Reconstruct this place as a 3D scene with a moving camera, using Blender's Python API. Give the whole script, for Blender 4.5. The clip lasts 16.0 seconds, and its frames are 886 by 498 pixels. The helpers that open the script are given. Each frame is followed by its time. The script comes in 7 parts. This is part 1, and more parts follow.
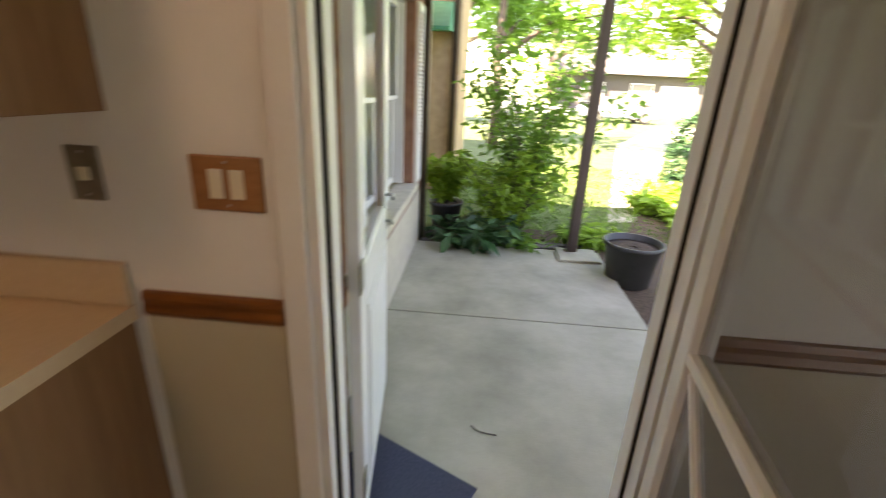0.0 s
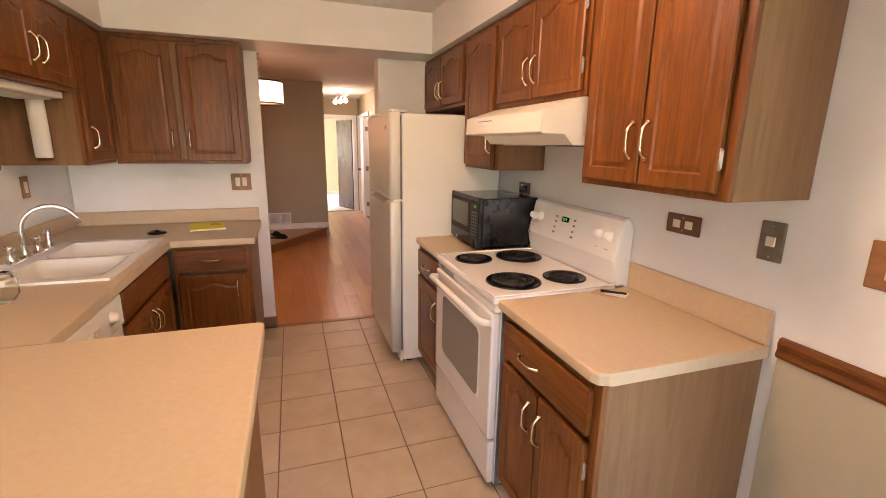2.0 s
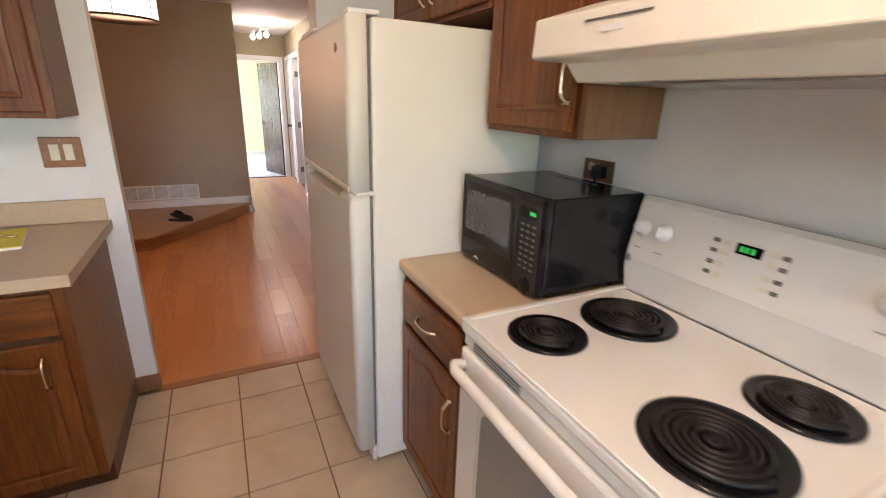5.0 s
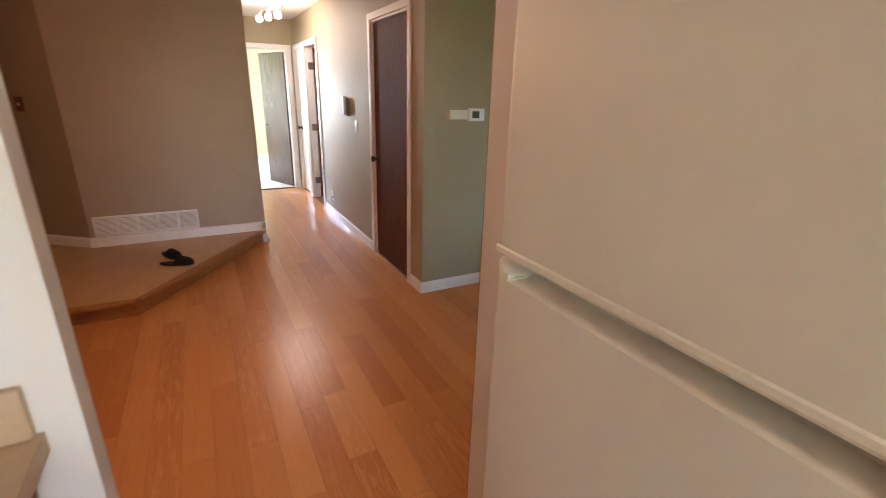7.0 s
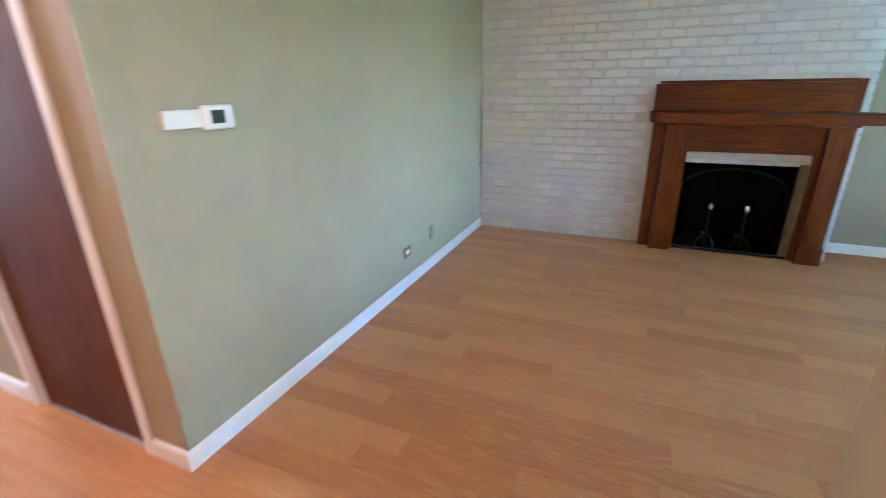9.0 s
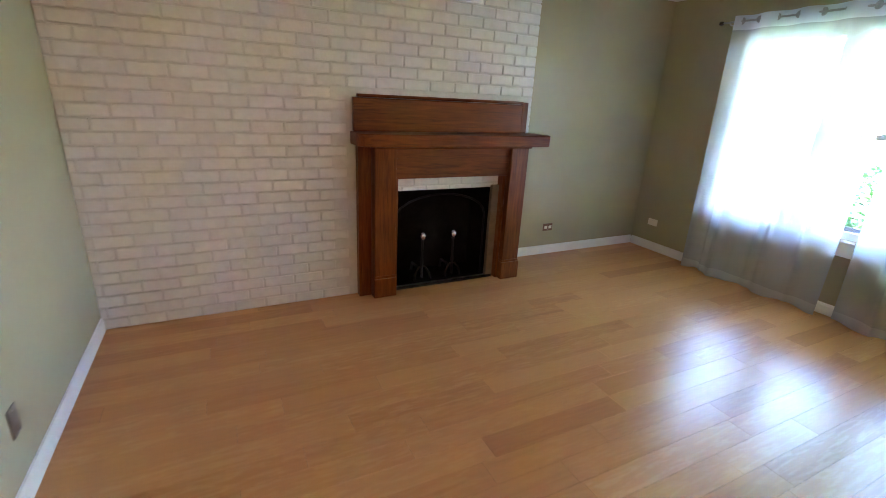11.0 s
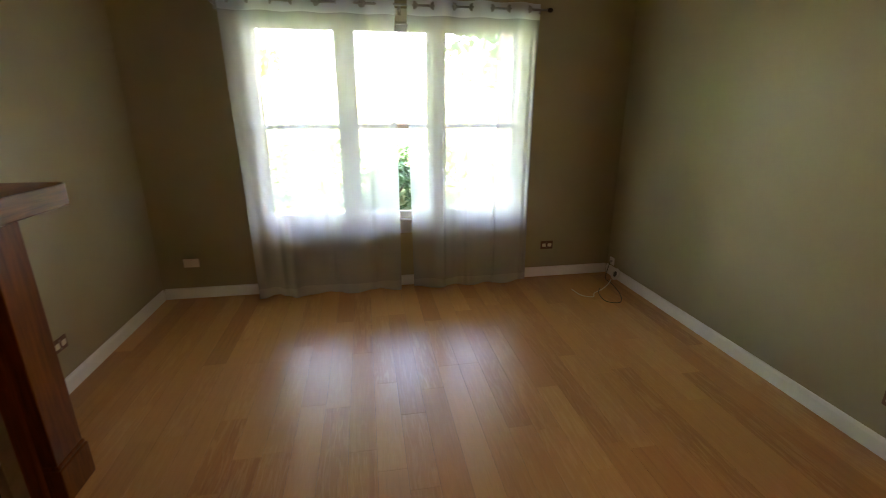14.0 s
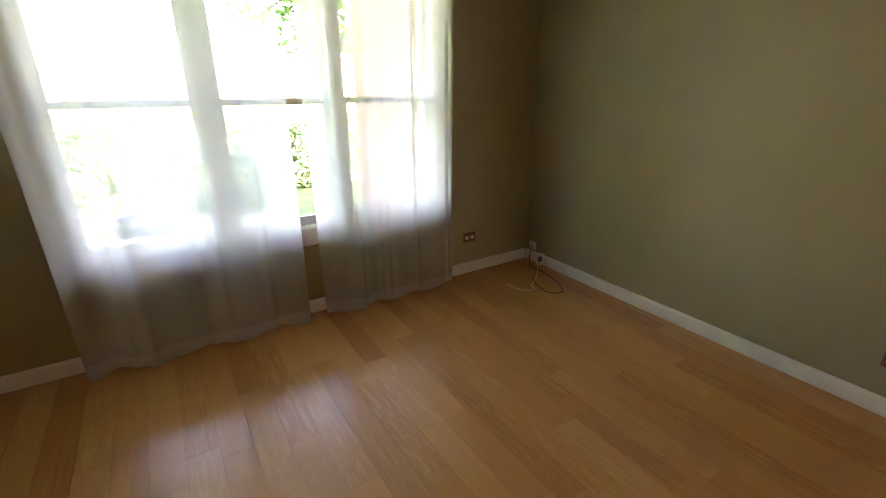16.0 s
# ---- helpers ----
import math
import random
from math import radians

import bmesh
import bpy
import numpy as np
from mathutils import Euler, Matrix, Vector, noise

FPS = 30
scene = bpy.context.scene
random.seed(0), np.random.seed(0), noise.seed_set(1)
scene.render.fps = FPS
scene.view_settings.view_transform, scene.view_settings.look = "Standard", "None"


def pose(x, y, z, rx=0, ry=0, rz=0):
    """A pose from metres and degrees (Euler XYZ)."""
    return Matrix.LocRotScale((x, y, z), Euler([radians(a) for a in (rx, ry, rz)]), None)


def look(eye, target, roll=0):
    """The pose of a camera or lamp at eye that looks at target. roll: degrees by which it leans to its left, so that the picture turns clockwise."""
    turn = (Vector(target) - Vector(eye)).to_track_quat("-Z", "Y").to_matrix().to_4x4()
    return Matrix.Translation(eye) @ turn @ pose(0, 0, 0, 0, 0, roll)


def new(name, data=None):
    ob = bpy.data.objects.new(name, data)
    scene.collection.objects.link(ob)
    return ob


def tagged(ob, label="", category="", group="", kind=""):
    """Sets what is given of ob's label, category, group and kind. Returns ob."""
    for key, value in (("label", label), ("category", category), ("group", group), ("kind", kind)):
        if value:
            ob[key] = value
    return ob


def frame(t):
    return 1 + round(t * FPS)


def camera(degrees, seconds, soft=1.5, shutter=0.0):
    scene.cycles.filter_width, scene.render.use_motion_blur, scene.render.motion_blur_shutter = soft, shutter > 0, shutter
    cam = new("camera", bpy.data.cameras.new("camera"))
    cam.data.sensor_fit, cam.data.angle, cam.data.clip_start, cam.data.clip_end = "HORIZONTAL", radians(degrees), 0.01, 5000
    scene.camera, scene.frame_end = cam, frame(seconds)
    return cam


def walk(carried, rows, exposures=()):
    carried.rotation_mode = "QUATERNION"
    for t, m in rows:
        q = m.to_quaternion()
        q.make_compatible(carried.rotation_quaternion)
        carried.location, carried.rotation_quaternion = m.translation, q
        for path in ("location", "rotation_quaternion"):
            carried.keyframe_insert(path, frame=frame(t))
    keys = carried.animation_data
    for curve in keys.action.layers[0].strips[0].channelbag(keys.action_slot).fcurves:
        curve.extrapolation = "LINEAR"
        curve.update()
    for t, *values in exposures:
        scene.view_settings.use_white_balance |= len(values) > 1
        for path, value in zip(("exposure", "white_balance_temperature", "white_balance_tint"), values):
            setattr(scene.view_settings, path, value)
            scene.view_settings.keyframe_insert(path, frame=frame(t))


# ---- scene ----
cam = camera(89.7, 16.0, soft=0.9, shutter=0.35)
PATH = [
    (0, (0.798, -0.937, 1.461), (0.672, 0.935, 0.768), 2.8),
    (0.5, (0.821, -1.203, 1.447), (-0.019, 0.47, 0.745), 2.9),
    (1, (0.876, -1.299, 1.509), (-0.603, -0.099, 0.899), 0.9),
    (1.5, (0.877, -1.352, 1.509), (-0.889, -0.566, 0.996), 0.5),
    (2, (0.872, -1.4, 1.513), (-0.973, -0.777, 1.056), 0.9),
    (2.5, (0.813, -1.457, 1.502), (-1.035, -0.833, 1.056), 0.8),
    (3, (0.716, -1.444, 1.487), (-1.047, -0.626, 1.016), 1.9),
    (3.2, (0.64, -1.389, 1.471), (-1.109, -0.556, 0.976), 2.0),
    (5.3, (-0.768, -1.189, 1.464), (-2.455, -0.329, 0.822), 2.3),
    (5.5, (-0.951, -1.236, 1.48), (-2.638, -0.376, 0.837), 2.7),
    (6, (-1.3, -1.266, 1.474), (-2.995, -0.425, 0.827), 2.6),
    (6.5, (-1.701, -1.243, 1.479), (-3.454, -0.533, 0.829), 1.3),
    (7, (-2.023, -1.35, 1.482), (-3.684, -0.449, 0.827), 1.6),
    (7.5, (-2.38, -1.312, 1.458), (-3.982, -0.313, 0.799), 2.2),
    (8, (-2.775, -1.233, 1.434), (-4.349, -0.204, 0.752), 2.3),
    (8.5, (-3.091, -1.102, 1.449), (-4.274, 0.363, 0.774), 0.6),
    (9, (-3.415, -0.827, 1.449), (-4.168, 0.893, 0.758), -0.9),
    (9.2, (-3.516, -0.695, 1.469), (-4.049, 1.094, 0.754), -0.2),
    (9.5, (-3.7, -0.591, 1.465), (-3.866, 1.273, 0.759), 0.4),
    (9.7, (-3.806, -0.504, 1.471), (-3.733, 1.369, 0.773), 1.1),
    (11.8, (-4.217, 1.232, 1.451), (-2.929, 2.647, 0.869), 2.7),
    (12, (-4.198, 1.353, 1.454), (-2.765, 2.624, 0.877), 2.7),
    (12.5, (-4.131, 1.604, 1.434), (-2.462, 2.55, 0.868), 0.9),
    (13, (-3.961, 1.827, 1.443), (-2.218, 2.631, 0.879), -0.8),
    (13.5, (-3.834, 2.092, 1.427), (-1.927, 2.309, 0.863), 1.0),
    (14, (-3.701, 2.297, 1.473), (-1.821, 1.974, 0.871), 0.0),
    (14.5, (-3.464, 2.415, 1.465), (-1.604, 2.01, 0.85), -0.9),
    (15, (-3.241, 2.546, 1.379), (-1.439, 1.977, 0.724), 0.1),
    (15.5, (-2.965, 2.709, 1.392), (-1.355, 1.764, 0.676), 0.6),
    (16, (-2.763, 2.689, 1.418), (-1.179, 1.68, 0.731), -0.1),
]
EXPO = [(0.0, 3.3, 8600, 29), (0.5, 3.4, 8700, 30), (1.0, 3.9, 9400, 34), (1.6, 4.75, 9400, 44), (2.0, 5.0, 7600, 36), (2.5, 5.05, 6200, 25), (3.2, 5.05, 5700, 23),
        (5.3, 5.25, 5900, 20), (6.5, 5.35, 5800, 19), (7.2, 5.5, 6200, 20), (8.3, 6.3, 5300, 14), (9.0, 6.9, 4700, 14), (9.7, 7.05, 4800, 15), (11.8, 6.15, 6500, 25), (12.5, 5.85, 7000, 27), (13.0, 5.85, 7300, 28), (14.0, 5.4, 8200, 28), (15.0, 5.35, 8500, 30), (16.0, 5.45, 8500, 31)]
walk(cam, [(t, look(eye, target, roll)) for t, eye, target, roll in PATH], EXPO)

# ---------- world, sun, exposure ----------
world = bpy.data.worlds.new("world")
scene.world = world
world.use_nodes = True
wn = world.node_tree
sky = wn.nodes.new("ShaderNodeTexSky")
sky.sky_type, sky.sun_disc = "NISHITA", False
sky.sun_elevation, sky.sun_rotation = radians(51.6), radians(-151)
wn.links.new(sky.outputs[0], wn.nodes["Background"].inputs[0])
wn.nodes["Background"].inputs[1].default_value = 0.15


def lamp(name, kind, m, energy, color, size=0.1, label=""):
    data = bpy.data.lights.new(name, kind)
    data.energy, data.color = energy, color
    if kind == "SUN":
        data.angle = radians(0.5)
    elif kind == "AREA":
        data.shape, data.size = "DISK", size
    else:
        data.shadow_soft_size = size
    ob = new(name, data)
    ob.matrix_world = m
    return ob


lamp("sun", "SUN", look((-5, -9, 13), (0, 0, 0)), 5.0, (1.0, 0.95, 0.86))
WARM, AMBER = (1.0, 0.71, 0.50), (1.0, 0.50, 0.26)

# ---------- materials ----------
def node(t, kind, **inputs):
    n = t.nodes.new(kind)
    for k, v in inputs.items():
        n.inputs[k.replace("_", " ")].default_value = v
    return n


def mat(name, c1, c2=None, scale=4.0, rough=0.6, metal=0.0, stretch=(1, 1, 1), bump=0.0, bscale=60.0, detail=5.0,
        vary=0.0, rough2=None, coat=0.0, spec=0.5, distort=0.0, ramp=(0.3, 0.7)):
    """Two-tone procedural surface: coarse noise for colour, fine noise for relief, a shift of value per piece."""
    m = bpy.data.materials.new(name)
    m.use_nodes = True
    t = m.node_tree
    b = t.nodes["Principled BSDF"]
    b.inputs["Roughness"].default_value, b.inputs["Metallic"].default_value = rough, metal
    b.inputs["Specular IOR Level"].default_value = spec
    b.inputs["Coat Weight"].default_value, b.inputs["Coat Roughness"].default_value = coat, 0.15
    co = node(t, "ShaderNodeTexCoord")
    mp = node(t, "ShaderNodeMapping")
    mp.inputs["Scale"].default_value = stretch
    t.links.new(co.outputs["Object"], mp.inputs["Vector"])
    vec = mp.outputs[0]
    if vary:
        oi, geo = node(t, "ShaderNodeObjectInfo"), node(t, "ShaderNodeNewGeometry")
        add = node(t, "ShaderNodeMath")
        add.operation = "ADD"
        t.links.new(oi.outputs["Random"], add.inputs[0])
        t.links.new(geo.outputs["Random Per Island"], add.inputs[1])
        fr = node(t, "ShaderNodeMath")
        fr.operation = "FRACT"
        t.links.new(add.outputs[0], fr.inputs[0])
        mul = node(t, "ShaderNodeMath")
        mul.operation = "MULTIPLY"
        mul.inputs[1].default_value = 37.0
        t.links.new(fr.outputs[0], mul.inputs[0])
        off = node(t, "ShaderNodeVectorMath")
        off.operation = "ADD"
        t.links.new(vec, off.inputs[0])
        t.links.new(mul.outputs[0], off.inputs[1])
        vec = off.outputs[0]
    nz = node(t, "ShaderNodeTexNoise", Scale=scale, Detail=detail, Roughness=0.6, Distortion=distort)
    t.links.new(vec, nz.inputs["Vector"])
    rp = node(t, "ShaderNodeValToRGB")
    rp.color_ramp.elements[0].position, rp.color_ramp.elements[1].position = ramp
    rp.color_ramp.elements[0].color = (*c1, 1)
    rp.color_ramp.elements[1].color = (*(c2 or c1), 1)
    t.links.new(nz.outputs["Fac"], rp.inputs["Fac"])
    col = rp.outputs[0]
    if vary:
        hs = node(t, "ShaderNodeHueSaturation")
        mr = node(t, "ShaderNodeMapRange", To_Min=1 - vary, To_Max=1 + vary)
        t.links.new(fr.outputs[0], mr.inputs["Value"])
        t.links.new(mr.outputs[0], hs.inputs["Value"])
        t.links.new(col, hs.inputs["Color"])
        col = hs.outputs[0]
    t.links.new(col, b.inputs["Base Color"])
    if rough2 is not None:
        rr = node(t, "ShaderNodeMapRange", To_Min=rough, To_Max=rough2)
        t.links.new(nz.outputs["Fac"], rr.inputs["Value"])
        t.links.new(rr.outputs[0], b.inputs["Roughness"])
    if bump:
        n2 = node(t, "ShaderNodeTexNoise", Scale=bscale, Detail=3.0)
        t.links.new(vec, n2.inputs["Vector"])
        bp = node(t, "ShaderNodeBump", Strength=bump, Distance=0.004)
        t.links.new(n2.outputs["Fac"], bp.inputs["Height"])
        t.links.new(bp.outputs[0], b.inputs["Normal"])
    return m


def glow(name, color, strength):
    m = bpy.data.materials.new(name)
    m.use_nodes = True
    b = m.node_tree.nodes["Principled BSDF"]
    b.inputs["Base Color"].default_value = (*color, 1)
    b.inputs["Emission Color"].default_value = (*color, 1)
    b.inputs["Emission Strength"].default_value = strength
    return m


def glass_mat(name, tint=(1, 1, 1)):
    m = bpy.data.materials.new(name)
    m.use_nodes = True
    b = m.node_tree.nodes["Principled BSDF"]
    b.inputs["Base Color"].default_value = (*tint, 1)
    b.inputs["Transmission Weight"].default_value, b.inputs["Roughness"].default_value = 1.0, 0.0
    b.inputs["IOR"].default_value = 1.1
    return m


def pane_mat(name, tint=(0.96, 0.975, 0.97)):
    """Thin flat window pane: clear, with a faint mirror-like gloss."""
    m = bpy.data.materials.new(name)
    m.use_nodes = True
    t = m.node_tree
    t.nodes.remove(t.nodes["Principled BSDF"])
    tp, gl, mx = node(t, "ShaderNodeBsdfTransparent"), node(t, "ShaderNodeBsdfGlossy", Roughness=0.0), node(t, "ShaderNodeMixShader")
    tp.inputs["Color"].default_value = (*tint, 1)
    mx.inputs[0].default_value = 0.035
    t.links.new(tp.outputs[0], mx.inputs[1])
    t.links.new(gl.outputs[0], mx.inputs[2])
    t.links.new(mx.outputs[0], t.nodes["Material Output"].inputs[0])
    return m


def sheer_mat(name, lo=0.35, hi=0.46):
    """Thin voile: partly open weave, partly scattering thread."""
    m = bpy.data.materials.new(name)
    m.use_nodes = True
    t = m.node_tree
    t.nodes.remove(t.nodes["Principled BSDF"])
    out = t.nodes["Material Output"]
    tr, df, tp = node(t, "ShaderNodeBsdfTranslucent"), node(t, "ShaderNodeBsdfDiffuse"), node(t, "ShaderNodeBsdfTransparent")
    # the sky's blue is put into the white thread's translucent colour
    tr.inputs["Color"].default_value = (0.87, 0.92, 1.0, 1)
    df.inputs["Color"].default_value = (0.92, 0.92, 0.95, 1)
    m1, m2 = node(t, "ShaderNodeMixShader"), node(t, "ShaderNodeMixShader")
    t.links.new(tr.outputs[0], m1.inputs[1])
    t.links.new(df.outputs[0], m1.inputs[2])
    m1.inputs[0].default_value = 0.24
    co = node(t, "ShaderNodeTexCoord")
    nz = node(t, "ShaderNodeTexNoise", Scale=3.0, Detail=4.0)
    mp = node(t, "ShaderNodeMapping")
    mp.inputs["Scale"].default_value = (1, 1.6, 0.3)
    t.links.new(co.outputs["Object"], mp.inputs[0])
    t.links.new(mp.outputs[0], nz.inputs["Vector"])
    mr = node(t, "ShaderNodeMapRange", To_Min=lo, To_Max=hi)
    t.links.new(nz.outputs["Fac"], mr.inputs["Value"])
    t.links.new(mr.outputs[0], m2.inputs[0])
    t.links.new(tp.outputs[0], m2.inputs[1])
    t.links.new(m1.outputs[0], m2.inputs[2])
    t.links.new(m2.outputs[0], out.inputs[0])
    return m


PAINT = mat("khaki_wall_paint", (0.348, 0.300, 0.182), (0.378, 0.330, 0.207), 2.0, 0.55, bump=0.06, bscale=180)
# PAINT shifted browner: the hall's warm lamplight is put into the colour
LAMPLIT_PAINT = mat("lamplit_wall_paint", (0.365, 0.288, 0.20), (0.395, 0.315, 0.222), 2.0, 0.55, bump=0.06, bscale=180)
WHITE_WALL = mat("white_wall_paint", (0.74, 0.73, 0.71), (0.80, 0.79, 0.77), 2.5, 0.6, bump=0.06, bscale=200)
WAINSCOT = mat("tan_wainscot_paint", (0.46, 0.41, 0.30), (0.50, 0.45, 0.33), 2.5, 0.55, bump=0.05, bscale=200)
CEIL = mat("ceiling_paint", (0.78, 0.76, 0.72), (0.83, 0.81, 0.77), 3.0, 0.8, bump=0.15, bscale=120)
YELLOW = mat("pale_yellow_paint", (0.70, 0.64, 0.45), (0.74, 0.68, 0.49), 2.0, 0.6)
TRIM = mat("white_trim_paint", (0.78, 0.77, 0.75), (0.84, 0.83, 0.81), 6.0, 0.32, bump=0.05, bscale=40)
def oak_mat(name, lo, hi, pore, along, rings=4.0, rough=0.38, spec=0.4):
    """Stained oak: bowed growth rings, long dark pores and a slow drift of the stain."""
    m = bpy.data.materials.new(name)
    m.use_nodes = True
    t = m.node_tree
    b = t.nodes["Principled BSDF"]
    b.inputs["Roughness"].default_value, b.inputs["Specular IOR Level"].default_value = rough, spec
    co, oi = node(t, "ShaderNodeTexCoord"), node(t, "ShaderNodeObjectInfo")

    def stretched(across, length):
        mp = node(t, "ShaderNodeMapping")
        mp.inputs["Scale"].default_value = [length if k == along else across for k in range(3)]
        t.links.new(co.outputs["Object"], mp.inputs["Vector"])
        off = node(t, "ShaderNodeVectorMath")
        off.operation = "MULTIPLY_ADD"
        off.inputs[1].default_value = (5.3, 7.7, 3.1)
        t.links.new(oi.outputs["Random"], off.inputs[0])
        t.links.new(mp.outputs[0], off.inputs[2])
        return off.outputs[0]

    wave = node(t, "ShaderNodeTexNoise", Scale=rings, Detail=3.0, Roughness=0.55, Distortion=1.1)
    t.links.new(stretched(11.0, 0.9), wave.inputs["Vector"])
    fine = node(t, "ShaderNodeTexNoise", Scale=9.0, Detail=4.0, Roughness=0.65, Distortion=0.4)
    t.links.new(stretched(9.0, 0.45), fine.inputs["Vector"])
    slow = node(t, "ShaderNodeTexNoise", Scale=2.2, Detail=2.0)
    t.links.new(stretched(1.0, 0.6), slow.inputs["Vector"])
    mix1 = node(t, "ShaderNodeMixRGB")
    mix1.inputs[0].default_value = 0.4
    t.links.new(wave.outputs["Fac"], mix1.inputs[1])
    t.links.new(slow.outputs["Fac"], mix1.inputs[2])
    rp = node(t, "ShaderNodeValToRGB")
    rp.color_ramp.elements[0].position, rp.color_ramp.elements[1].position = 0.34, 0.66
    rp.color_ramp.elements[0].color, rp.color_ramp.elements[1].color = (*lo, 1), (*hi, 1)
    t.links.new(mix1.outputs[0], rp.inputs["Fac"])
    dark = node(t, "ShaderNodeMapRange", From_Min=0.53, From_Max=0.68, To_Max=0.6)
    t.links.new(fine.outputs["Fac"], dark.inputs["Value"])
    mx = node(t, "ShaderNodeMixRGB")
    mx.inputs[2].default_value = (*pore, 1)
    t.links.new(dark.outputs[0], mx.inputs[0])
    t.links.new(rp.outputs[0], mx.inputs[1])
    t.links.new(mx.outputs[0], b.inputs["Base Color"])
    bp = node(t, "ShaderNodeBump", Strength=0.12, Distance=0.002)
    bp.invert = True
    t.links.new(fine.outputs["Fac"], bp.inputs["Height"])
    t.links.new(bp.outputs[0], b.inputs["Normal"])
    return m


STAIN = ((0.112, 0.033, 0.0062), (0.252, 0.083, 0.0160), (0.066, 0.019, 0.004))
OAK_UP = oak_mat("stained_oak_upright", *STAIN, 2)
OAK_X = oak_mat("stained_oak_lengthwise", *STAIN, 0)
OAK_Y = oak_mat("stained_oak_crosswise", *STAIN, 1)
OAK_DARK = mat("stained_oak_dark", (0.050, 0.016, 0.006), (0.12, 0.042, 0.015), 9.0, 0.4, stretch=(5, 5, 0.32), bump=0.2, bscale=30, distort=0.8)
SIDE = oak_mat("veneer_side_panel", (0.205, 0.106, 0.049), (0.275, 0.150, 0.072), (0.180, 0.090, 0.041), 2, 3.0, 0.42, 0.3)
RUSSET = ((0.100, 0.023, 0.0030), (0.240, 0.064, 0.0082), (0.052, 0.012, 0.002))
MANTEL_UP = oak_mat("mantel_oak_upright", *RUSSET, 2, 3.5, 0.38, 0.3)
MANTEL_X = oak_mat("mantel_oak_lengthwise", *RUSSET, 0, 3.5, 0.38, 0.3)
DOOR_WOOD = oak_mat("dark_door_veneer", (0.085, 0.030, 0.014), (0.150, 0.056, 0.027), (0.045, 0.015, 0.008), 2, 3.0, 0.6, 0.1)
GLOSS_DOOR = oak_mat("varnished_dark_door", (0.066, 0.026, 0.015), (0.115, 0.047, 0.027), (0.05, 0.02, 0.012), 2, 3.0, 0.2, 0.7)


def plank_mat(name):
    """Varnished birch: tone by board, feathered pale figure, darker heartwood streaks and fine pores along the board."""
    m = bpy.data.materials.new(name)
    m.use_nodes = True
    t = m.node_tree
    b = t.nodes["Principled BSDF"]
    b.inputs["Specular IOR Level"].default_value = 0.5
    co, oi, geo = node(t, "ShaderNodeTexCoord"), node(t, "ShaderNodeObjectInfo"), node(t, "ShaderNodeNewGeometry")

    def math_(op, p, q, clamp=False):
        n = node(t, "ShaderNodeMath")
        n.operation, n.use_clamp = op, clamp
        for k, v in enumerate((p, q)):
            if isinstance(v, (int, float)):
                n.inputs[k].default_value = v
            else:
                t.links.new(v, n.inputs[k])
        return n.outputs[0]

    rnd = math_("FRACT", math_("ADD", oi.outputs["Random"], geo.outputs["Random Per Island"]), 0.0)
    rnd2 = math_("FRACT", math_("MULTIPLY", rnd, 17.31), 0.0)

    def grain(scale3, scale, detail, rough, distort):
        mp = node(t, "ShaderNodeMapping")
        mp.inputs["Scale"].default_value = scale3
        t.links.new(co.outputs["Object"], mp.inputs["Vector"])
        off = node(t, "ShaderNodeVectorMath")
        off.operation = "MULTIPLY_ADD"
        off.inputs[1].default_value = (61, 43, 7)
        t.links.new(rnd, off.inputs[0])
        t.links.new(mp.outputs[0], off.inputs[2])
        nz = node(t, "ShaderNodeTexNoise", Scale=scale, Detail=detail, Roughness=rough, Distortion=distort)
        t.links.new(off.outputs[0], nz.inputs["Vector"])
        return nz.outputs["Fac"]

    def span(v, lo, hi, to0, to1):
        mr = node(t, "ShaderNodeMapRange", From_Min=lo, From_Max=hi, To_Min=to0, To_Max=to1)
        t.links.new(v, mr.inputs["Value"])
        return mr.outputs[0]

    def mix(fac, col, other):
        mx = node(t, "ShaderNodeMixRGB")
        t.links.new(fac, mx.inputs[0])
        t.links.new(col, mx.inputs[1])
        mx.inputs[2].default_value = (*other, 1)
        return mx.outputs[0]

    tone = node(t, "ShaderNodeValToRGB")
    for e, (p, c_) in zip((tone.color_ramp.elements[0], tone.color_ramp.elements[1]), ((0.0, (0.43, 0.165, 0.050)), (1.0, (0.64, 0.315, 0.112)))):
        e.position, e.color = p, (*c_, 1)
    mid = tone.color_ramp.elements.new(0.3)
    mid.color = (0.54, 0.235, 0.075, 1)
    t.links.new(math_("ADD", math_("MULTIPLY", rnd2, 0.72), 0.12), tone.inputs["Fac"])
    col = tone.outputs[0]
    # pale feathered figure, stronger on some boards
    fig = span(grain((2.6, 20.0, 1), 2.6, 3.0, 0.55, 1.0), 0.47, 0.62, 0.0, 1.0)
    where = span(rnd, 0.25, 0.85, 0.08, 0.34)
    col = mix(math_("MULTIPLY", fig, where), col, (0.72, 0.43, 0.19))
    # reddish-brown streaks
    heart = math_("MULTIPLY", span(grain((0.7, 18.0, 1), 2.4, 3.0, 0.5, 0.5), 0.52, 0.76, 0.0, 1.0), span(rnd2, 0.9, 0.2, 0.06, 0.32))
    col = mix(heart, col, (0.30, 0.105, 0.033))
    # fine pores
    pores = span(grain((2.5, 60.0, 1), 3.0, 3.0, 0.6, 0.3), 0.56, 0.74, 0.0, 0.18)
    col = mix(pores, col, (0.30, 0.12, 0.04))
    t.links.new(col, b.inputs["Base Color"])
    b.inputs["Roughness"].default_value = 0.28
    return m


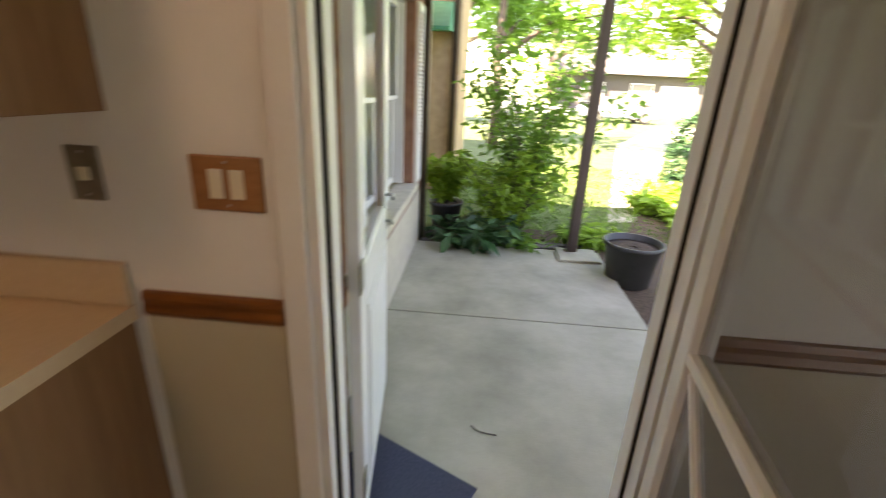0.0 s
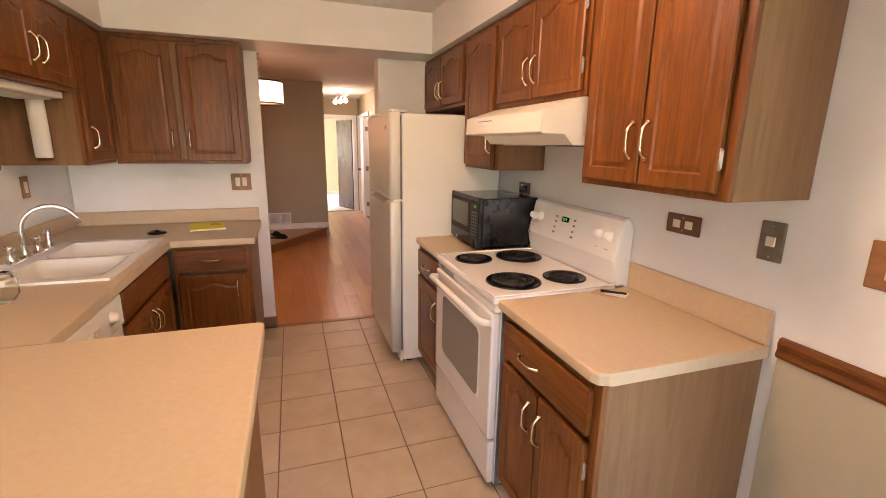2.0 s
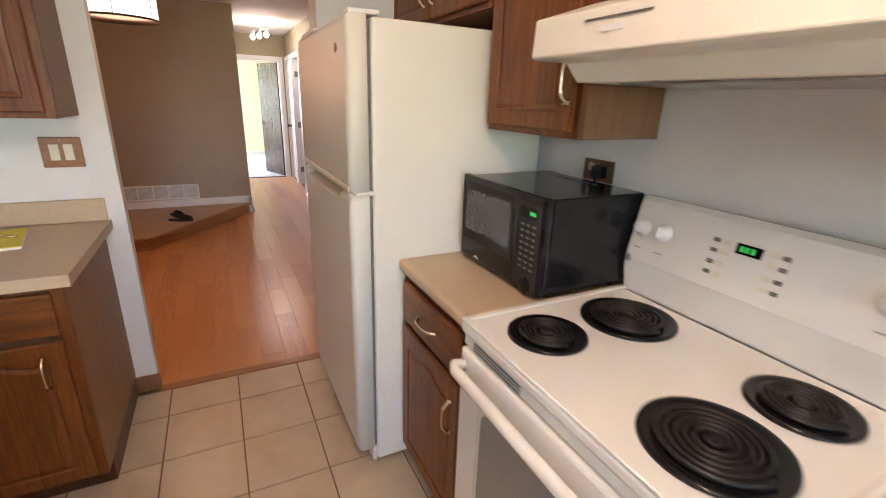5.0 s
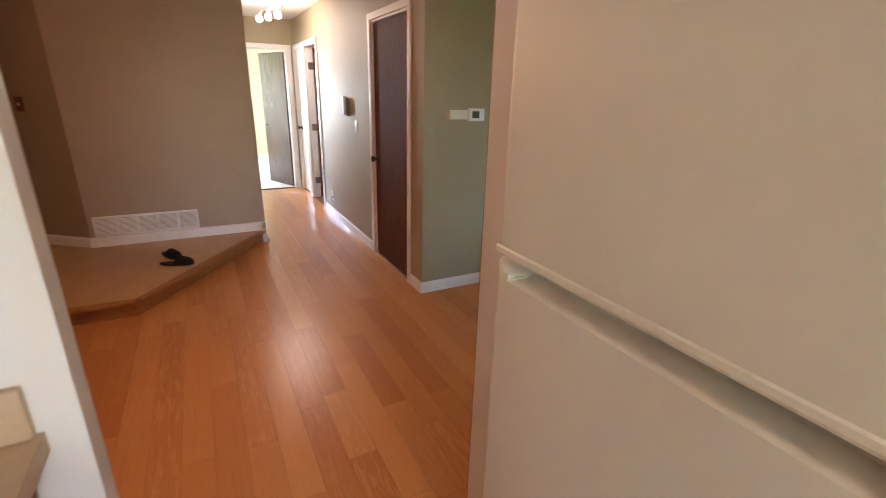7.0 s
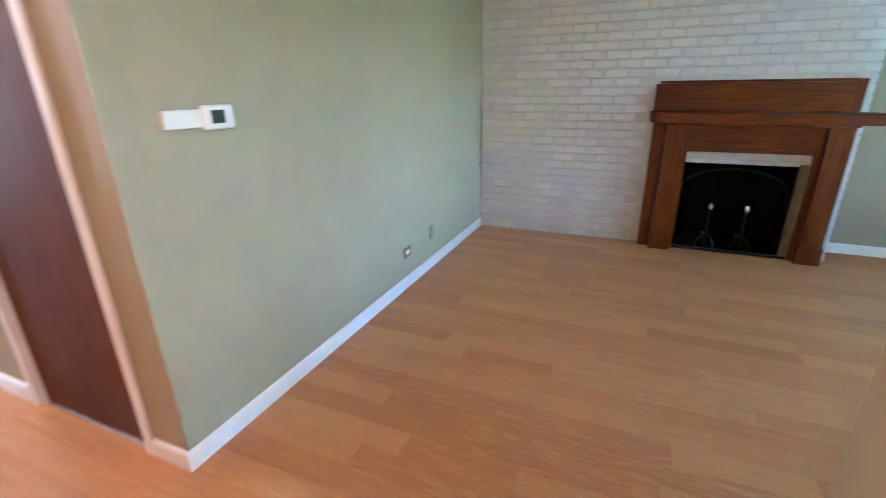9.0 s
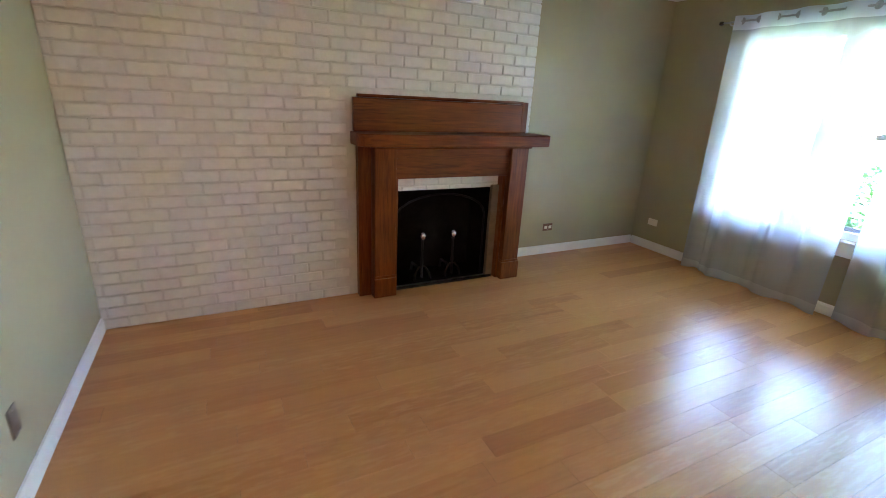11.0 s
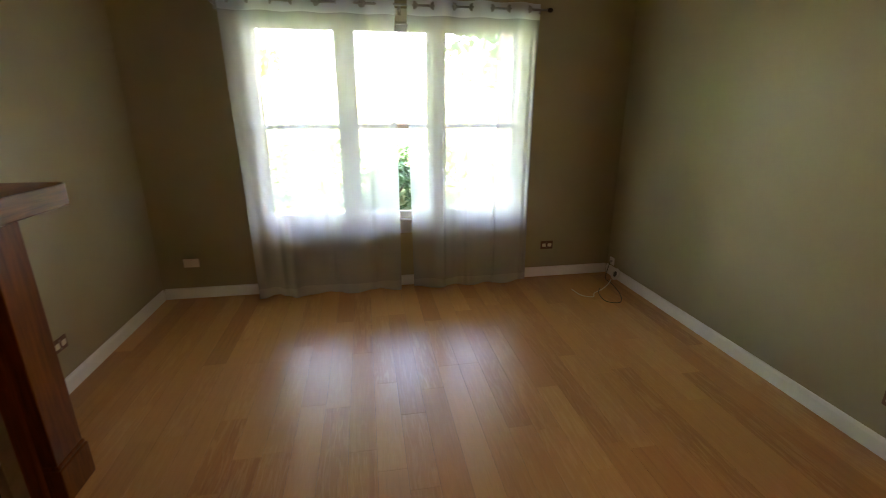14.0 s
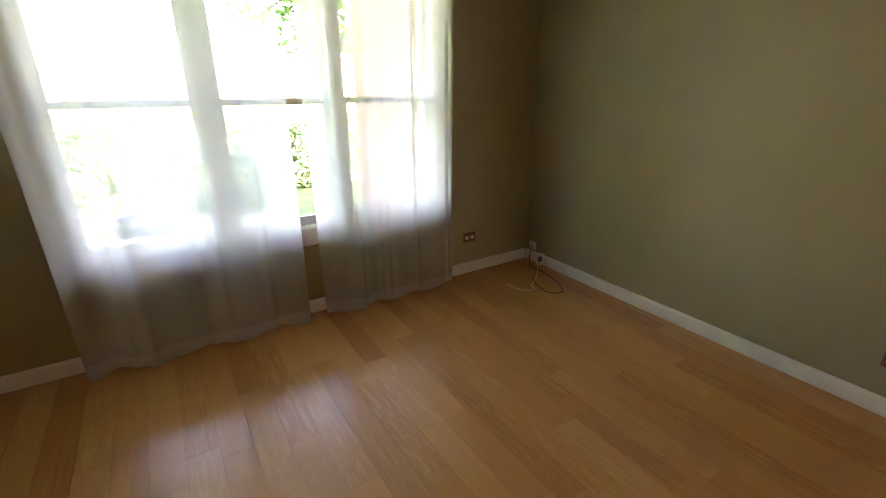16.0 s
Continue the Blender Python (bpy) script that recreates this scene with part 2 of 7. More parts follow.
PLANK = plank_mat("birch_floor_plank")
PLANK_GAP = mat("floor_joint", (0.10, 0.045, 0.018), (0.16, 0.07, 0.028), rough=0.8)
TILE = mat("beige_floor_tile", (0.50, 0.385, 0.265), (0.62, 0.50, 0.36), 6.0, 0.3, bump=0.12, bscale=26, vary=0.05, rough2=0.42)
GROUT = mat("tan_grout", (0.20, 0.13, 0.08), (0.27, 0.185, 0.12), 20.0, 0.9, bump=0.2)
LAMINATE = mat("beige_laminate", (0.53, 0.392, 0.252), (0.57, 0.432, 0.287), 55.0, 0.38, bump=0.02, bscale=300)
APPL = mat("white_enamel", (0.76, 0.74, 0.69), (0.80, 0.78, 0.73), 3.0, 0.2, coat=0.3)
FRIDGE = mat("off_white_textured_enamel", (0.73, 0.71, 0.61), (0.77, 0.745, 0.65), 3.0, 0.4, bump=0.10, bscale=350)
BISQUE = mat("warm_white_enamel", (0.78, 0.73, 0.63), (0.81, 0.76, 0.67), 3.0, 0.3)
BLACK = mat("black_plastic", (0.007, 0.007, 0.008), (0.011, 0.011, 0.012), 8.0, 0.13, spec=0.32)
BLACKMAT = mat("matt_black", (0.012, 0.011, 0.010), (0.02, 0.018, 0.016), 12.0, 0.75)
SOOT = mat("sooty_firebox", (0.004, 0.004, 0.004), (0.009, 0.0085, 0.008), 12.0, 0.95, bump=0.3, spec=0.1)
IRON = mat("black_iron", (0.012, 0.012, 0.012), (0.02, 0.02, 0.02), 20.0, 0.5, metal=0.6)
COIL = mat("burner_coil", (0.018, 0.017, 0.017), (0.03, 0.028, 0.027), 30.0, 0.42, metal=0.5)
DARKGLASS = mat("tinted_oven_glass", (0.23, 0.22, 0.205), (0.26, 0.25, 0.23), 90.0, 0.12, coat=0.4)
MWGLASS = mat("microwave_window", (0.035, 0.037, 0.039), (0.05, 0.05, 0.052), 90.0, 0.10, coat=0.3)
CHROME = mat("chrome", (0.78, 0.78, 0.78), (0.84, 0.84, 0.84), 10.0, 0.12, metal=1.0)
BRASS = mat("satin_brass_and_nickel", (0.75, 0.60, 0.40), (0.85, 0.74, 0.56), 40.0, 0.2, metal=1.0)
STEEL = mat("brushed_steel", (0.40, 0.39, 0.38), (0.5, 0.49, 0.47), 50.0, 0.32, metal=1.0)
BRONZE = mat("dark_bronze", (0.06, 0.05, 0.04), (0.1, 0.08, 0.06), 30.0, 0.35, metal=1.0)
PLATE_WOOD = mat("oak_switch_plate", (0.28, 0.12, 0.045), (0.36, 0.17, 0.07), 12.0, 0.4, stretch=(1, 1, 4), bump=0.05)
PLATE_BROWN = mat("brown_outlet_plate", (0.135, 0.056, 0.026), (0.175, 0.076, 0.036), 12.0, 0.4)
PLATE_GREY = mat("aged_metal_plate", (0.20, 0.18, 0.145), (0.27, 0.25, 0.21), 22.0, 0.4, metal=0.7)
PLASTIC = mat("white_plastic", (0.76, 0.75, 0.72), (0.8, 0.79, 0.76), 10.0, 0.35)
IVORY = mat("ivory_plastic", (0.72, 0.66, 0.52), (0.76, 0.70, 0.56), 10.0, 0.35)
BRICKW = mat("white_painted_brick", (0.68, 0.67, 0.645), (0.77, 0.76, 0.735), 14.0, 0.5, bump=0.5, bscale=45, vary=0.05)
MORTARW = mat("white_painted_mortar", (0.62, 0.61, 0.585), (0.70, 0.69, 0.665), 20.0, 0.7, bump=0.5, bscale=60)
BRICKR = mat("brown_brick", (0.22, 0.10, 0.065), (0.36, 0.19, 0.13), 9.0, 0.85, bump=0.4, bscale=50, vary=0.25)
BRICKY = mat("buff_brick", (0.36, 0.25, 0.14), (0.48, 0.35, 0.21), 9.0, 0.85, bump=0.4, bscale=50, vary=0.15)
MORTAR = mat("grey_mortar", (0.36, 0.33, 0.29), (0.45, 0.42, 0.37), 30.0, 0.9)
STONE = mat("pale_limestone", (0.50, 0.45, 0.37), (0.60, 0.55, 0.46), 10.0, 0.8, bump=0.3)
CONCRETE = mat("patio_concrete", (0.33, 0.31, 0.235), (0.50, 0.47, 0.37), 2.4, 0.8, bump=0.3, bscale=90, detail=9.0, ramp=(0.32, 0.66))
VINYL = mat("white_vinyl", (0.78, 0.79, 0.80), (0.84, 0.85, 0.86), 5.0, 0.35)
ALU = mat("white_aluminium", (0.72, 0.74, 0.74), (0.8, 0.81, 0.81), 5.0, 0.3)
SEAL = mat("grey_weatherstrip", (0.12, 0.12, 0.12), (0.2, 0.2, 0.2), 30.0, 0.7)
GRASS = mat("lawn", (0.075, 0.110, 0.032), (0.135, 0.180, 0.060), 3.0, 0.9, bump=0.6, bscale=70)
BLADE = mat("grass_blade", (0.09, 0.19, 0.03), (0.2, 0.33, 0.07), 3.0, 0.8, vary=0.3)
MULCH = mat("bark_mulch", (0.045, 0.028, 0.018), (0.13, 0.085, 0.055), 30.0, 0.95, bump=0.9, bscale=60)
def leaf_mat(name, c1, c2, glow_c, vary=0.3):
    """Leaf: a matt face and light passing through the blade."""
    m = mat(name, c1, c2, 3.0, 0.5, vary=vary)
    t = m.node_tree
    tr, mx = node(t, "ShaderNodeBsdfTranslucent"), node(t, "ShaderNodeMixShader")
    tr.inputs["Color"].default_value = (*glow_c, 1)
    mx.inputs[0].default_value = 0.42
    t.links.new(t.nodes["Principled BSDF"].outputs[0], mx.inputs[1])
    t.links.new(tr.outputs[0], mx.inputs[2])
    t.links.new(mx.outputs[0], t.nodes["Material Output"].inputs[0])
    return m


LEAF = leaf_mat("green_leaf", (0.09, 0.22, 0.028), (0.17, 0.34, 0.05), (0.20, 0.42, 0.06))
LEAF_Y = leaf_mat("yellow_green_leaf", (0.17, 0.33, 0.035), (0.29, 0.45, 0.06), (0.30, 0.52, 0.06))
LEAF_D = mat("dark_green_leaf", (0.022, 0.085, 0.03), (0.06, 0.17, 0.06), 3.0, 0.45, vary=0.35)
BARK = mat("tree_bark", (0.085, 0.065, 0.05), (0.16, 0.125, 0.095), 20.0, 0.9, bump=0.8, bscale=40, stretch=(1, 1, 0.3))
POT = mat("black_nursery_pot", (0.035, 0.036, 0.038), (0.055, 0.056, 0.058), 10.0, 0.5)
TIMBER = mat("weathered_timber", (0.085, 0.075, 0.07), (0.17, 0.15, 0.14), 12.0, 0.85, stretch=(0.5, 5, 5), bump=0.5, bscale=30)
POSTPAINT = mat("brown_post_paint", (0.075, 0.052, 0.042), (0.11, 0.078, 0.062), 12.0, 0.6, stretch=(3, 3, 0.3), bump=0.2, bscale=40)
MATBLUE = mat("slate_blue_door_mat", (0.04, 0.05, 0.085), (0.075, 0.085, 0.13), 90.0, 0.95, bump=0.8, bscale=300)
CARPET = mat("pale_carpet", (0.58, 0.54, 0.48), (0.66, 0.62, 0.56), 60.0, 0.95, bump=0.6, bscale=300)
SHADE = mat("white_lamp_shade", (0.8, 0.76, 0.68), (0.86, 0.82, 0.74), 40.0, 0.8)
SUEDE = mat("black_fabric", (0.010, 0.010, 0.012), (0.02, 0.02, 0.022), 40.0, 0.8)
PAPER_Y = mat("yellow_paper", (0.80, 0.68, 0.05), (0.84, 0.72, 0.08), 10.0, 0.7)
PAPER_W = mat("white_paper", (0.78, 0.77, 0.74), (0.82, 0.81, 0.78), 10.0, 0.8)
CARDB = mat("tan_card", (0.48, 0.33, 0.2), (0.54, 0.39, 0.25), 10.0, 0.8)
CERAMIC = mat("white_sink_enamel", (0.80, 0.77, 0.71), (0.84, 0.81, 0.75), 3.0, 0.12, coat=0.4)
ROOF = mat("grey_shingle", (0.12, 0.11, 0.10), (0.2, 0.19, 0.18), 12.0, 0.9, bump=0.4)
CABLE_G = mat("olive_cable", (0.05, 0.055, 0.035), None, rough=0.5)
GLASS = pane_mat("window_glass")
# pane colour is darkened to dim the overlit wall behind the door
DIMGLASS = pane_mat("dimmed_door_glass", (0.55, 0.53, 0.51))
CLEARGLASS = glass_mat("jar_glass", (0.95, 0.93, 0.9))
SHEER = sheer_mat("sheer_voile")
HEM = sheer_mat("curtain_hem", 0.45, 0.55)
TAPE = sheer_mat("curtain_heading", 0.72, 0.85)
LED = glow("green_display", (0.05, 0.9, 0.15), 0.0028)
BULB = glow("warm_bulb", (1.0, 0.86, 0.68), 1.6)
SHADE_LIT = glow("lit_shade", (1.0, 0.84, 0.62), 0.11)
LCD = mat("dark_lcd", (0.06, 0.075, 0.07), None, rough=0.25)

# ---------- mesh helpers ----------
def bx(x0, x1, y0, y1, z0, z1, bev=0.0, seg=1, into=None):
    b = bmesh.new()
    v = [b.verts.new((x, y, z)) for z in (z0, z1) for y in (y0, y1) for x in (x0, x1)]
    for q in ((0, 2, 3, 1), (4, 5, 7, 6), (0, 1, 5, 4), (2, 6, 7, 3), (0, 4, 6, 2), (1, 3, 7, 5)):
        b.faces.new([v[i] for i in q])
    if bev:
        bmesh.ops.bevel(b, geom=b.edges[:] + b.verts[:], offset=bev, segments=seg, affect="EDGES", profile=0.5)
    return join(into, b) if into is not None else b


def join(a, b):
    tmp = bpy.data.meshes.new("tmp")
    b.to_mesh(tmp)
    b.free()
    a.from_mesh(tmp)
    bpy.data.meshes.remove(tmp)
    return a


def joined(*many):
    a = many[0]
    for b in many[1:]:
        join(a, b)
    return a


def turned(b, m):
    bmesh.ops.transform(b, matrix=m, verts=b.verts[:])
    return b


def lathe(profile, n=24, m=None):
    """A turned body round z from (radius, height) pairs."""
    b = bmesh.new()
    rings = []
    for r, z in profile:
        rings.append([b.verts.new((r * math.cos(2 * math.pi * i / n), r * math.sin(2 * math.pi * i / n), z)) for i in range(n)])
    for p, q in zip(rings, rings[1:]):
        for i in range(n):
            b.faces.new((p[i], p[(i + 1) % n], q[(i + 1) % n], q[i]))
    if profile[0][0] > 1e-4:
        b.faces.new(rings[0][::-1])
    if profile[-1][0] > 1e-4:
        b.faces.new(rings[-1])
    bmesh.ops.remove_doubles(b, verts=b.verts[:], dist=1e-5)
    bmesh.ops.recalc_face_normals(b, faces=b.faces[:])
    for f in b.faces:
        f.smooth = True
    return turned(b, m) if m else b


def tube(points, radius, n=8):
    """A round rod along points; radius is one number or one a point."""
    b = bmesh.new()
    pts = [Vector(p) for p in points]
    rad = radius if isinstance(radius, (list, tuple)) else [radius] * len(pts)
    rings, side = [], None
    for i, p in enumerate(pts):
        way = (pts[min(i + 1, len(pts) - 1)] - pts[max(i - 1, 0)]).normalized()
        if side is None:
            side = way.orthogonal().normalized()
        side = (side - way * side.dot(way)).normalized()
        up = way.cross(side)
        rings.append([b.verts.new(p + rad[i] * (math.cos(2 * math.pi * k / n) * side + math.sin(2 * math.pi * k / n) * up)) for k in range(n)])
    for p, q in zip(rings, rings[1:]):
        for k in range(n):
            f = b.faces.new((p[k], p[(k + 1) % n], q[(k + 1) % n], q[k]))
            f.smooth = True
    b.faces.new(rings[0][::-1])
    b.faces.new(rings[-1])
    return b


def prism(outline, a0, a1, axis="y"):
    """A solid whose section is the outline (pairs), drawn out along an axis from a0 to a1."""
    b = bmesh.new()
    put = {"x": lambda p, a: (a, p[0], p[1]), "y": lambda p, a: (p[0], a, p[1]), "z": lambda p, a: (p[0], p[1], a)}[axis]
    lo, hi = ([b.verts.new(put(p, a)) for p in outline] for a in (a0, a1))
    b.faces.new(lo)
    b.faces.new(hi[::-1])
    for i in range(len(outline)):
        j = (i + 1) % len(outline)
        b.faces.new((lo[i], hi[i], hi[j], lo[j]))
    bmesh.ops.recalc_face_normals(b, faces=b.faces[:])
    return b


def mesh_of(name, b, material):
    me = bpy.data.meshes.new(name)
    b.to_mesh(me)
    b.free()
    for mm in material if isinstance(material, (list, tuple)) else [material]:
        me.materials.append(mm)
    return me


def part(name, b, material, parent, label=""):
    ob = new(name, mesh_of(name, b, material))
    if parent is not None:
        ob.parent = parent
        root = parent
        base = Matrix.Identity(4)
        while root is not None:
            base = root.matrix_basis if root.parent is None else base
            root = root.parent
        ob.matrix_parent_inverse = base.inverted() if parent.parent is None else Matrix.Identity(4)
    return tagged(ob, label) if label else ob


def thing(name, at, label, category, group="", kind=""):
    ob = new(name)
    ob.empty_display_size = 0.1
    ob.matrix_basis = Matrix.Translation(at)
    return tagged(ob, label, category, group, kind)


def solo(name, b, material, label, category, group="", kind=""):
    return tagged(new(name, mesh_of(name, b, material)), label, category, group, kind)


def struct(name, b, material, label, category="wall"):
    return solo(name, b, material, label, category, kind="structure")

# ---------- structure ----------
H = 2.44
# kitchen: range wall with the outer door's opening
DX0, DX1, DH = 0.43, 1.30, 2.05
b = bx(-2.97, DX0, 0.0, 0.095, 0, H)
bx(DX1, 3.3, 0.0, 0.11, 0, H, into=b)
bx(DX0, DX1, 0.0, 0.11, DH, H, into=b)
struct("wall_north_kitchen", b, WHITE_WALL, "white painted kitchen wall behind the range", "wall")
b = bx(0.215, DX0, 0.113, 0.24, -0.3, 2.9)
bx(DX1 + 0.09, 3.3, 0.113, 0.24, -0.3, 2.9, into=b)
bx(DX0, DX1 + 0.09, 0.113, 0.24, DH, 2.9, into=b)
struct("wall_outer_kitchen", b, BRICKR, "brown brick outer face of the kitchen wall", "wall")
struct("wall_south_kitchen", bx(-3.0, 3.3, -2.97, -2.87, 0, H), WHITE_WALL, "white painted kitchen wall behind the sink", "wall")
EY0, EY1, EZ0, EZ1 = -2.60, -0.75, 0.75, 2.05
struct("wall_east_kitchen", joined(bx(3.2, 3.3, -2.865, EY0, 0, H), bx(3.2, 3.3, EY1, -0.005, 0, H), bx(3.2, 3.3, EY0, EY1, 0, EZ0), bx(3.2, 3.3, EY0, EY1, EZ1, H)), WHITE_WALL, "white painted dinette wall with a window opening", "wall")
c = thing("window_2", (3.25, -1.6, EZ0), "white framed dinette window", "window", kind="structure")
part("window_frame", joined(bx(3.21, 3.29, EY0 + 0.001, EY0 + 0.05, EZ0 + 0.001, EZ1 - 0.001, 0.004), bx(3.21, 3.29, EY1 - 0.05, EY1 - 0.001, EZ0 + 0.001, EZ1 - 0.001, 0.004), bx(3.21, 3.29, EY0 + 0.05, EY1 - 0.05, EZ0 + 0.001, EZ0 + 0.05, 0.004), bx(3.21, 3.29, EY0 + 0.05, EY1 - 0.05, EZ1 - 0.05, EZ1 - 0.001, 0.004), bx(3.22, 3.28, -1.62, -1.58, EZ0 + 0.05, EZ1 - 0.05, 0.004)), VINYL, c)
for y0, y1 in ((EY0 + 0.05, -1.62), (-1.58, EY1 - 0.05)):
    part("pane", bx(3.248, 3.252, y0, y1, EZ0 + 0.05, EZ1 - 0.05), GLASS, c).visible_shadow = False
# kitchen / hall wall with the passage
PY0, PY1 = -1.60, -0.717
b = bx(-2.97, -2.9, -2.865, PY0, 0, H)
bx(-2.97, -2.9, PY1, -0.005, 0, H, into=b)
bx(-2.9, -2.80, PY1, -0.33, 0, 2.158, into=b)
bx(-2.97, -2.9, PY0, PY1, 2.16, H, into=b)
struct("wall_west_kitchen", b, WHITE_WALL, "white painted wall with an open passage to the hall", "wall")
# bulkheads over the wall cabinets
struct("bulkhead_north", bx(-2.5, 3.19, -0.37, -0.004, 2.16, H - 0.002), WHITE_WALL, "white painted bulkhead above wall cabinets", "bulkhead")
struct("bulkhead_west", bx(-2.896, -2.502, -2.865, -0.004, 2.16, H - 0.002), WHITE_WALL, "white painted bulkhead above wall cabinets", "bulkhead")
struct("bulkhead_south", bx(-2.5, 0.6, -2.865, -2.42, 2.16, H - 0.002), WHITE_WALL, "white painted bulkhead above the sink cabinets", "bulkhead")
# wainscot and chair rail
struct("wainscot_north", joined(bx(0.0, 0.355, -0.006, -0.001, 0.09, 0.885), bx(1.37, 3.19, -0.006, -0.001, 0.09, 0.885)), WAINSCOT, "tan painted lower wall", "wainscot")
def rail(x0, x1):
    return prism([(0, 0.885), (-0.014, 0.888), (-0.02, 0.9), (-0.014, 0.918), (-0.018, 0.935), (-0.012, 0.95), (0, 0.953)], x0, x1, "x")
struct("chair_rail", joined(rail(0.0, 0.355), rail(1.37, 3.19)), OAK_X, "stained oak chair rail", "trim")
# living room
struct("wall_south_living", bx(-2.97, -0.06, 0.0965, 0.103, 0, H), PAINT, "khaki painted living room wall", "wall")
struct("wall_end_stub", bx(-2.974, -2.9705, PY1, 0.103, 0, H), PAINT, "khaki painted end of the kitchen wall", "wall")
b = bx(-5.02, -4.92, 0.1405, 4.06, 0, H)
struct("wall_west_living", b, PAINT, "khaki painted living room wall with thermostat", "wall")
WX = -0.055
WY0, WY1, WZ0, WZ1 = 1.02, 3.13, 0.57, 2.08
b = bx(WX, 0.12, 0.097, WY0, 0, H)
bx(WX, 0.12, WY1, 4.06, 0, H, into=b)
bx(WX, 0.12, WY0, WY1, 0, WZ0, into=b)
bx(WX, 0.12, WY0, WY1, WZ1, H, into=b)
struct("wall_east_living", b, PAINT, "khaki painted window wall", "wall")
b = bx(0.122, 0.205, 0.25, WY0, 0.42, 2.9)
bx(0.122, 0.205, WY1, 4.06, 0.42, 2.9, into=b)
bx(0.122, 0.205, WY0, WY1, 0.42, WZ0 - 0.05, into=b)
bx(0.122, 0.205, WY0, WY1, WZ1, 2.9, into=b)
struct("wall_outer_living", b, BRICKR, "brown brick outer face of the living room wall", "wall")
struct("wall_outer_plinth", bx(0.122, 0.215, 0.25, 4.06, -0.3, 0.415, 0.004), STONE, "pale stone base of the outer wall", "wall")
struct("wall_north_living", bx(-1.87, WX - 0.002, 3.95, 4.06, 0, H), PAINT, "khaki painted wall beside the chimney breast", "wall")
# hall
HY = 0.04
CX0, CX1 = -5.96, -5.172
B0, B1 = -8.62, -7.95
L0, L1 = -9.30, -8.78
b = bx(CX1, -4.92, HY, HY + 0.1, 0, H)
for a0, a1 in ((B1, CX0), (L1, B0), (-9.5, L0)):
    bx(a0, a1, HY, HY + 0.1, 0, H, into=b)
for a0, a1 in ((CX0, CX1), (B0, B1), (L0, L1)):
    bx(a0, a1, HY, HY + 0.1, 2.05, H, into=b)
struct("wall_north_hall", b, PAINT, "khaki painted hall wall with doors", "wall")
b = bx(-9.39, -6.72, -2.3, -0.87, 0, H)
struct("wall_block_hall", b, LAMPLIT_PAINT, "tall wall block beside the entry landing, warm lamplight put into its paint colour", "wall")
b = bmesh.new()
p0, p1 = Vector((-6.725, -2.3, 0)), Vector((-7.85, -3.8, 0))
q = Vector((-0.8, 0.6, 0)) * 0.1
vs = [b.verts.new(v) for v in (p0, p1, p1 + q, p0 + q)] + [b.verts.new(v + Vector((0, 0, H))) for v in (p0, p1, p1 + q, p0 + q)]
for f in ((0, 1, 2, 3), (7, 6, 5, 4), (0, 4, 5, 1), (1, 5, 6, 2), (2, 6, 7, 3), (3, 7, 4, 0)):
    b.faces.new([vs[i] for i in f])
bmesh.ops.recalc_face_normals(b, faces=b.faces[:])
struct("wall_entry_angled", b, LAMPLIT_PAINT, "angled entry wall, warm lamplight put into its paint colour", "wall")
# entry side closes the hall
b = bx(-8.0, -3.0, -3.9, -3.8, 0, H)
struct("wall_south_hall", b, PAINT, "khaki painted entry wall", "wall")
struct("wall_dining_east", bx(-3.0, -2.9, -3.9, -2.972, 0, H), PAINT, "khaki painted wall", "wall")
# end of the hall and the bedroom beyond
EX = -9.4
b = bx(EX - 0.1, EX, -0.87, -0.80, 0, H)
bx(EX - 0.1, EX, -0.06, HY - 0.002, 0, H, into=b)
bx(EX - 0.1, EX, -0.80, -0.06, 2.04, H, into=b)
struct("wall_west_hall", b, PAINT, "khaki painted end wall of the hall with a doorway", "wall")
BW0, BW1 = -2.6, -1.15
b = bx(-13.1, -13.0, -3.0, BW0, 0, H)
bx(-13.1, -13.0, BW1, 2.0, 0, H, into=b)
bx(-13.1, -13.0, BW0, BW1, 0, 0.7, into=b)
bx(-13.1, -13.0, BW0, BW1, 2.1, H, into=b)
bx(-13.0, -9.52, -3.1, -3.0, 0, H, into=b)
struct("wall_bedroom", b, YELLOW, "pale yellow bedroom walls with a window opening", "wall")
b = bx(-13.0, -9.52, 1.9, 2.0, 0, H)
bx(-9.52, -9.5, 0.15, 1.9, 0, H, into=b)
bx(-9.52, -9.5, -3.0, -0.88, 0, H, into=b)
struct("wall_bedroom_door_side", b, YELLOW, "pale yellow bedroom walls", "wall")
# side room behind the hall door
b = bx(-9.45, -6.0, 2.05, 2.1, 0, H)
bx(-7.0, -6.9, 0.15, 2.05, 0, H, into=b)
bx(-9.45, -9.4, 0.15, 2.05, 0, H, into=b)
struct("wall_side_room", b, WHITE_WALL, "white painted side room walls", "wall")
# ceilings
struct("ceiling_kitchen", bx(-2.9, 3.3, -2.97, 0.0, H, H + 0.05), CEIL, "white kitchen ceiling", "ceiling")
struct("ceiling_living", bx(-5.02, 0.12, 0.0, 4.06, H + 0.001, H + 0.051), CEIL, "white living room ceiling", "ceiling")
struct("ceiling_hall", bx(-9.5, -2.9, -3.9, 0.0, H, H + 0.05), CEIL, "white hall ceiling", "ceiling")
struct("ceiling_rooms", joined(bx(-13.1, -9.5, -3.1, 2.1, H + 0.001, H + 0.051), bx(-9.5, -5.02, 0.0, 2.1, H + 0.001, H + 0.051)), CEIL, "white ceiling of the far rooms", "ceiling")
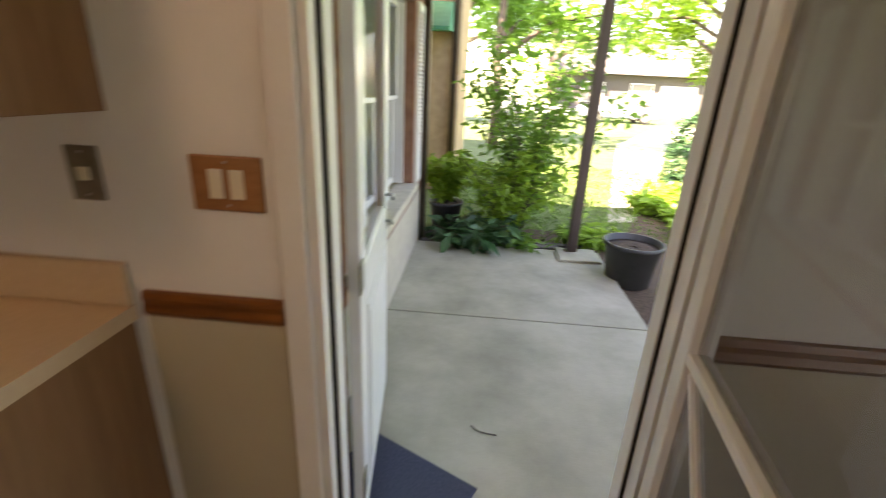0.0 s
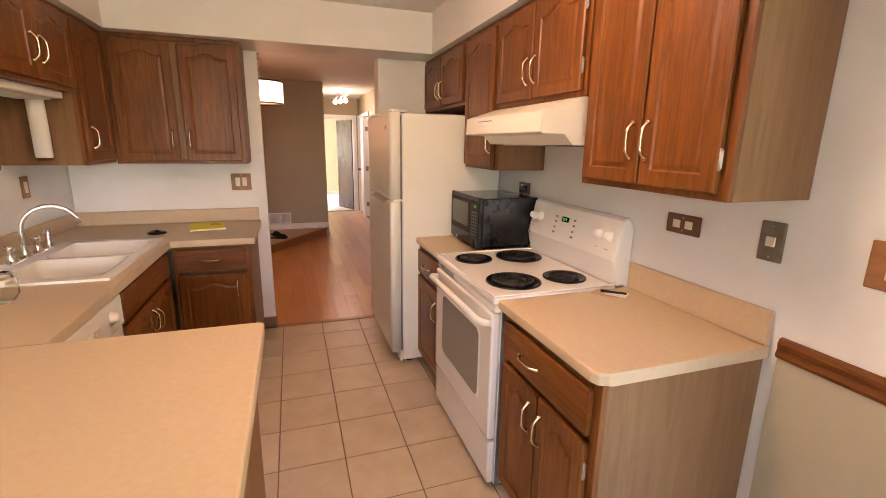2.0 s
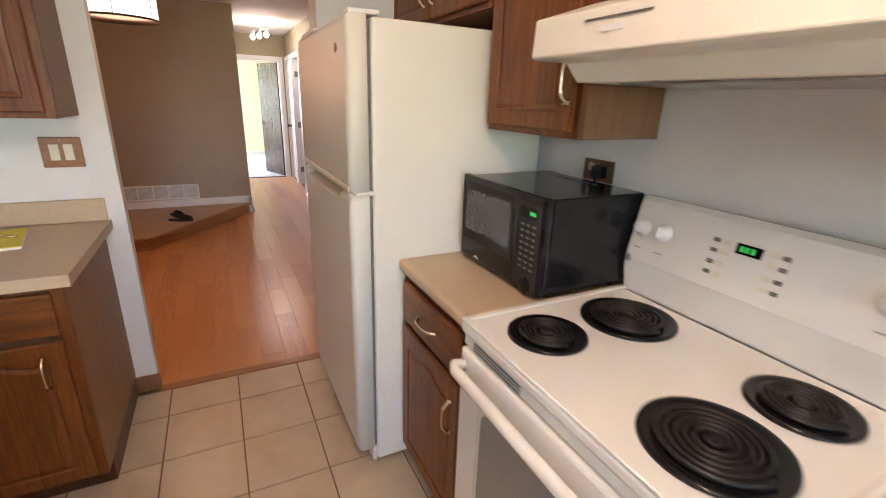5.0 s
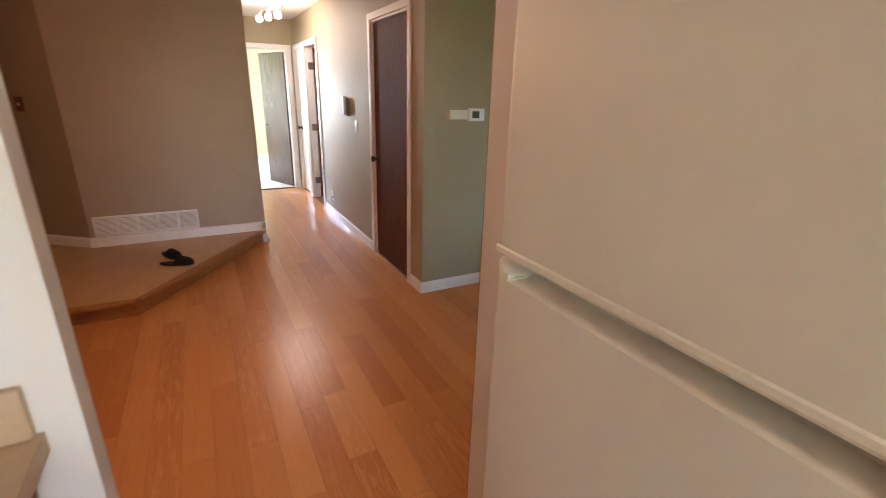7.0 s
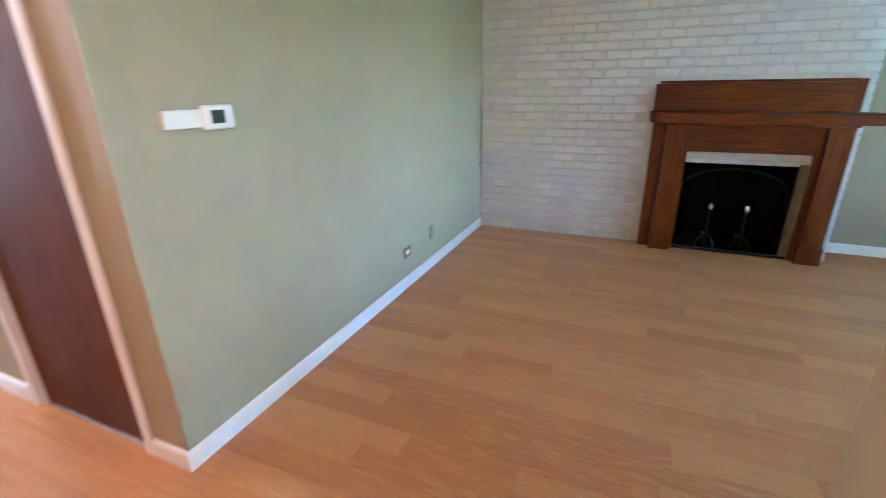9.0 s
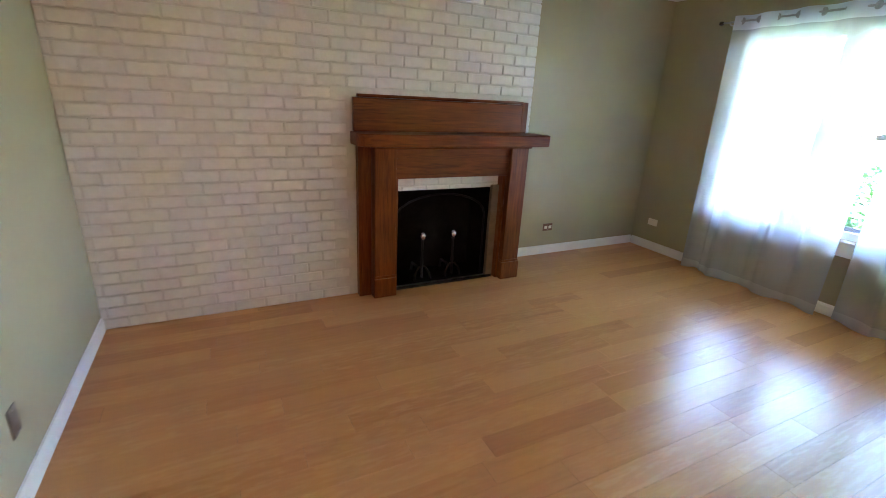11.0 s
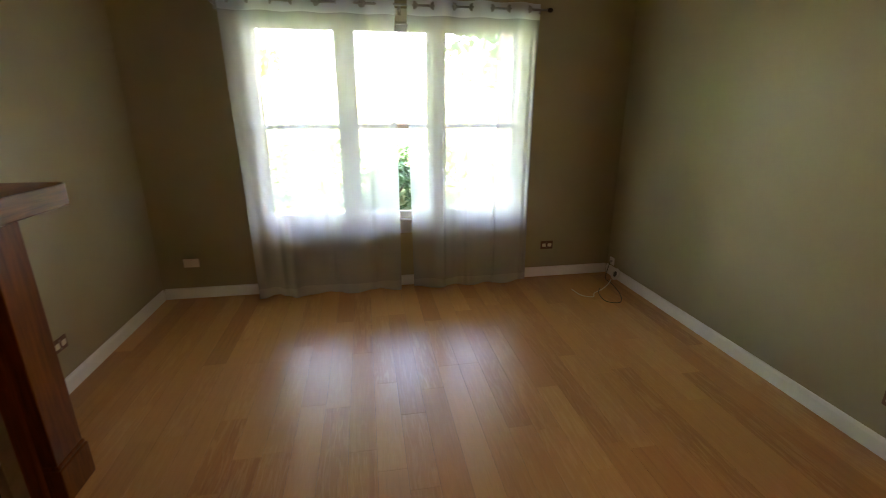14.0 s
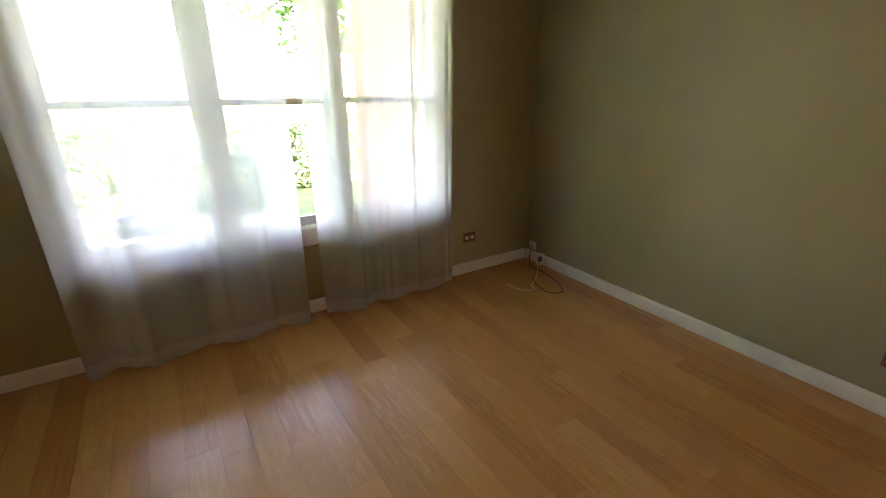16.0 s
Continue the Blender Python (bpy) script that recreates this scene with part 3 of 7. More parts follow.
# out of view; overhang and run to y 6.1 sized to shade the patio
struct("roof", joined(bx(-5.1, 0.55, -4.2, 6.1, 2.92, 3.1), bx(-14, -5.1, -4.2, 2.4, 2.92, 3.1), bx(0.55, 3.6, -4.2, 0.3, 2.92, 3.1)), ROOF, "grey shingled roof", "roof")
# chimney breast core
b = bx(-4.92, -3.10, 3.645, 4.0, 0, H)
bx(-2.16, -1.88, 3.645, 4.0, 0, H, into=b)
bx(-3.10, -2.16, 3.645, 4.0, 0.78, H, into=b)
struct("chimney_breast", b, MORTARW, "white painted brick chimney breast", "wall")

# baseboards
def skirt(x0, x1, y, out):
    s = [(0, 0), (out * 0.014, 0), (out * 0.014, 0.07), (out * 0.008, 0.085), (0, 0.088)]
    return prism([(y + p, z) for p, z in s], x0, x1, "x")
def skirt_y(y0, y1, x, out):
    s = [(0, 0), (out * 0.014, 0), (out * 0.014, 0.07), (out * 0.008, 0.085), (0, 0.088)]
    return prism([(x + p, z) for p, z in s], y0, y1, "y")
struct("baseboard_living_south", skirt(-2.975, -0.07, 0.1035, 1), TRIM, "white baseboard", "baseboard")
struct("baseboard_living_west", skirt_y(0.026, 3.628, -4.9195, 1), TRIM, "white baseboard", "baseboard")
struct("baseboard_living_east", skirt_y(0.12, 3.935, WX - 0.0005, -1), TRIM, "white baseboard", "baseboard")
struct("baseboard_living_north", skirt(-1.87, -0.07, 3.9495, -1), TRIM, "white baseboard", "baseboard")
struct("baseboard_hall", joined(skirt(-5.12, -4.906, HY - 0.0005, -1), skirt(-7.87, -6.04, HY - 0.0005, -1)), TRIM, "white baseboard along the hall", "baseboard")
LZ = 0.13
b = turned(skirt_y(-2.3, -0.87, -6.7195, 1), Matrix.Translation((0, 0, LZ)))
join(b, bx(-6.7195, -6.7055, -0.905, -0.865, 0, LZ + 0.088))
join(b, bx(-8.6, -6.7055, -0.8695, -0.858, 0, 0.088))
struct("baseboard_landing", b, TRIM, "white baseboard stepping down from the landing", "baseboard")
d = Vector((-0.6, -0.8, 0))
b = turned(skirt(0, 1.87, 0, 1), Matrix.Translation((-6.725, -2.3, LZ)) @ Matrix.Rotation(math.atan2(-0.8, -0.6), 4, "Z"))
struct("baseboard_entry", b, TRIM, "white baseboard on the angled wall", "baseboard")
struct("baseboard_kitchen", joined(bx(0.0, 0.355, -0.014, -0.001, 0, 0.088, 0.002), bx(1.37, 3.19, -0.014, -0.001, 0, 0.088, 0.002), bx(-2.899, -2.885, PY0 - 0.12, PY0 + 0.012, 0, 0.088, 0.002), bx(-2.972, -2.802, PY1 - 0.012, PY1 - 0.0005, 0, 0.08, 0.002)), SIDE, "tan wooden kitchen baseboard", "baseboard")

# floors
struct("floor_base", joined(bx(-9.5, 3.3, -3.9, 0.1, -0.3, -0.013), bx(-5.02, 0.12, 0.1, 4.06, -0.3, -0.013), bx(-9.5, -5.02, 0.1, 2.1, -0.3, -0.013)), GROUT, "sub floor", "floor")
struct("floor_bedroom", bx(-13.0, EX - 0.05, -3.0, 2.0, -0.012, 0.006), CARPET, "pale carpet in the far bedroom", "floor")
struct("threshold", bx(-2.915, -2.86, PY0 + 0.002, PY1 - 0.002, -0.01, 0.006, 0.003), PLATE_WOOD, "wooden threshold strip between tile and planks", "threshold")

# ---------- cabinet parts ----------
def placed(o, u, w):
    """Frame of a front: o its lower corner, u along it, w out of it, up stays z."""
    u, w = Vector(u), Vector(w)
    return Matrix(((u.x, 0, w.x, o[0]), (u.y, 0, w.y, o[1]), (0, 1, 0, o[2]), (0, 0, 0, 1)))


def panel_door(m, width, height, rise=0.03, thick=0.02, stile=0.047):
    """A frame-and-panel front in its own frame: u, up, out. The panel's head follows a cathedral arch."""
    n = 14
    def loop(inset, out, arch):
        pts = [(inset, inset), (width - inset, inset), (width - inset, height - inset - (rise if arch else 0))]
        for i in range(1, n):
            s = 1 - 2 * i / n
            top = height - inset
            if arch:
                k = max(0.0, 1 - abs(s) / 0.72)
                top = height - inset - rise + rise * (k * k * (3 - 2 * k))
            pts.append((width / 2 + s * (width / 2 - inset), top))
        pts.append((inset, height - inset - (rise if arch else 0)))
        return [(u, v, out) for u, v in pts]
    b = bmesh.new()
    loops = [loop(0.003, 0, False), loop(0, 0.003, False), loop(0, thick - 0.004, False), loop(0.005, thick, False),
             loop(stile, thick, True), loop(stile + 0.005, thick - 0.006, True), loop(stile + 0.009, thick - 0.006, True), loop(stile + 0.022, thick - 0.002, True)]
    rings = [[b.verts.new(p) for p in lp] for lp in loops]
    for p, q in zip(rings, rings[1:]):
        for i in range(len(p)):
            b.faces.new((p[i], p[(i + 1) % len(p)], q[(i + 1) % len(p)], q[i]))
    b.faces.new(rings[0][::-1])
    b.faces.new(rings[-1])
    bmesh.ops.recalc_face_normals(b, faces=b.faces[:])
    return turned(b, m)


def slab_front(m, width, height, thick=0.02):
    b = bx(0, width, 0, height, 0, thick, 0.005, 2)
    return turned(b, m)


def pull(m, length=0.112, up=True):
    """A bowed cabinet pull with swelled feet; its length runs up or along."""
    pts, rad = [], []
    for i in range(17):
        s = -1 + i / 8
        a = s * length / 2
        out = 0.004 + 0.026 * (1 - s ** 4)
        pts.append((0, a, out) if up else (a, 0, out))
        rad.append(0.0040 + 0.0030 * abs(s) ** 6 + 0.0026 * math.exp(-((abs(s) - 0.58) / 0.09) ** 2) + 0.0012 * math.exp(-((abs(s) - 0.82) / 0.06) ** 2))
    b = tube(pts, rad, 8)
    for s in (-1, 1):
        a = s * length / 2
        join(b, lathe([(0.009, 0), (0.010, 0.004), (0.006, 0.009), (0.007, 0.012)], 10, Matrix.Translation((0, a, 0) if up else (a, 0, 0))))
    return turned(b, m)


def hinge(m):
    b = bx(-0.006, 0.006, -0.025, 0.025, 0, 0.006, 0.002)
    return turned(join(b, tube([(0, -0.03, 0.006), (0, 0.03, 0.006)], 0.004, 8)), m)


def cabinet(name, x0, x1, y0, y1, z0, z1, face, fronts, label, toe=0.0, sides=SIDE, group="fitted kitchen cabinets", case=OAK_UP):
    """A case with a face frame and its fronts. face: -y, +y or +x. fronts: (u0, u1, v0, v1, kind, pull place, hinge side)."""
    c = thing(name, ((x0 + x1) / 2, (y0 + y1) / 2, z0), label, "cabinet", group)
    lift = z0 + toe
    if name == "sink_cabinet":
        part("case", joined(bx(x0, x1, y0, y1, lift, 0.735, 0.002), bx(x0, x1, y1 - 0.025, y1, 0.735, z1, 0.002)), sides, c, "veneered case open under the sink")
    else:
        part("case", bx(x0, x1, y0, y1, lift, z1, 0.002), sides, c, "veneered case")
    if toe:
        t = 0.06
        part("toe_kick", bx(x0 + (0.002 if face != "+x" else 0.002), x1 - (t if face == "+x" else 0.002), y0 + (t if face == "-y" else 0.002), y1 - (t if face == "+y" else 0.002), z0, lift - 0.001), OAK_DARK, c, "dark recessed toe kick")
    if face == "-y":
        m, width = placed((x0, y0, lift), (1, 0, 0), (0, -1, 0)), x1 - x0
    elif face == "+y":
        m, width = placed((x1, y1, lift), (-1, 0, 0), (0, 1, 0)), x1 - x0
    else:
        m, width = placed((x1, y0, lift), (0, 1, 0), (1, 0, 0)), y1 - y0
    hgt = z1 - lift
    ff = bx(0.0, 0.035, 0, hgt, 0, 0.018, 0.001)
    for q in ((width - 0.035, width, 0, hgt), (0.035, width - 0.035, 0, 0.03), (0.035, width - 0.035, hgt - 0.03, hgt)):
        bx(q[0], q[1], q[2], q[3], 0, 0.018, 0.001, into=ff)
    part("face_frame", turned(ff, m), case, c)
    M0 = m @ Matrix.Translation((0, 0, 0.019))
    for u0, u1, v0, v1, kind, pp, hs in fronts:
        mm = M0 @ Matrix.Translation((u0, v0, 0))
        if kind == "door":
            d = part("door", panel_door(mm, u1 - u0, v1 - v0), OAK_UP, c)
            if pp:
                part("handle", pull(mm @ Matrix.Translation((pp[0] - u0, pp[1] - v0, 0.02))), BRASS, d, "shiny bowed metal pull")
            if hs is not None:
                for hv in (0.09, v1 - v0 - 0.09):
                    part("hinge", hinge(mm @ Matrix.Translation((0 if hs == 0 else u1 - u0, hv, 0.006))), STEEL, d, "small exposed hinge")
        else:
            d = part("drawer_front", slab_front(mm, u1 - u0, v1 - v0), OAK_X if face != "+x" else OAK_Y, c)
            if pp:
                part("handle", pull(mm @ Matrix.Translation((pp[0] - u0, pp[1] - v0, 0.02)), 0.12, False), BRASS, d, "shiny bowed metal pull")
    return c


# ---------- cabinets on the range wall ----------
U0, U1 = 1.375, 2.158
h = U1 - U0
w = 0.635
cabinet("wall_cabinet", -0.635, 0.0, -0.30, -0.004, U0, U1, "-y",
        [(0.022, w / 2 - 0.004, 0.02, h - 0.03, "door", (w / 2 - 0.032, 0.16), None), (w / 2 + 0.004, w - 0.03, 0.02, h - 0.03, "door", (w / 2 + 0.034, 0.16), 1)],
        "stained oak wall cabinet with two arched panel doors beside the hood")
w = 0.786
cabinet("wall_cabinet", -1.44, -0.654, -0.30, -0.004, 1.705, U1, "-y",
        [(0.02, w / 2 - 0.006, 0.02, 0.425, "door", (w / 2 - 0.035, 0.14), None), (w / 2 + 0.006, w - 0.02, 0.02, 0.425, "door", (w / 2 + 0.035, 0.14), 1)],
        "short stained oak wall cabinet above the range hood")
w = 0.455
cabinet("wall_cabinet", -1.899, -1.444, -0.30, -0.004, U0, U1, "-y", [(0.02, w - 0.02, 0.02, h - 0.03, "door", (w - 0.030, 0.15), None)],
        "tall stained oak wall cabinet beside the refrigerator")
w = 0.93
cabinet("wall_cabinet", -2.85, -1.92, -0.30, -0.004, 1.765, U1, "-y",
        [(0.03, w / 2 - 0.006, 0.02, 0.365, "door", (w / 2 - 0.04, 0.13), None), (w / 2 + 0.006, w - 0.02, 0.02, 0.365, "door", (w / 2 + 0.04, 0.13), None)],
        "short stained oak wall cabinet above the refrigerator")
w = 0.60
cabinet("base_cabinet", -0.640, -0.04, -0.60, -0.004, 0, 0.868, "-y",
        [(0.03, w - 0.03, 0.59, 0.74, "drawer", (w / 2 - 0.06, 0.665), None),
         (0.03, w / 2 - 0.006, 0.02, 0.565, "door", (w / 2 - 0.04, 0.46), None), (w / 2 + 0.006, w - 0.03, 0.02, 0.565, "door", (w / 2 + 0.035, 0.45), 1)],
        "stained oak base cabinet with a drawer and two doors", toe=0.1)
w = 0.50
cabinet("base_cabinet", -1.93, -1.43, -0.60, -0.004, 0, 0.868, "-y",
        [(0.03, w - 0.03, 0.59, 0.74, "drawer", (w / 2, 0.665), None), (0.03, w - 0.03, 0.02, 0.565, "door", (w - 0.07, 0.44), None)],
        "narrow stained oak base cabinet between refrigerator and range", toe=0.1)


# ---------- worktops ----------
def round_edge(x0, x1, y0, y1, z0, z1, r=0.015):
    return bx(x0, x1, y0, y1, z0, z1, r, 3)


def worktop(name, x0, x1, y0, y1, label, splash, clip=False):
    c = thing(name, ((x0 + x1) / 2, (y0 + y1) / 2, 0.87), label, "worktop", "kitchen worktops")
    if clip:
        b = prism([(x0, y1), (x0, y0), (x1 - 0.035, y0), (x1 - 0.012, y0 + 0.010), (x1, y0 + 0.035), (x1, y1)], 0.870, 0.91, "z")
        bmesh.ops.bevel(b, geom=[e for e in b.edges if all(v.co.y < y0 + 0.04 for v in e.verts) and abs(e.verts[0].co.z - e.verts[1].co.z) < 1e-4], offset=0.008, segments=2, affect="EDGES", profile=0.5)
        part("top", b, LAMINATE, c)
        for q in splash:
            part("backsplash", bx(*q, 0.9105, 1.026, 0.005, 2), LAMINATE, c)
        return c
    b = bx(x0, x1, y0, y1, 0.870, 0.91)
    ed = [e for e in b.edges if all(abs(v.co.y - y0) < 1e-4 for v in e.verts)]
    bmesh.ops.bevel(b, geom=ed, offset=0.014, segments=3, affect="EDGES", profile=0.5)
    part("top", b, LAMINATE, c)
    for q in splash:
        part("backsplash", bx(*q, 0.9105, 1.01, 0.005, 2), LAMINATE, c)
    return c


worktop("worktop", -0.655, -0.028, -0.645, -0.004, "beige laminate worktop with a low backsplash", [(-0.655, -0.028, -0.024, -0.004)], True)
worktop("worktop", -1.935, -1.422, -0.645, -0.004, "beige laminate worktop under the microwave", [(-1.935, -1.422, -0.024, -0.004)])
def cells(xs, ys, z0, z1, keep):
    """One slab of the kept cells of a grid, with openings where cells are left out."""
    b, seen = bmesh.new(), {}
    def at(i, j):
        if (i, j) not in seen:
            seen[i, j] = b.verts.new((xs[i], ys[j], z0))
        return seen[i, j]
    for i in range(len(xs) - 1):
        for j in range(len(ys) - 1):
            if keep((xs[i] + xs[i + 1]) / 2, (ys[j] + ys[j + 1]) / 2):
                b.faces.new((at(i, j), at(i + 1, j), at(i + 1, j + 1), at(i, j + 1)))
    got = bmesh.ops.extrude_face_region(b, geom=b.faces[:])
    for v in got["geom"]:
        if isinstance(v, bmesh.types.BMVert):
            v.co.z = z1
    bmesh.ops.recalc_face_normals(b, faces=b.faces[:])
    return b


# worktop with clipped corner at the passage, round the sink corner
c = thing("worktop", (-2.5, -2.2, 0.87), "beige laminate corner worktop with the sink let in", "worktop", "kitchen worktops")
SX0, SX1, SY0, SY1 = -2.24, -1.38, -2.72, -2.20
b = cells([-2.895, SX0, -2.175, SX1, -0.685], [-2.87, SY0, SY1, -2.135, -1.655], 0.870, 0.91,
          lambda px, py: (px < -2.175 or py < -2.135) and not (SX0 < px < SX1 and SY0 < py < SY1))
part("top", b, LAMINATE, c)
part("backsplash", bx(-2.897, -2.877, -2.865, -1.665, 0.9105, 1.01, 0.005, 2), LAMINATE, c)
part("backsplash", bx(-2.874, -0.1, -2.868, -2.848, 0.9105, 1.01, 0.005, 2), LAMINATE, c)
# peninsula
c = thing("peninsula", (0.0, -2.1, 0), "kitchen peninsula with a beige laminate top and oak sides", "peninsula")
b = bx(-0.68, 0.42, -2.86, -1.52, 0.870, 0.912)
bmesh.ops.bevel(b, geom=[e for e in b.edges if abs(e.verts[0].co.x - e.verts[1].co.x) < 1e-4 and abs(e.verts[0].co.y - e.verts[1].co.y) < 1e-4 and e.verts[0].co.y > -2], offset=0.02, segments=3, affect="EDGES", profile=0.5)
bmesh.ops.bevel(b, geom=[e for e in b.edges if all(v.co.z > 0.91 for v in e.verts)], offset=0.006, segments=2, affect="EDGES", profile=0.5)
part("top", b, LAMINATE, c)
part("body", bx(-0.64, 0.12, -2.86, -1.56, 0.1, 0.868, 0.002), OAK_UP, c, "stained oak side panels")
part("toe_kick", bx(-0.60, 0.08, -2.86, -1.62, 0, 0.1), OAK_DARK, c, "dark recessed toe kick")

# ---------- cabinets of the sink corner ----------
cabinet("base_cabinet", -2.896, -2.235, -2.14, -1.69, 0, 0.868, "+x",
        [(0.02, 0.42, 0.60, 0.745, "drawer", (0.22, 0.675), None), (0.02, 0.42, 0.02, 0.575, "door", (0.36, 0.47), None)],
        "stained oak base cabinet at the end of the worktop", toe=0.1)
w = 0.85
cabinet("sink_cabinet", -2.20, -1.35, -2.865, -2.19, 0, 0.868, "+y",
        [(0.02, w - 0.03, 0.60, 0.745, "drawer", None, None), (0.03, w / 2 - 0.006, 0.02, 0.575, "door", (w / 2 - 0.04, 0.47), None), (w / 2 + 0.006, w - 0.03, 0.02, 0.575, "door", (w / 2 + 0.04, 0.45), None)],
        "stained oak sink base cabinet with two doors", toe=0.1)
w = 0.78
cabinet("wall_cabinet", -2.896, -2.61, -2.47, -1.69, 1.36, U1, "+x",
        [(0.03, w / 2 - 0.02, 0.02, h - 0.03, "door", (w / 2 - 0.05, 0.16), None), (w / 2 + 0.02, w - 0.03, 0.02, h - 0.03, "door", (w / 2 + 0.05, 0.16), None)],
        "stained oak wall cabinet with two arched doors beside the passage")
cabinet("corner_cabinet", -2.58, -2.13, -2.865, -2.49, 1.37, U1, "+y", [(0.03, 0.40, 0.02, h - 0.03, "door", (0.07, 0.15), None)],
        "narrow stained oak corner wall cabinet beside the sink")
w = 0.80
cabinet("wall_cabinet", -2.126, -1.326, -2.865, -2.49, 1.755, U1, "+y",
        [(0.02, w / 2 - 0.006, 0.02, 0.37, "door", (w / 2 - 0.04, 0.15), None), (w / 2 + 0.006, w - 0.02, 0.02, 0.37, "door", (w / 2 + 0.04, 0.15), None)],
        "short stained oak wall cabinet above the sink")
w = 0.76
cabinet("wall_cabinet", -1.32, -0.56, -2.865, -2.49, 1.37, U1, "+y",
        [(0.02, w / 2 - 0.006, 0.02, h - 0.03, "door", (w / 2 - 0.04, 0.15), None), (w / 2 + 0.006, w - 0.02, 0.02, h - 0.03, "door", (w / 2 + 0.04, 0.15), None)],
        "stained oak wall cabinet at the end of the sink run")
c = thing("under_cabinet_light", (-1.7, -2.6, 1.70), "white under-cabinet light above the sink", "lamp")
part("housing", bx(-2.10, -1.36, -2.74, -2.52, 1.715, 1.752, 0.006, 2), PLASTIC, c)
part("diffuser", bx(-2.06, -1.40, -2.71, -2.56, 1.706, 1.714, 0.002), SHADE, c)
# paper towel holder on the cabinet's side
c = thing("paper_towel_holder", (-2.06, -2.64, 1.40), "upright paper towel holder with a white roll on the cabinet side", "towel holder")
for z in (1.395, 1.728):
    part("bracket", bx(-2.128, -2.05, -2.66, -2.62, z, z + 0.013, 0.003), OAK_DARK, c, "dark wooden bracket")
part("roll", lathe([(0.006, 1.412), (0.036, 1.412), (0.038, 1.42), (0.038, 1.716), (0.036, 1.724), (0.006, 1.724)], 20, Matrix.Translation((-2.085, -2.64, 0))), PAPER_W, c, "white paper roll")

# ---------- sink and tap ----------
c = thing("kitchen_sink", (-1.81, -2.46, 0.91), "white enamel double-bowl drop-in sink", "sink")
b = bmesh.new()
def rrect(x0, x1, y0, y1, z, r, n=5):
    pts = []
    for cx, cy, a0 in ((x1 - r, y1 - r, 0), (x0 + r, y1 - r, 90), (x0 + r, y0 + r, 180), (x1 - r, y0 + r, 270)):
        for i in range(n + 1):
            a = radians(a0 + 90 * i / n)
            pts.append((cx + r * math.cos(a), cy + r * math.sin(a), z))
    return pts
def strip(b, loops, cap=True):
    rings = [[b.verts.new(p) for p in lp] for lp in loops]
    for p, q in zip(rings, rings[1:]):
        for i in range(len(p)):
            f = b.faces.new((p[i], p[(i + 1) % len(p)], q[(i + 1) % len(p)], q[i]))
            f.smooth = True
    if cap:
        b.faces.new(rings[-1])
    return b
for bx0, bx1 in ((-2.20, -1.83), (-1.79, -1.42)):
    part("bowl", strip(bmesh.new(), [rrect(bx0, bx1, -2.62, -2.23, 0.922, 0.05), rrect(bx0 + 0.008, bx1 - 0.008, -2.612, -2.238, 0.914, 0.05), rrect(bx0 + 0.02, bx1 - 0.02, -2.60, -2.25, 0.76, 0.06), rrect(bx0 + 0.05, bx1 - 0.05, -2.57, -2.28, 0.74, 0.06)]), CERAMIC, c)
b = cells([-2.26, -2.20, -1.83, -1.79, -1.42, -1.36], [-2.74, -2.62, -2.23, -2.185], 0.9105, 0.922, lambda px, py: not (-2.62 < py < -2.23 and (-2.20 < px < -1.83 or -1.79 < px < -1.42)))
part("rim", b, CERAMIC, c)
c = thing("tap", (-1.86, -2.69, 0.922), "chrome gooseneck tap with two handles and a sprayer", "tap")
part("base", bx(-2.02, -1.66, -2.715, -2.665, 0.922, 0.936, 0.006, 2), CHROME, c)
pts = [(-1.84, -2.69, 0.93), (-1.84, -2.69, 1.06)]
for i in range(1, 13):
    a = math.pi * i / 12 * 0.93
    pts.append((-1.84 - 0.04 * (1 - math.cos(a)), -2.69 + 0.11 * (1 - math.cos(a)), 1.06 + 0.12 * math.sin(a)))
part("spout", join(tube(pts, 0.011, 10), lathe([(0.024, 0.936), (0.02, 0.95), (0.016, 0.99), (0.012, 1.0)], 14, Matrix.Translation((-1.84, -2.69, 0)))), CHROME, c)
for px in (-1.96, -1.72):
    part("handle", join(lathe([(0.022, 0.936), (0.018, 0.95), (0.014, 0.985), (0.022, 1.0), (0.02, 1.012), (0.0, 1.016)], 14, Matrix.Translation((px, -2.69, 0))), tube([(px, -2.69, 1.005), (px + (0.05 if px > -1.8 else -0.05), -2.68, 1.02)], 0.006, 8)), CHROME, c)
part("sprayer", lathe([(0.022, 0.922), (0.018, 0.94), (0.012, 0.96), (0.016, 1.0), (0.016, 1.03), (0.0, 1.036)], 14, Matrix.Translation((-2.08, -2.69, 0))), CHROME, c)

# ---------- dishwasher ----------
c = thing("dishwasher", (-1.02, -2.5, 0), "white dishwasher with a dial under the worktop", "dishwasher")
part("body", bx(-1.325, -0.72, -2.86, -2.19, 0.1, 0.866, 0.002), APPL, c)
part("door", bx(-1.32, -0.725, -2.188, -2.150, 0.12, 0.72, 0.006, 2), APPL, c)
part("control_panel", bx(-1.32, -0.725, -2.188, -2.140, 0.725, 0.862, 0.008, 2), APPL, c)
part("dial", turned(lathe([(0.03, 0), (0.03, 0.006), (0.022, 0.01), (0.02, 0.024), (0, 0.026)], 18), placed((-1.18, -2.139, 0.80), (-1, 0, 0), (0, 1, 0))), PLASTIC, c)
for i in range(4):
    part("button", bx(-1.06 + 0.07 * i, -1.015 + 0.07 * i, -2.141, -2.133, 0.785, 0.81, 0.003), PLASTIC, c)

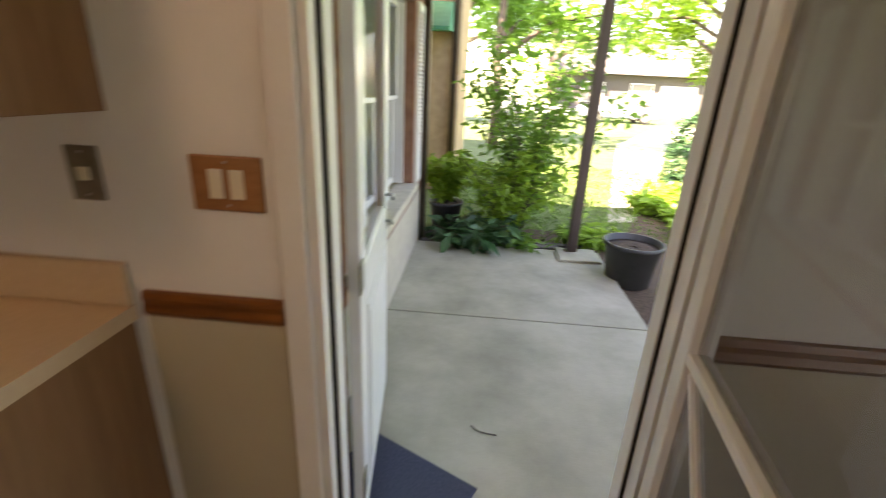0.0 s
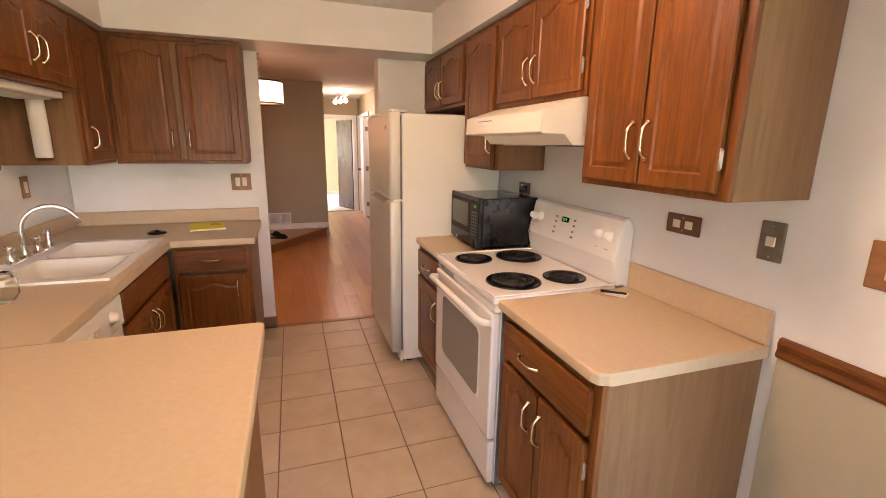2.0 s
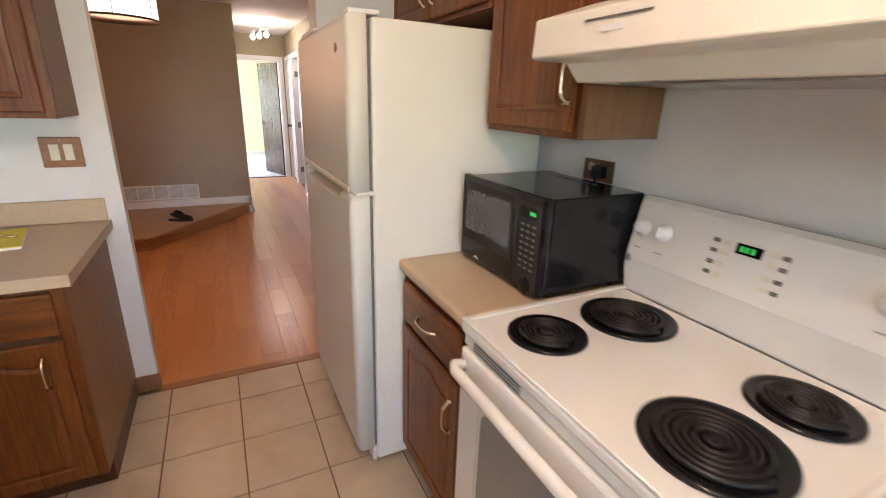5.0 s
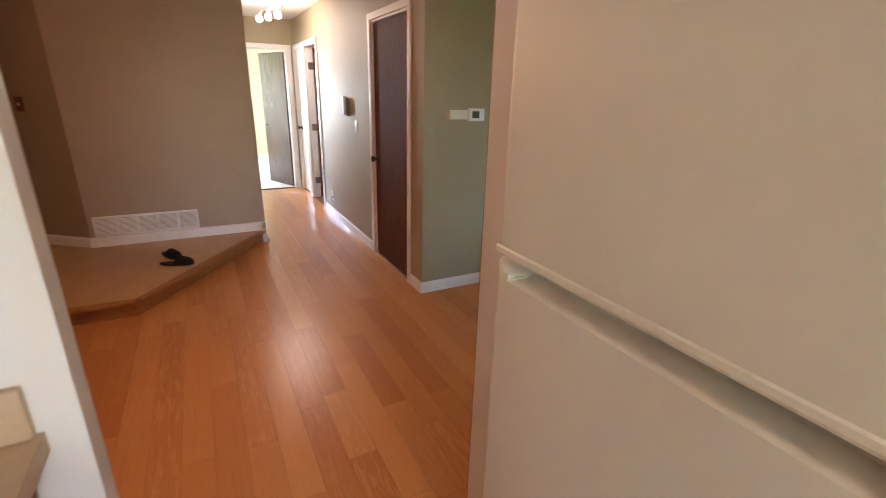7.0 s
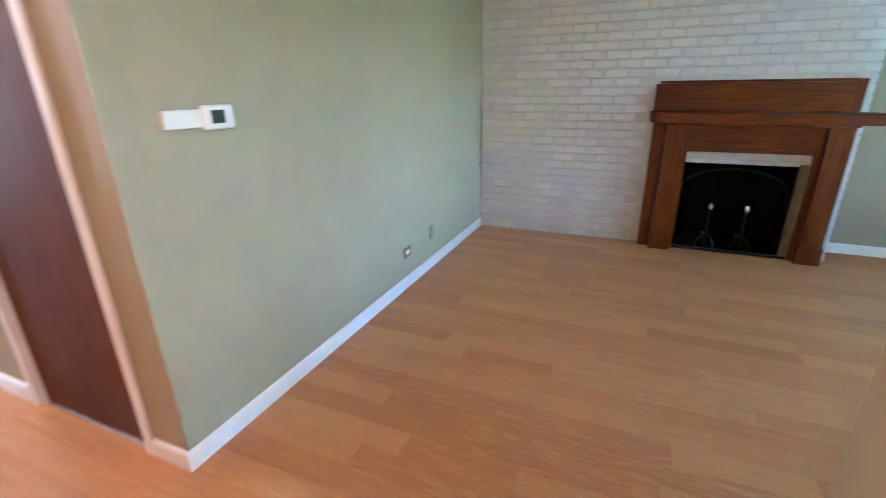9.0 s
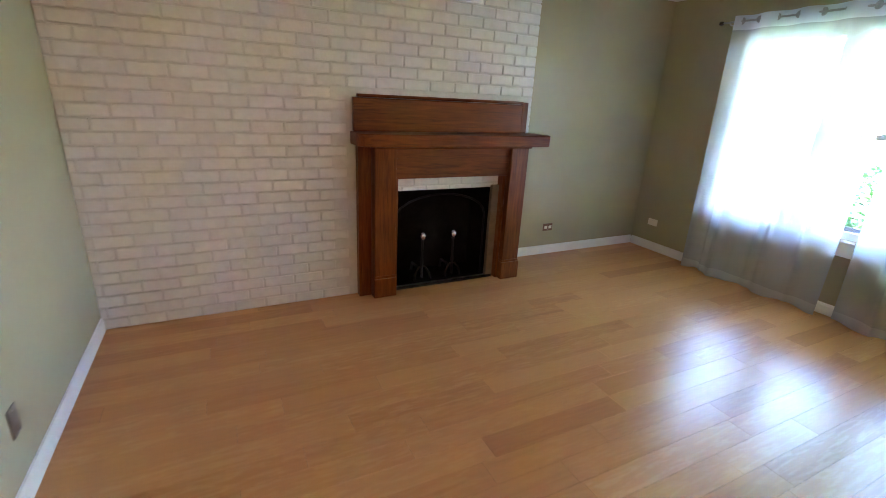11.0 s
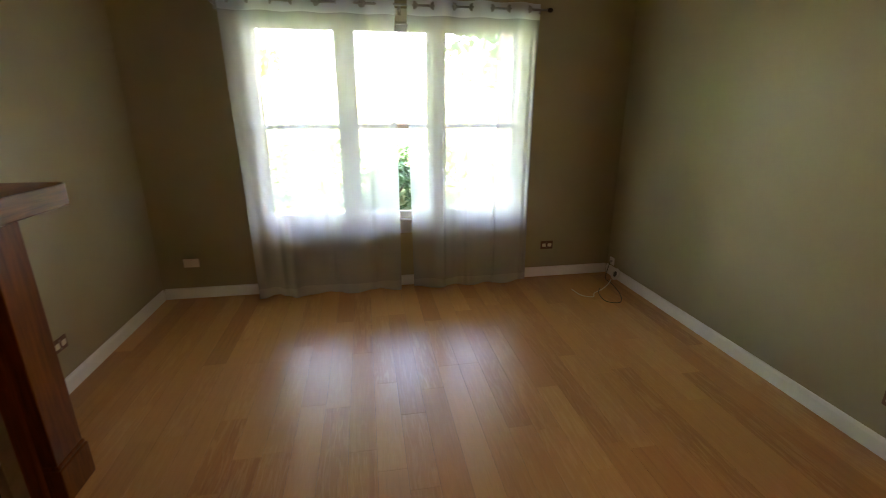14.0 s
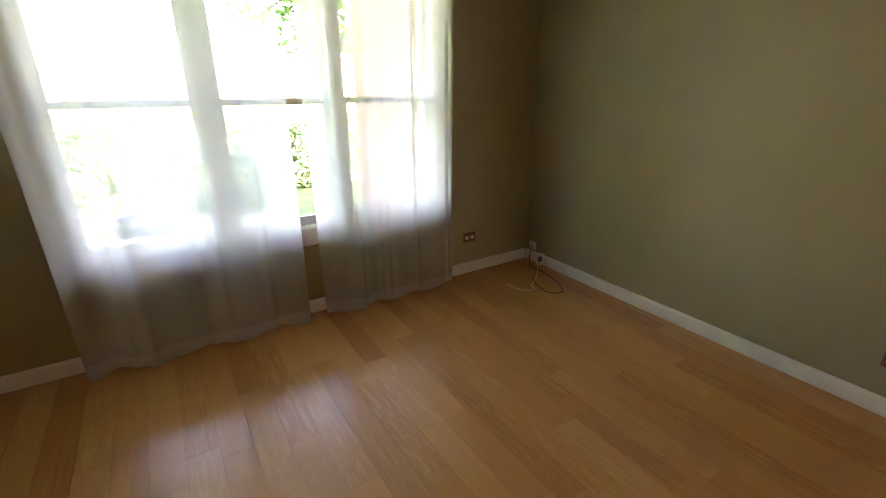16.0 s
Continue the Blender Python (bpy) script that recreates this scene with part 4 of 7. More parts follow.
# ---------- refrigerator ----------
FX0, FX1 = -2.770, -1.94
c = thing("refrigerator", (-2.37, -0.4, 0), "off-white two-door top-freezer refrigerator", "refrigerator")
part("cabinet", bx(FX0, FX1, -0.732, -0.05, 0.03, 1.70, 0.008, 2), FRIDGE, c)
part("base_grille", bx(FX0 + 0.01, FX1 - 0.01, -0.75, -0.732, 0.02, 0.09, 0.003), BISQUE, c)
part("gasket", joined(bx(FX0 + 0.012, FX1 - 0.012, -0.744, -0.7325, 0.10, 1.145), bx(FX0 + 0.012, FX1 - 0.012, -0.744, -0.7325, 1.165, 1.69)), SEAL, c, "grey door gaskets")
def fridge_door(z0, z1):
    b = bx(FX0, FX1, -0.815, -0.745, z0, z1)
    bmesh.ops.bevel(b, geom=[e for e in b.edges if all(v.co.y < -0.81 for v in e.verts)], offset=0.022, segments=4, affect="EDGES", profile=0.5)
    bmesh.ops.bevel(b, geom=[e for e in b.edges if e.calc_length() > 0.5 and all(v.co.y > -0.75 for v in e.verts)], offset=0.004, segments=1, affect="EDGES")
    for f in b.faces:
        f.smooth = f.calc_area() < 0.05
    return b
b = fridge_door(0.095, 1.150)
# the head of the lower door is scooped out for the fingers
xa, xb = FX0 + 0.05, FX1 - 0.13
for co, no in (((xa, 0, 0), (1, 0, 0)), ((xa + 0.02, 0, 0), (1, 0, 0)), ((xb - 0.05, 0, 0), (1, 0, 0)), ((xb, 0, 0), (1, 0, 0)), ((0, 0, 1.113), (0, 0, 1)), ((0, 0, 1.122), (0, 0, 1)), ((0, 0, 1.131), (0, 0, 1))):
    bmesh.ops.bisect_plane(b, geom=b.verts[:] + b.edges[:] + b.faces[:], plane_co=co, plane_no=no)
for v in b.verts:
    if xa + 0.019 < v.co.x < xb - 0.049 and v.co.z > 1.114 and v.co.y < -0.76:
        v.co.y = max(v.co.y, -0.815 + 0.060 * min(1.0, (v.co.z - 1.113) / 0.018))
part("lower_door", b, FRIDGE, c)
part("freezer_door", fridge_door(1.163, 1.705), FRIDGE, c)
g = prism([(-0.813, 1.164), (-0.817, 1.165), (-0.8185, 1.170), (-0.8175, 1.180), (-0.8145, 1.185)], FX0 + 0.004, FX1 - 0.004, "x")
part("freezer_grip", g, FRIDGE, c, "moulded grip along the freezer door's foot")
# black box stands in for the shade inside the finger gap
part("recess", bx(FX0 + 0.05, FX1 - 0.11, -0.772, -0.747, 1.1505, 1.1625), BLACKMAT, c, "black strip painting the shade of the grip recess")
part("badge", turned(lathe([(0.017, 0), (0.017, 0.002), (0.0, 0.004)], 20, Matrix.Diagonal((1, 0.8, 1, 1))), placed((-2.055, -0.8155, 1.615), (1, 0, 0), (0, -1, 0))), STEEL, c, "small oval metal badge")
for z in (1.1505,):
    part("hinge", bx(FX1 - 0.07, FX1 + 0.004, -0.795, -0.72, 1.1505, 1.1625, 0.003), FRIDGE, c, "covered centre hinge")
part("top_hinge", bx(FX1 - 0.1, FX1 - 0.01, -0.80, -0.70, 1.7055, 1.72, 0.004), PLASTIC, c)
part("top_cover", bx(FX0 + 0.02, FX0 + 0.30, -0.80, -0.735, 1.7055, 1.722, 0.004), PLASTIC, c)
for px in (FX0 + 0.06, FX1 - 0.06):
    part("foot", lathe([(0.022, 0), (0.022, 0.01), (0.01, 0.012), (0.01, 0.031)], 12, Matrix.Translation((px, -0.68, 0))), BLACKMAT, c)

# ---------- range ----------
RX0, RX1 = -1.418, -0.659
c = thing("electric_range", (-1.04, -0.33, 0), "white freestanding electric range with four coil burners", "range")
part("body", bx(RX0 + 0.003, RX1 - 0.003, -0.625, -0.03, 0.03, 0.885, 0.003), APPL, c)
b = bx(RX0, RX1, -0.665, -0.075, 0.886, 0.918, 0.01, 3)
part("cooktop", b, APPL, c)
part("cooktop_rim", joined(bx(RX0, RX0 + 0.02, -0.655, -0.08, 0.9185, 0.926, 0.003), bx(RX1 - 0.02, RX1, -0.655, -0.08, 0.9185, 0.926, 0.003), bx(RX0, RX1, -0.665, -0.645, 0.9185, 0.926, 0.003)), APPL, c)
def coil(px, py, r):
    bowl = part("burner", lathe([(r + 0.022, 0.9185), (r + 0.02, 0.926), (r + 0.012, 0.925), (r * 0.9, 0.9195), (0.02, 0.9190)], 36, Matrix.Translation((px, py, 0))), BLACK, c, "black drip bowl with a coil")
    turns = 5 if r > 0.09 else 4
    pts = []
    n = turns * 24
    for i in range(n + 1):
        rr = 0.022 + (r - 0.028) * i / n
        a = 2 * math.pi * i / 24
        pts.append((px + rr * math.cos(a), py + rr * math.sin(a), 0.9285))
    part("coil", tube(pts, (r - 0.028) / turns * 0.40, 6), COIL, bowl, "dark spiral heating coil")
    part("medallion", lathe([(0.0, 0.924), (0.018, 0.924), (0.018, 0.931), (0.012, 0.933), (0, 0.933)], 16, Matrix.Translation((px, py, 0))), COIL, bowl)
coil(-1.262, -0.505, 0.078)
coil(-1.245, -0.245, 0.103)
coil(-0.842, -0.485, 0.103)
coil(-0.835, -0.225, 0.078)
# back panel with sloped face
b = prism([(-0.075, 0.918), (-0.10, 1.03), (-0.098, 1.05), (-0.065, 1.205), (-0.05, 1.218), (-0.03, 1.215), (-0.012, 1.19), (-0.012, 0.60), (-0.029, 0.60), (-0.029, 0.918)], RX0 + 0.004, RX1 - 0.004, "x")
bmesh.ops.bevel(b, geom=[e for e in b.edges if abs(e.verts[0].co.x - e.verts[1].co.x) < 1e-4 and e.verts[0].co.z > 1.0 and e.verts[1].co.z > 1.0], offset=0.012, segments=2, affect="EDGES", profile=0.5)
bp = part("backguard", b, APPL, c, "white sloped control panel")
sl = Vector((0, -0.033, -0.155)).normalized()
mface = lambda px, k: Matrix(((1, 0, 0, px), (0, 0.2083, -0.978, -0.098 + 0.033 * k), (0, 0.978, 0.2083, 1.05 + 0.155 * k), (0, 0, 0, 1)))
for px in (-1.375, -1.305, -0.80, -0.725):
    kb = part("knob", lathe([(0.026, 0.001), (0.026, 0.005), (0.019, 0.008), (0.017, 0.024), (0.014, 0.026), (0, 0.026)], 18, mface(px, 0.5)), PLASTIC, bp, "white control knob")
    part("knob_grip", turned(bx(-0.003, 0.003, -0.015, 0.015, 0.0262, 0.03, 0.001), mface(px, 0.5)), PLASTIC, kb)
part("display", turned(bx(-0.03, 0.03, -0.013, 0.013, 0.001, 0.003), mface(-1.075, 0.62)), BLACK, bp, "dark clock display")
for i, (a0, a1) in enumerate(((-0.02, -0.012), (-0.008, 0.0), (0.006, 0.014))):
    part("digit", turned(bx(a0, a1, -0.007, 0.007, 0.0032, 0.004), mface(-1.075, 0.62)), LED, bp, "green lit digit")
for i in range(4):
    for k in (0.3, 0.66):
        for sgn in (-1, 1):
            part("button", turned(bx(-0.009, 0.009, -0.005, 0.005, 0.001, 0.003, 0.001), mface(-1.075 + sgn * (0.055 + 0.026 * (i % 2)), k if i < 2 else k - 0.17)), PLATE_GREY if i % 2 else IVORY, bp)
for px in (-1.375, -1.305, -0.80, -0.725):
    part("mark", turned(bx(-0.012, 0.012, -0.002, 0.002, 0.001, 0.0016), mface(px, 0.12)), STEEL, bp)
part("oven_badge", turned(lathe([(0.012, 0), (0.012, 0.002), (0, 0.002)], 14), placed((-1.395, -0.102, 1.03), (1, 0, 0), (0, -1, 0))), STEEL, bp)
# oven door
d = part("oven_door", bx(RX0 + 0.006, RX1 - 0.006, -0.665, -0.627, 0.265, 0.845, 0.01, 3), APPL, c)
part("oven_window", prism(rrect and [(p[0], p[1]) for p in rrect(-1.29, -0.79, 0.40, 0.73, 0, 0.04)], -0.6675, -0.664, "y"), DARKGLASS, d, "tinted oven window")
part("window_frame", strip(bmesh.new(), [[(p[0], -0.6655, p[1]) for p in rrect(-1.305, -0.775, 0.385, 0.745, 0, 0.05)], [(p[0], -0.669, p[1]) for p in rrect(-1.30, -0.78, 0.39, 0.74, 0, 0.045)], [(p[0], -0.6676, p[1]) for p in rrect(-1.288, -0.792, 0.402, 0.728, 0, 0.038)]], False), APPL, d)
b = tube([(RX0 + 0.03, -0.664, 0.80), (RX0 + 0.032, -0.695, 0.806), (RX0 + 0.06, -0.708, 0.808), (RX1 - 0.06, -0.708, 0.808), (RX1 - 0.032, -0.695, 0.806), (RX1 - 0.03, -0.664, 0.80)], 0.016, 10)
part("handle", b, APPL, d, "white curved oven handle")
part("vent_strip", bx(RX0 + 0.006, RX1 - 0.006, -0.655, -0.627, 0.850, 0.884, 0.004), APPL, c)
for i in range(3):
    part("vent_slot", bx(RX0 + 0.06, RX0 + 0.26, -0.6575, -0.655, 0.856 + 0.009 * i, 0.860 + 0.009 * i), SEAL, c)
part("storage_drawer", bx(RX0 + 0.006, RX1 - 0.006, -0.660, -0.627, 0.045, 0.255, 0.008, 2), APPL, c)
part("side_seam", bx(RX1 - 0.004, RX1 + 0.0005, -0.624, -0.6, 0.03, 0.88), SEAL, c)
for px in (RX0 + 0.05, RX1 - 0.05):
    for py in (-0.58, -0.1):
        part("foot", lathe([(0.02, 0), (0.02, 0.008), (0.009, 0.01), (0.009, 0.031)], 10, Matrix.Translation((px, py, 0))), BLACKMAT, c)

# ---------- range hood ----------
c = thing("range_hood", (-1.04, -0.25, 1.53), "white under-cabinet range hood with a sloping front", "range hood")
b = prism([(-0.006, 1.518), (-0.006, 1.70), (-0.33, 1.70), (-0.50, 1.645), (-0.505, 1.565), (-0.49, 1.56), (-0.40, 1.56), (-0.36, 1.518)], RX0 - 0.006, RX1 + 0.004, "x")
bmesh.ops.bevel(b, geom=[e for e in b.edges if e.calc_length() > 0.5], offset=0.004, segments=2, affect="EDGES", profile=0.5)
part("shell", b, BISQUE, c)
part("filter", bx(-1.30, -0.80, -0.34, -0.06, 1.512, 1.5175, 0.001), STEEL, c, "grey grease filter")
for px in (-1.20, -1.17):
    part("switch", turned(bx(-0.011, 0.011, -0.006, 0.006, 0, 0.004, 0.001), placed((px, -0.5035, 1.605), (1, 0, 0), (0, -1, 0))), PLASTIC, c)
part("marking", bx(-1.26, -1.10, -0.5045, -0.5035, 1.622, 1.626), PLATE_GREY, c)

# ---------- microwave ----------
c = thing("microwave", (-1.66, -0.22, 0.91), "black countertop microwave with a keypad", "microwave")
MX0, MX1 = -1.888, -1.424
part("body", bx(MX0 + 0.004, MX1 - 0.002, -0.385, -0.035, 0.935, 1.218, 0.006, 2), BLACK, c)
part("front", bx(MX0, MX1, -0.415, -0.386, 0.932, 1.223, 0.008, 2), BLACK, c)
part("window_frame", bx(MX0 + 0.02, MX1 - 0.14, -0.4175, -0.415, 1.0, 1.20, 0.001), BLACKMAT, c)
part("window", prism([(p[0], p[1]) for p in rrect(MX0 + 0.043, -1.577, 1.035, 1.178, 0, 0.012)], -0.4195, -0.4175, "y"), MWGLASS, c, "grey mesh window")
part("control_panel", bx(MX1 - 0.125, MX1 - 0.012, -0.4175, -0.415, 0.94, 1.20, 0.001), BLACKMAT, c)
part("display", bx(MX1 - 0.105, MX1 - 0.03, -0.4185, -0.4176, 1.155, 1.185), BLACK, c)
for i in range(3):
    part("digit", bx(MX1 - 0.060 + 0.0095 * i, MX1 - 0.0545 + 0.0095 * i, -0.4192, -0.4186, 1.164, 1.175), LED, c, "green lit digit")
for r in range(8):
    for k in range(3):
        part("key", bx(MX1 - 0.100 + 0.027 * k, MX1 - 0.084 + 0.027 * k, -0.4188, -0.4176, 1.130 - 0.0185 * r, 1.1365 - 0.0185 * r, 0.001), PLATE_GREY, c, "grey keypad key")
part("door_button", turned(lathe([(0.026, 0), (0.026, 0.003), (0.02, 0.005), (0, 0.005)], 18), placed((MX1 - 0.06, -0.4155, 0.952), (1, 0, 0), (0, -1, 0))), BLACK, c)
part("logo_mark", prism([(MX0 + 0.10, 0.942), (MX0 + 0.14, 0.942), (MX0 + 0.12, 0.954)], -0.4188, -0.4176, "y"), PAPER_W, c, "small pale mark")
for i in range(6):
    part("vent", bx(MX0 + 0.12 + 0.035 * i, MX0 + 0.14 + 0.035 * i, -0.10, -0.085, 1.2181, 1.2188), SEAL, c)
for px in (MX0 + 0.05, MX1 - 0.05):
    for py in (-0.35, -0.08):
        part("foot", lathe([(0.012, 0.9101), (0.012, 0.936)], 10, Matrix.Translation((px, py, 0))), BLACKMAT, c)
solo("power_cord", tube([(-1.65, -0.038, 1.235), (-1.63, -0.03, 1.20), (-1.60, -0.02, 1.12), (-1.60, -0.02, 1.0)], 0.0045, 6), BLACK, "black power cord plugged into the wall outlet", "cord")


# ---------- wall plates ----------
def plate(name, m, wd, ht, material, inserts, label, category, group):
    """A bevelled cover plate with its inserts: (u, v, width, height, depth, material, name)."""
    c = solo(name, turned(bx(-wd / 2, wd / 2, -ht / 2, ht / 2, 0.0005, 0.007, 0.004, 2), m), material, label, category, group)
    for u, v, a, q, dz, mt, nm in inserts:
        part(nm, turned(bx(u - a / 2, u + a / 2, v - q / 2, v + q / 2, 0.0072, 0.0072 + dz, 0.0012), m), mt, c)
    for v in (-ht / 2 + 0.014, ht / 2 - 0.014):
        part("screw", lathe([(0.0035, 0.007), (0.003, 0.0085), (0, 0.009)], 8, m @ Matrix.Translation((0, v, 0))), STEEL, c)
    return c


north = lambda px, pz: placed((px, 0, pz), (1, 0, 0), (0, -1, 0))
west = lambda py, pz, px=-2.9: placed((px, py, pz), (0, 1, 0), (1, 0, 0))
rockers = [(-0.024, 0, 0.032, 0.066, 0.004, IVORY, "rocker"), (0.024, 0, 0.032, 0.066, 0.004, IVORY, "rocker")]
plate("light_switch", north(0.25, 1.232), 0.165, 0.125, PLATE_WOOD, rockers, "oak double light switch plate with ivory rockers by the outer door", "light switch", "switch plates")
plate("light_switch", west(-1.775, 1.21), 0.14, 0.125, PLATE_WOOD, rockers, "oak double light switch plate beside the passage", "light switch", "switch plates")
plate("wall_outlet", north(-0.418, 1.232), 0.155, 0.075, PLATE_BROWN, [(-0.028, 0, 0.034, 0.03, 0.003, IVORY, "socket"), (0.028, 0, 0.034, 0.03, 0.003, IVORY, "socket")], "brown wall outlet plate with two ivory sockets", "outlet", "outlet plates")
plate("phone_jack", north(-0.083, 1.236), 0.078, 0.125, PLATE_GREY, [(0, 0, 0.028, 0.03, 0.005, IVORY, "socket")], "aged metal phone jack plate", "phone jack", "outlet plates")
plate("wall_outlet", north(-1.66, 1.25), 0.14, 0.075, PLATE_BROWN, [(-0.03, 0.01, 0.03, 0.028, 0.003, IVORY, "socket"), (0.02, -0.002, 0.045, 0.04, 0.03, BLACK, "plug")], "brown wall outlet with a black plug above the microwave", "outlet", "outlet plates")
plate("light_switch", placed((-2.34, -2.87, 1.235), (-1, 0, 0), (0, 1, 0)), 0.08, 0.125, PLATE_WOOD, [(0, 0, 0.032, 0.066, 0.004, IVORY, "rocker")], "oak single switch plate above the sink", "light switch", "switch plates")

# ---------- small things on the worktops ----------
c = thing("notepad", (-2.60, -1.98, 0.911), "yellow notepad with a pen lying on the worktop", "notepad")
mn = Matrix.Translation((-2.64, -2.0, 0.9105)) @ Matrix.Rotation(radians(12), 4, "Z")
part("pages", turned(bx(-0.14, 0.14, -0.11, 0.11, 0, 0.008, 0.001), mn), PAPER_W, c, "white pages")
part("cover", turned(bx(-0.14, 0.14, -0.11, 0.11, 0.0085, 0.012, 0.001), mn), PAPER_Y, c, "yellow sheet")
part("pen", turned(tube([(-0.02, 0.03, 0.017), (0.01, 0.09, 0.017)], 0.005, 8), mn), BRASS, c)
solo("sink_stopper", lathe([(0.02, 0.9105), (0.055, 0.9105), (0.058, 0.918), (0.04, 0.926), (0.015, 0.926), (0.012, 0.934), (0, 0.934)], 20, Matrix.Translation((-2.47, -2.27, 0))), BLACK, "black rubber sink stopper on the worktop", "stopper")
c = thing("paper_and_pen", (-0.62, -0.15, 0.911), "card scraps with a dark pen on the worktop", "paper")
mn = Matrix.Translation((-0.60, -0.165, 0.9105)) @ Matrix.Rotation(radians(35), 4, "Z")
part("card", turned(bx(-0.06, 0.05, -0.045, 0.045, 0, 0.002), mn), CARDB, c)
part("slip", turned(bx(-0.01, 0.075, -0.02, 0.05, 0.0022, 0.003), mn), PAPER_W, c)
part("pen", turned(tube([(-0.03, -0.005, 0.009), (0.07, 0.02, 0.009)], [0.006, 0.0045], 8), mn), BLACK, c)
c = thing("glass_jar", (-1.16, -2.47, 0.911), "clear glass jar with a lid beside the sink", "jar")
part("jar", lathe([(0.0, 0.9105), (0.045, 0.911), (0.06, 0.94), (0.06, 0.99), (0.045, 1.01), (0.042, 1.01), (0.055, 0.985), (0.055, 0.942), (0.042, 0.916), (0, 0.915)], 20, Matrix.Translation((-1.16, -2.47, 0))), CLEARGLASS, c)
part("lid", lathe([(0.048, 1.011), (0.05, 1.016), (0.03, 1.03), (0.012, 1.034), (0.016, 1.046), (0, 1.05)], 20, Matrix.Translation((-1.16, -2.47, 0))), CLEARGLASS, c)
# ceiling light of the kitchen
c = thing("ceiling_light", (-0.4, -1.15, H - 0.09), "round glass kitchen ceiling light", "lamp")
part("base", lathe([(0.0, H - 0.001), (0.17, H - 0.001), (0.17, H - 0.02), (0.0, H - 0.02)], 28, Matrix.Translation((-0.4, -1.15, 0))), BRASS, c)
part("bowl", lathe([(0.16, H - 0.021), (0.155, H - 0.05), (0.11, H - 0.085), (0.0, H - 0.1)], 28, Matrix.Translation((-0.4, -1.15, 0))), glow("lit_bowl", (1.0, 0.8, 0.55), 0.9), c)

# ---------- fireplace ----------
struct("wall_chimney_back", bx(-5.02, -1.87, 4.002, 4.06, 0, H), MORTARW, "back of the chimney", "wall")
b = bx(-3.13, -2.14, 3.985, 3.999, 0, 0.82)
bx(-3.13, -3.085, 3.66, 3.985, 0, 0.82, into=b)
bx(-2.19, -2.14, 3.66, 3.985, 0, 0.82, into=b)
bx(-3.13, -2.14, 3.66, 3.999, -0.01, 0.004, into=b)
bx(-3.13, -2.14, 3.66, 3.985, 0.785, 0.83, into=b)
struct("firebox", b, SOOT, "sooty black firebox", "firebox")
c = thing("fireplace_mantel", (-2.6, 3.57, 0), "dark-stained oak fireplace mantel with a deep shelf", "mantel")
def pillar(x0, x1):
    p = part("pillar", bx(x0, x1, 3.512, 3.636, 0.17, 1.115, 0.004, 2), MANTEL_UP, c)
    b = bx(x0 - 0.008, x1 + 0.008, 3.500, 3.636, 0.0, 0.15, 0.004, 2)
    bx(x0 - 0.004, x1 + 0.004, 3.506, 3.636, 0.15, 0.17, 0.006, 2, into=b)
    part("plinth_block", b, MANTEL_UP, p)
pillar(-3.225, -3.065)
pillar(-2.105, -1.945)
part("side_board", bx(-3.325, -3.23, 3.575, 3.636, 0, 1.125, 0.003), MANTEL_UP, c)
for x0 in (-3.062, -2.135):
    part("inner_fillet", bx(x0, x0 + 0.027, 3.56, 3.636, 0, 0.885, 0.003), MANTEL_UP, c)
part("frieze", bx(-3.062, -2.108, 3.545, 3.636, 0.888, 1.122, 0.004, 2), MANTEL_X, c)
sh = [(-3.36, 3.636), (-3.36, 3.50)]
for i in range(1, 9):
    a = radians(180 + 90 * i / 8)
    sh.append((-3.26 + 0.10 * math.cos(a), 3.50 + 0.10 * math.sin(a)))
sh += [(-1.84, 3.40), (-1.815, 3.425), (-1.815, 3.636)]
b = prism(sh, 1.128, 1.212, "z")
bmesh.ops.bevel(b, geom=[e for e in b.edges if abs(e.verts[0].co.z - e.verts[1].co.z) < 1e-5 and e.calc_length() > 0.01], offset=0.006, segments=2, affect="EDGES", profile=0.5)
part("shelf", b, MANTEL_X, c, "thick shelf with a rounded corner")
part("bed_mould", prism([(3.636, 1.105), (3.50, 1.105), (3.485, 1.127), (3.636, 1.127)], -3.24, -1.93, "x"), MANTEL_X, c)
part("overmantel_panel", bx(-3.345, -1.985, 3.60, 3.636, 1.214, 1.432, 0.004, 2), MANTEL_X, c)
part("end_stile", bx(-1.98, -1.925, 3.608, 3.636, 1.214, 1.45, 0.004, 2), MANTEL_UP, c)
part("cap", bx(-3.315, -1.985, 3.592, 3.636, 1.434, 1.455, 0.004, 2), MANTEL_X, c)
# jamb box coloured tan-brown, darker than the white bricks beside it
struct("firebox_jamb", bx(-2.20, -2.137, 3.605, 3.6445, 0, 0.80, 0.002), mat("tan_brown_brick", (0.20, 0.155, 0.105), (0.28, 0.225, 0.16), 12, 0.8, bump=0.4), "tan-brown brick jamb", "jamb")
c = thing("fire_screen", (-2.6, 3.66, 0), "black fireplace screen with an arched head and a bottom track", "fire screen")
pts = [(-3.03, 3.655, 0.02), (-3.03, 3.655, 0.55)]
for i in range(1, 12):
    a = math.pi * i / 12
    pts.append((-2.63 - 0.40 * math.cos(a), 3.655, 0.55 + 0.19 * math.sin(a)))
pts += [(-2.23, 3.655, 0.55), (-2.23, 3.655, 0.02)]
part("frame", tube(pts, 0.008, 8), IRON, c)
part("track", bx(-3.03, -2.15, 3.60, 3.64, 0.0, 0.016, 0.003), STEEL, c, "worn metal bottom track")
part("lip", bx(-3.03, -2.15, 3.588, 3.599, 0.0, 0.022, 0.002), BLACKMAT, c)
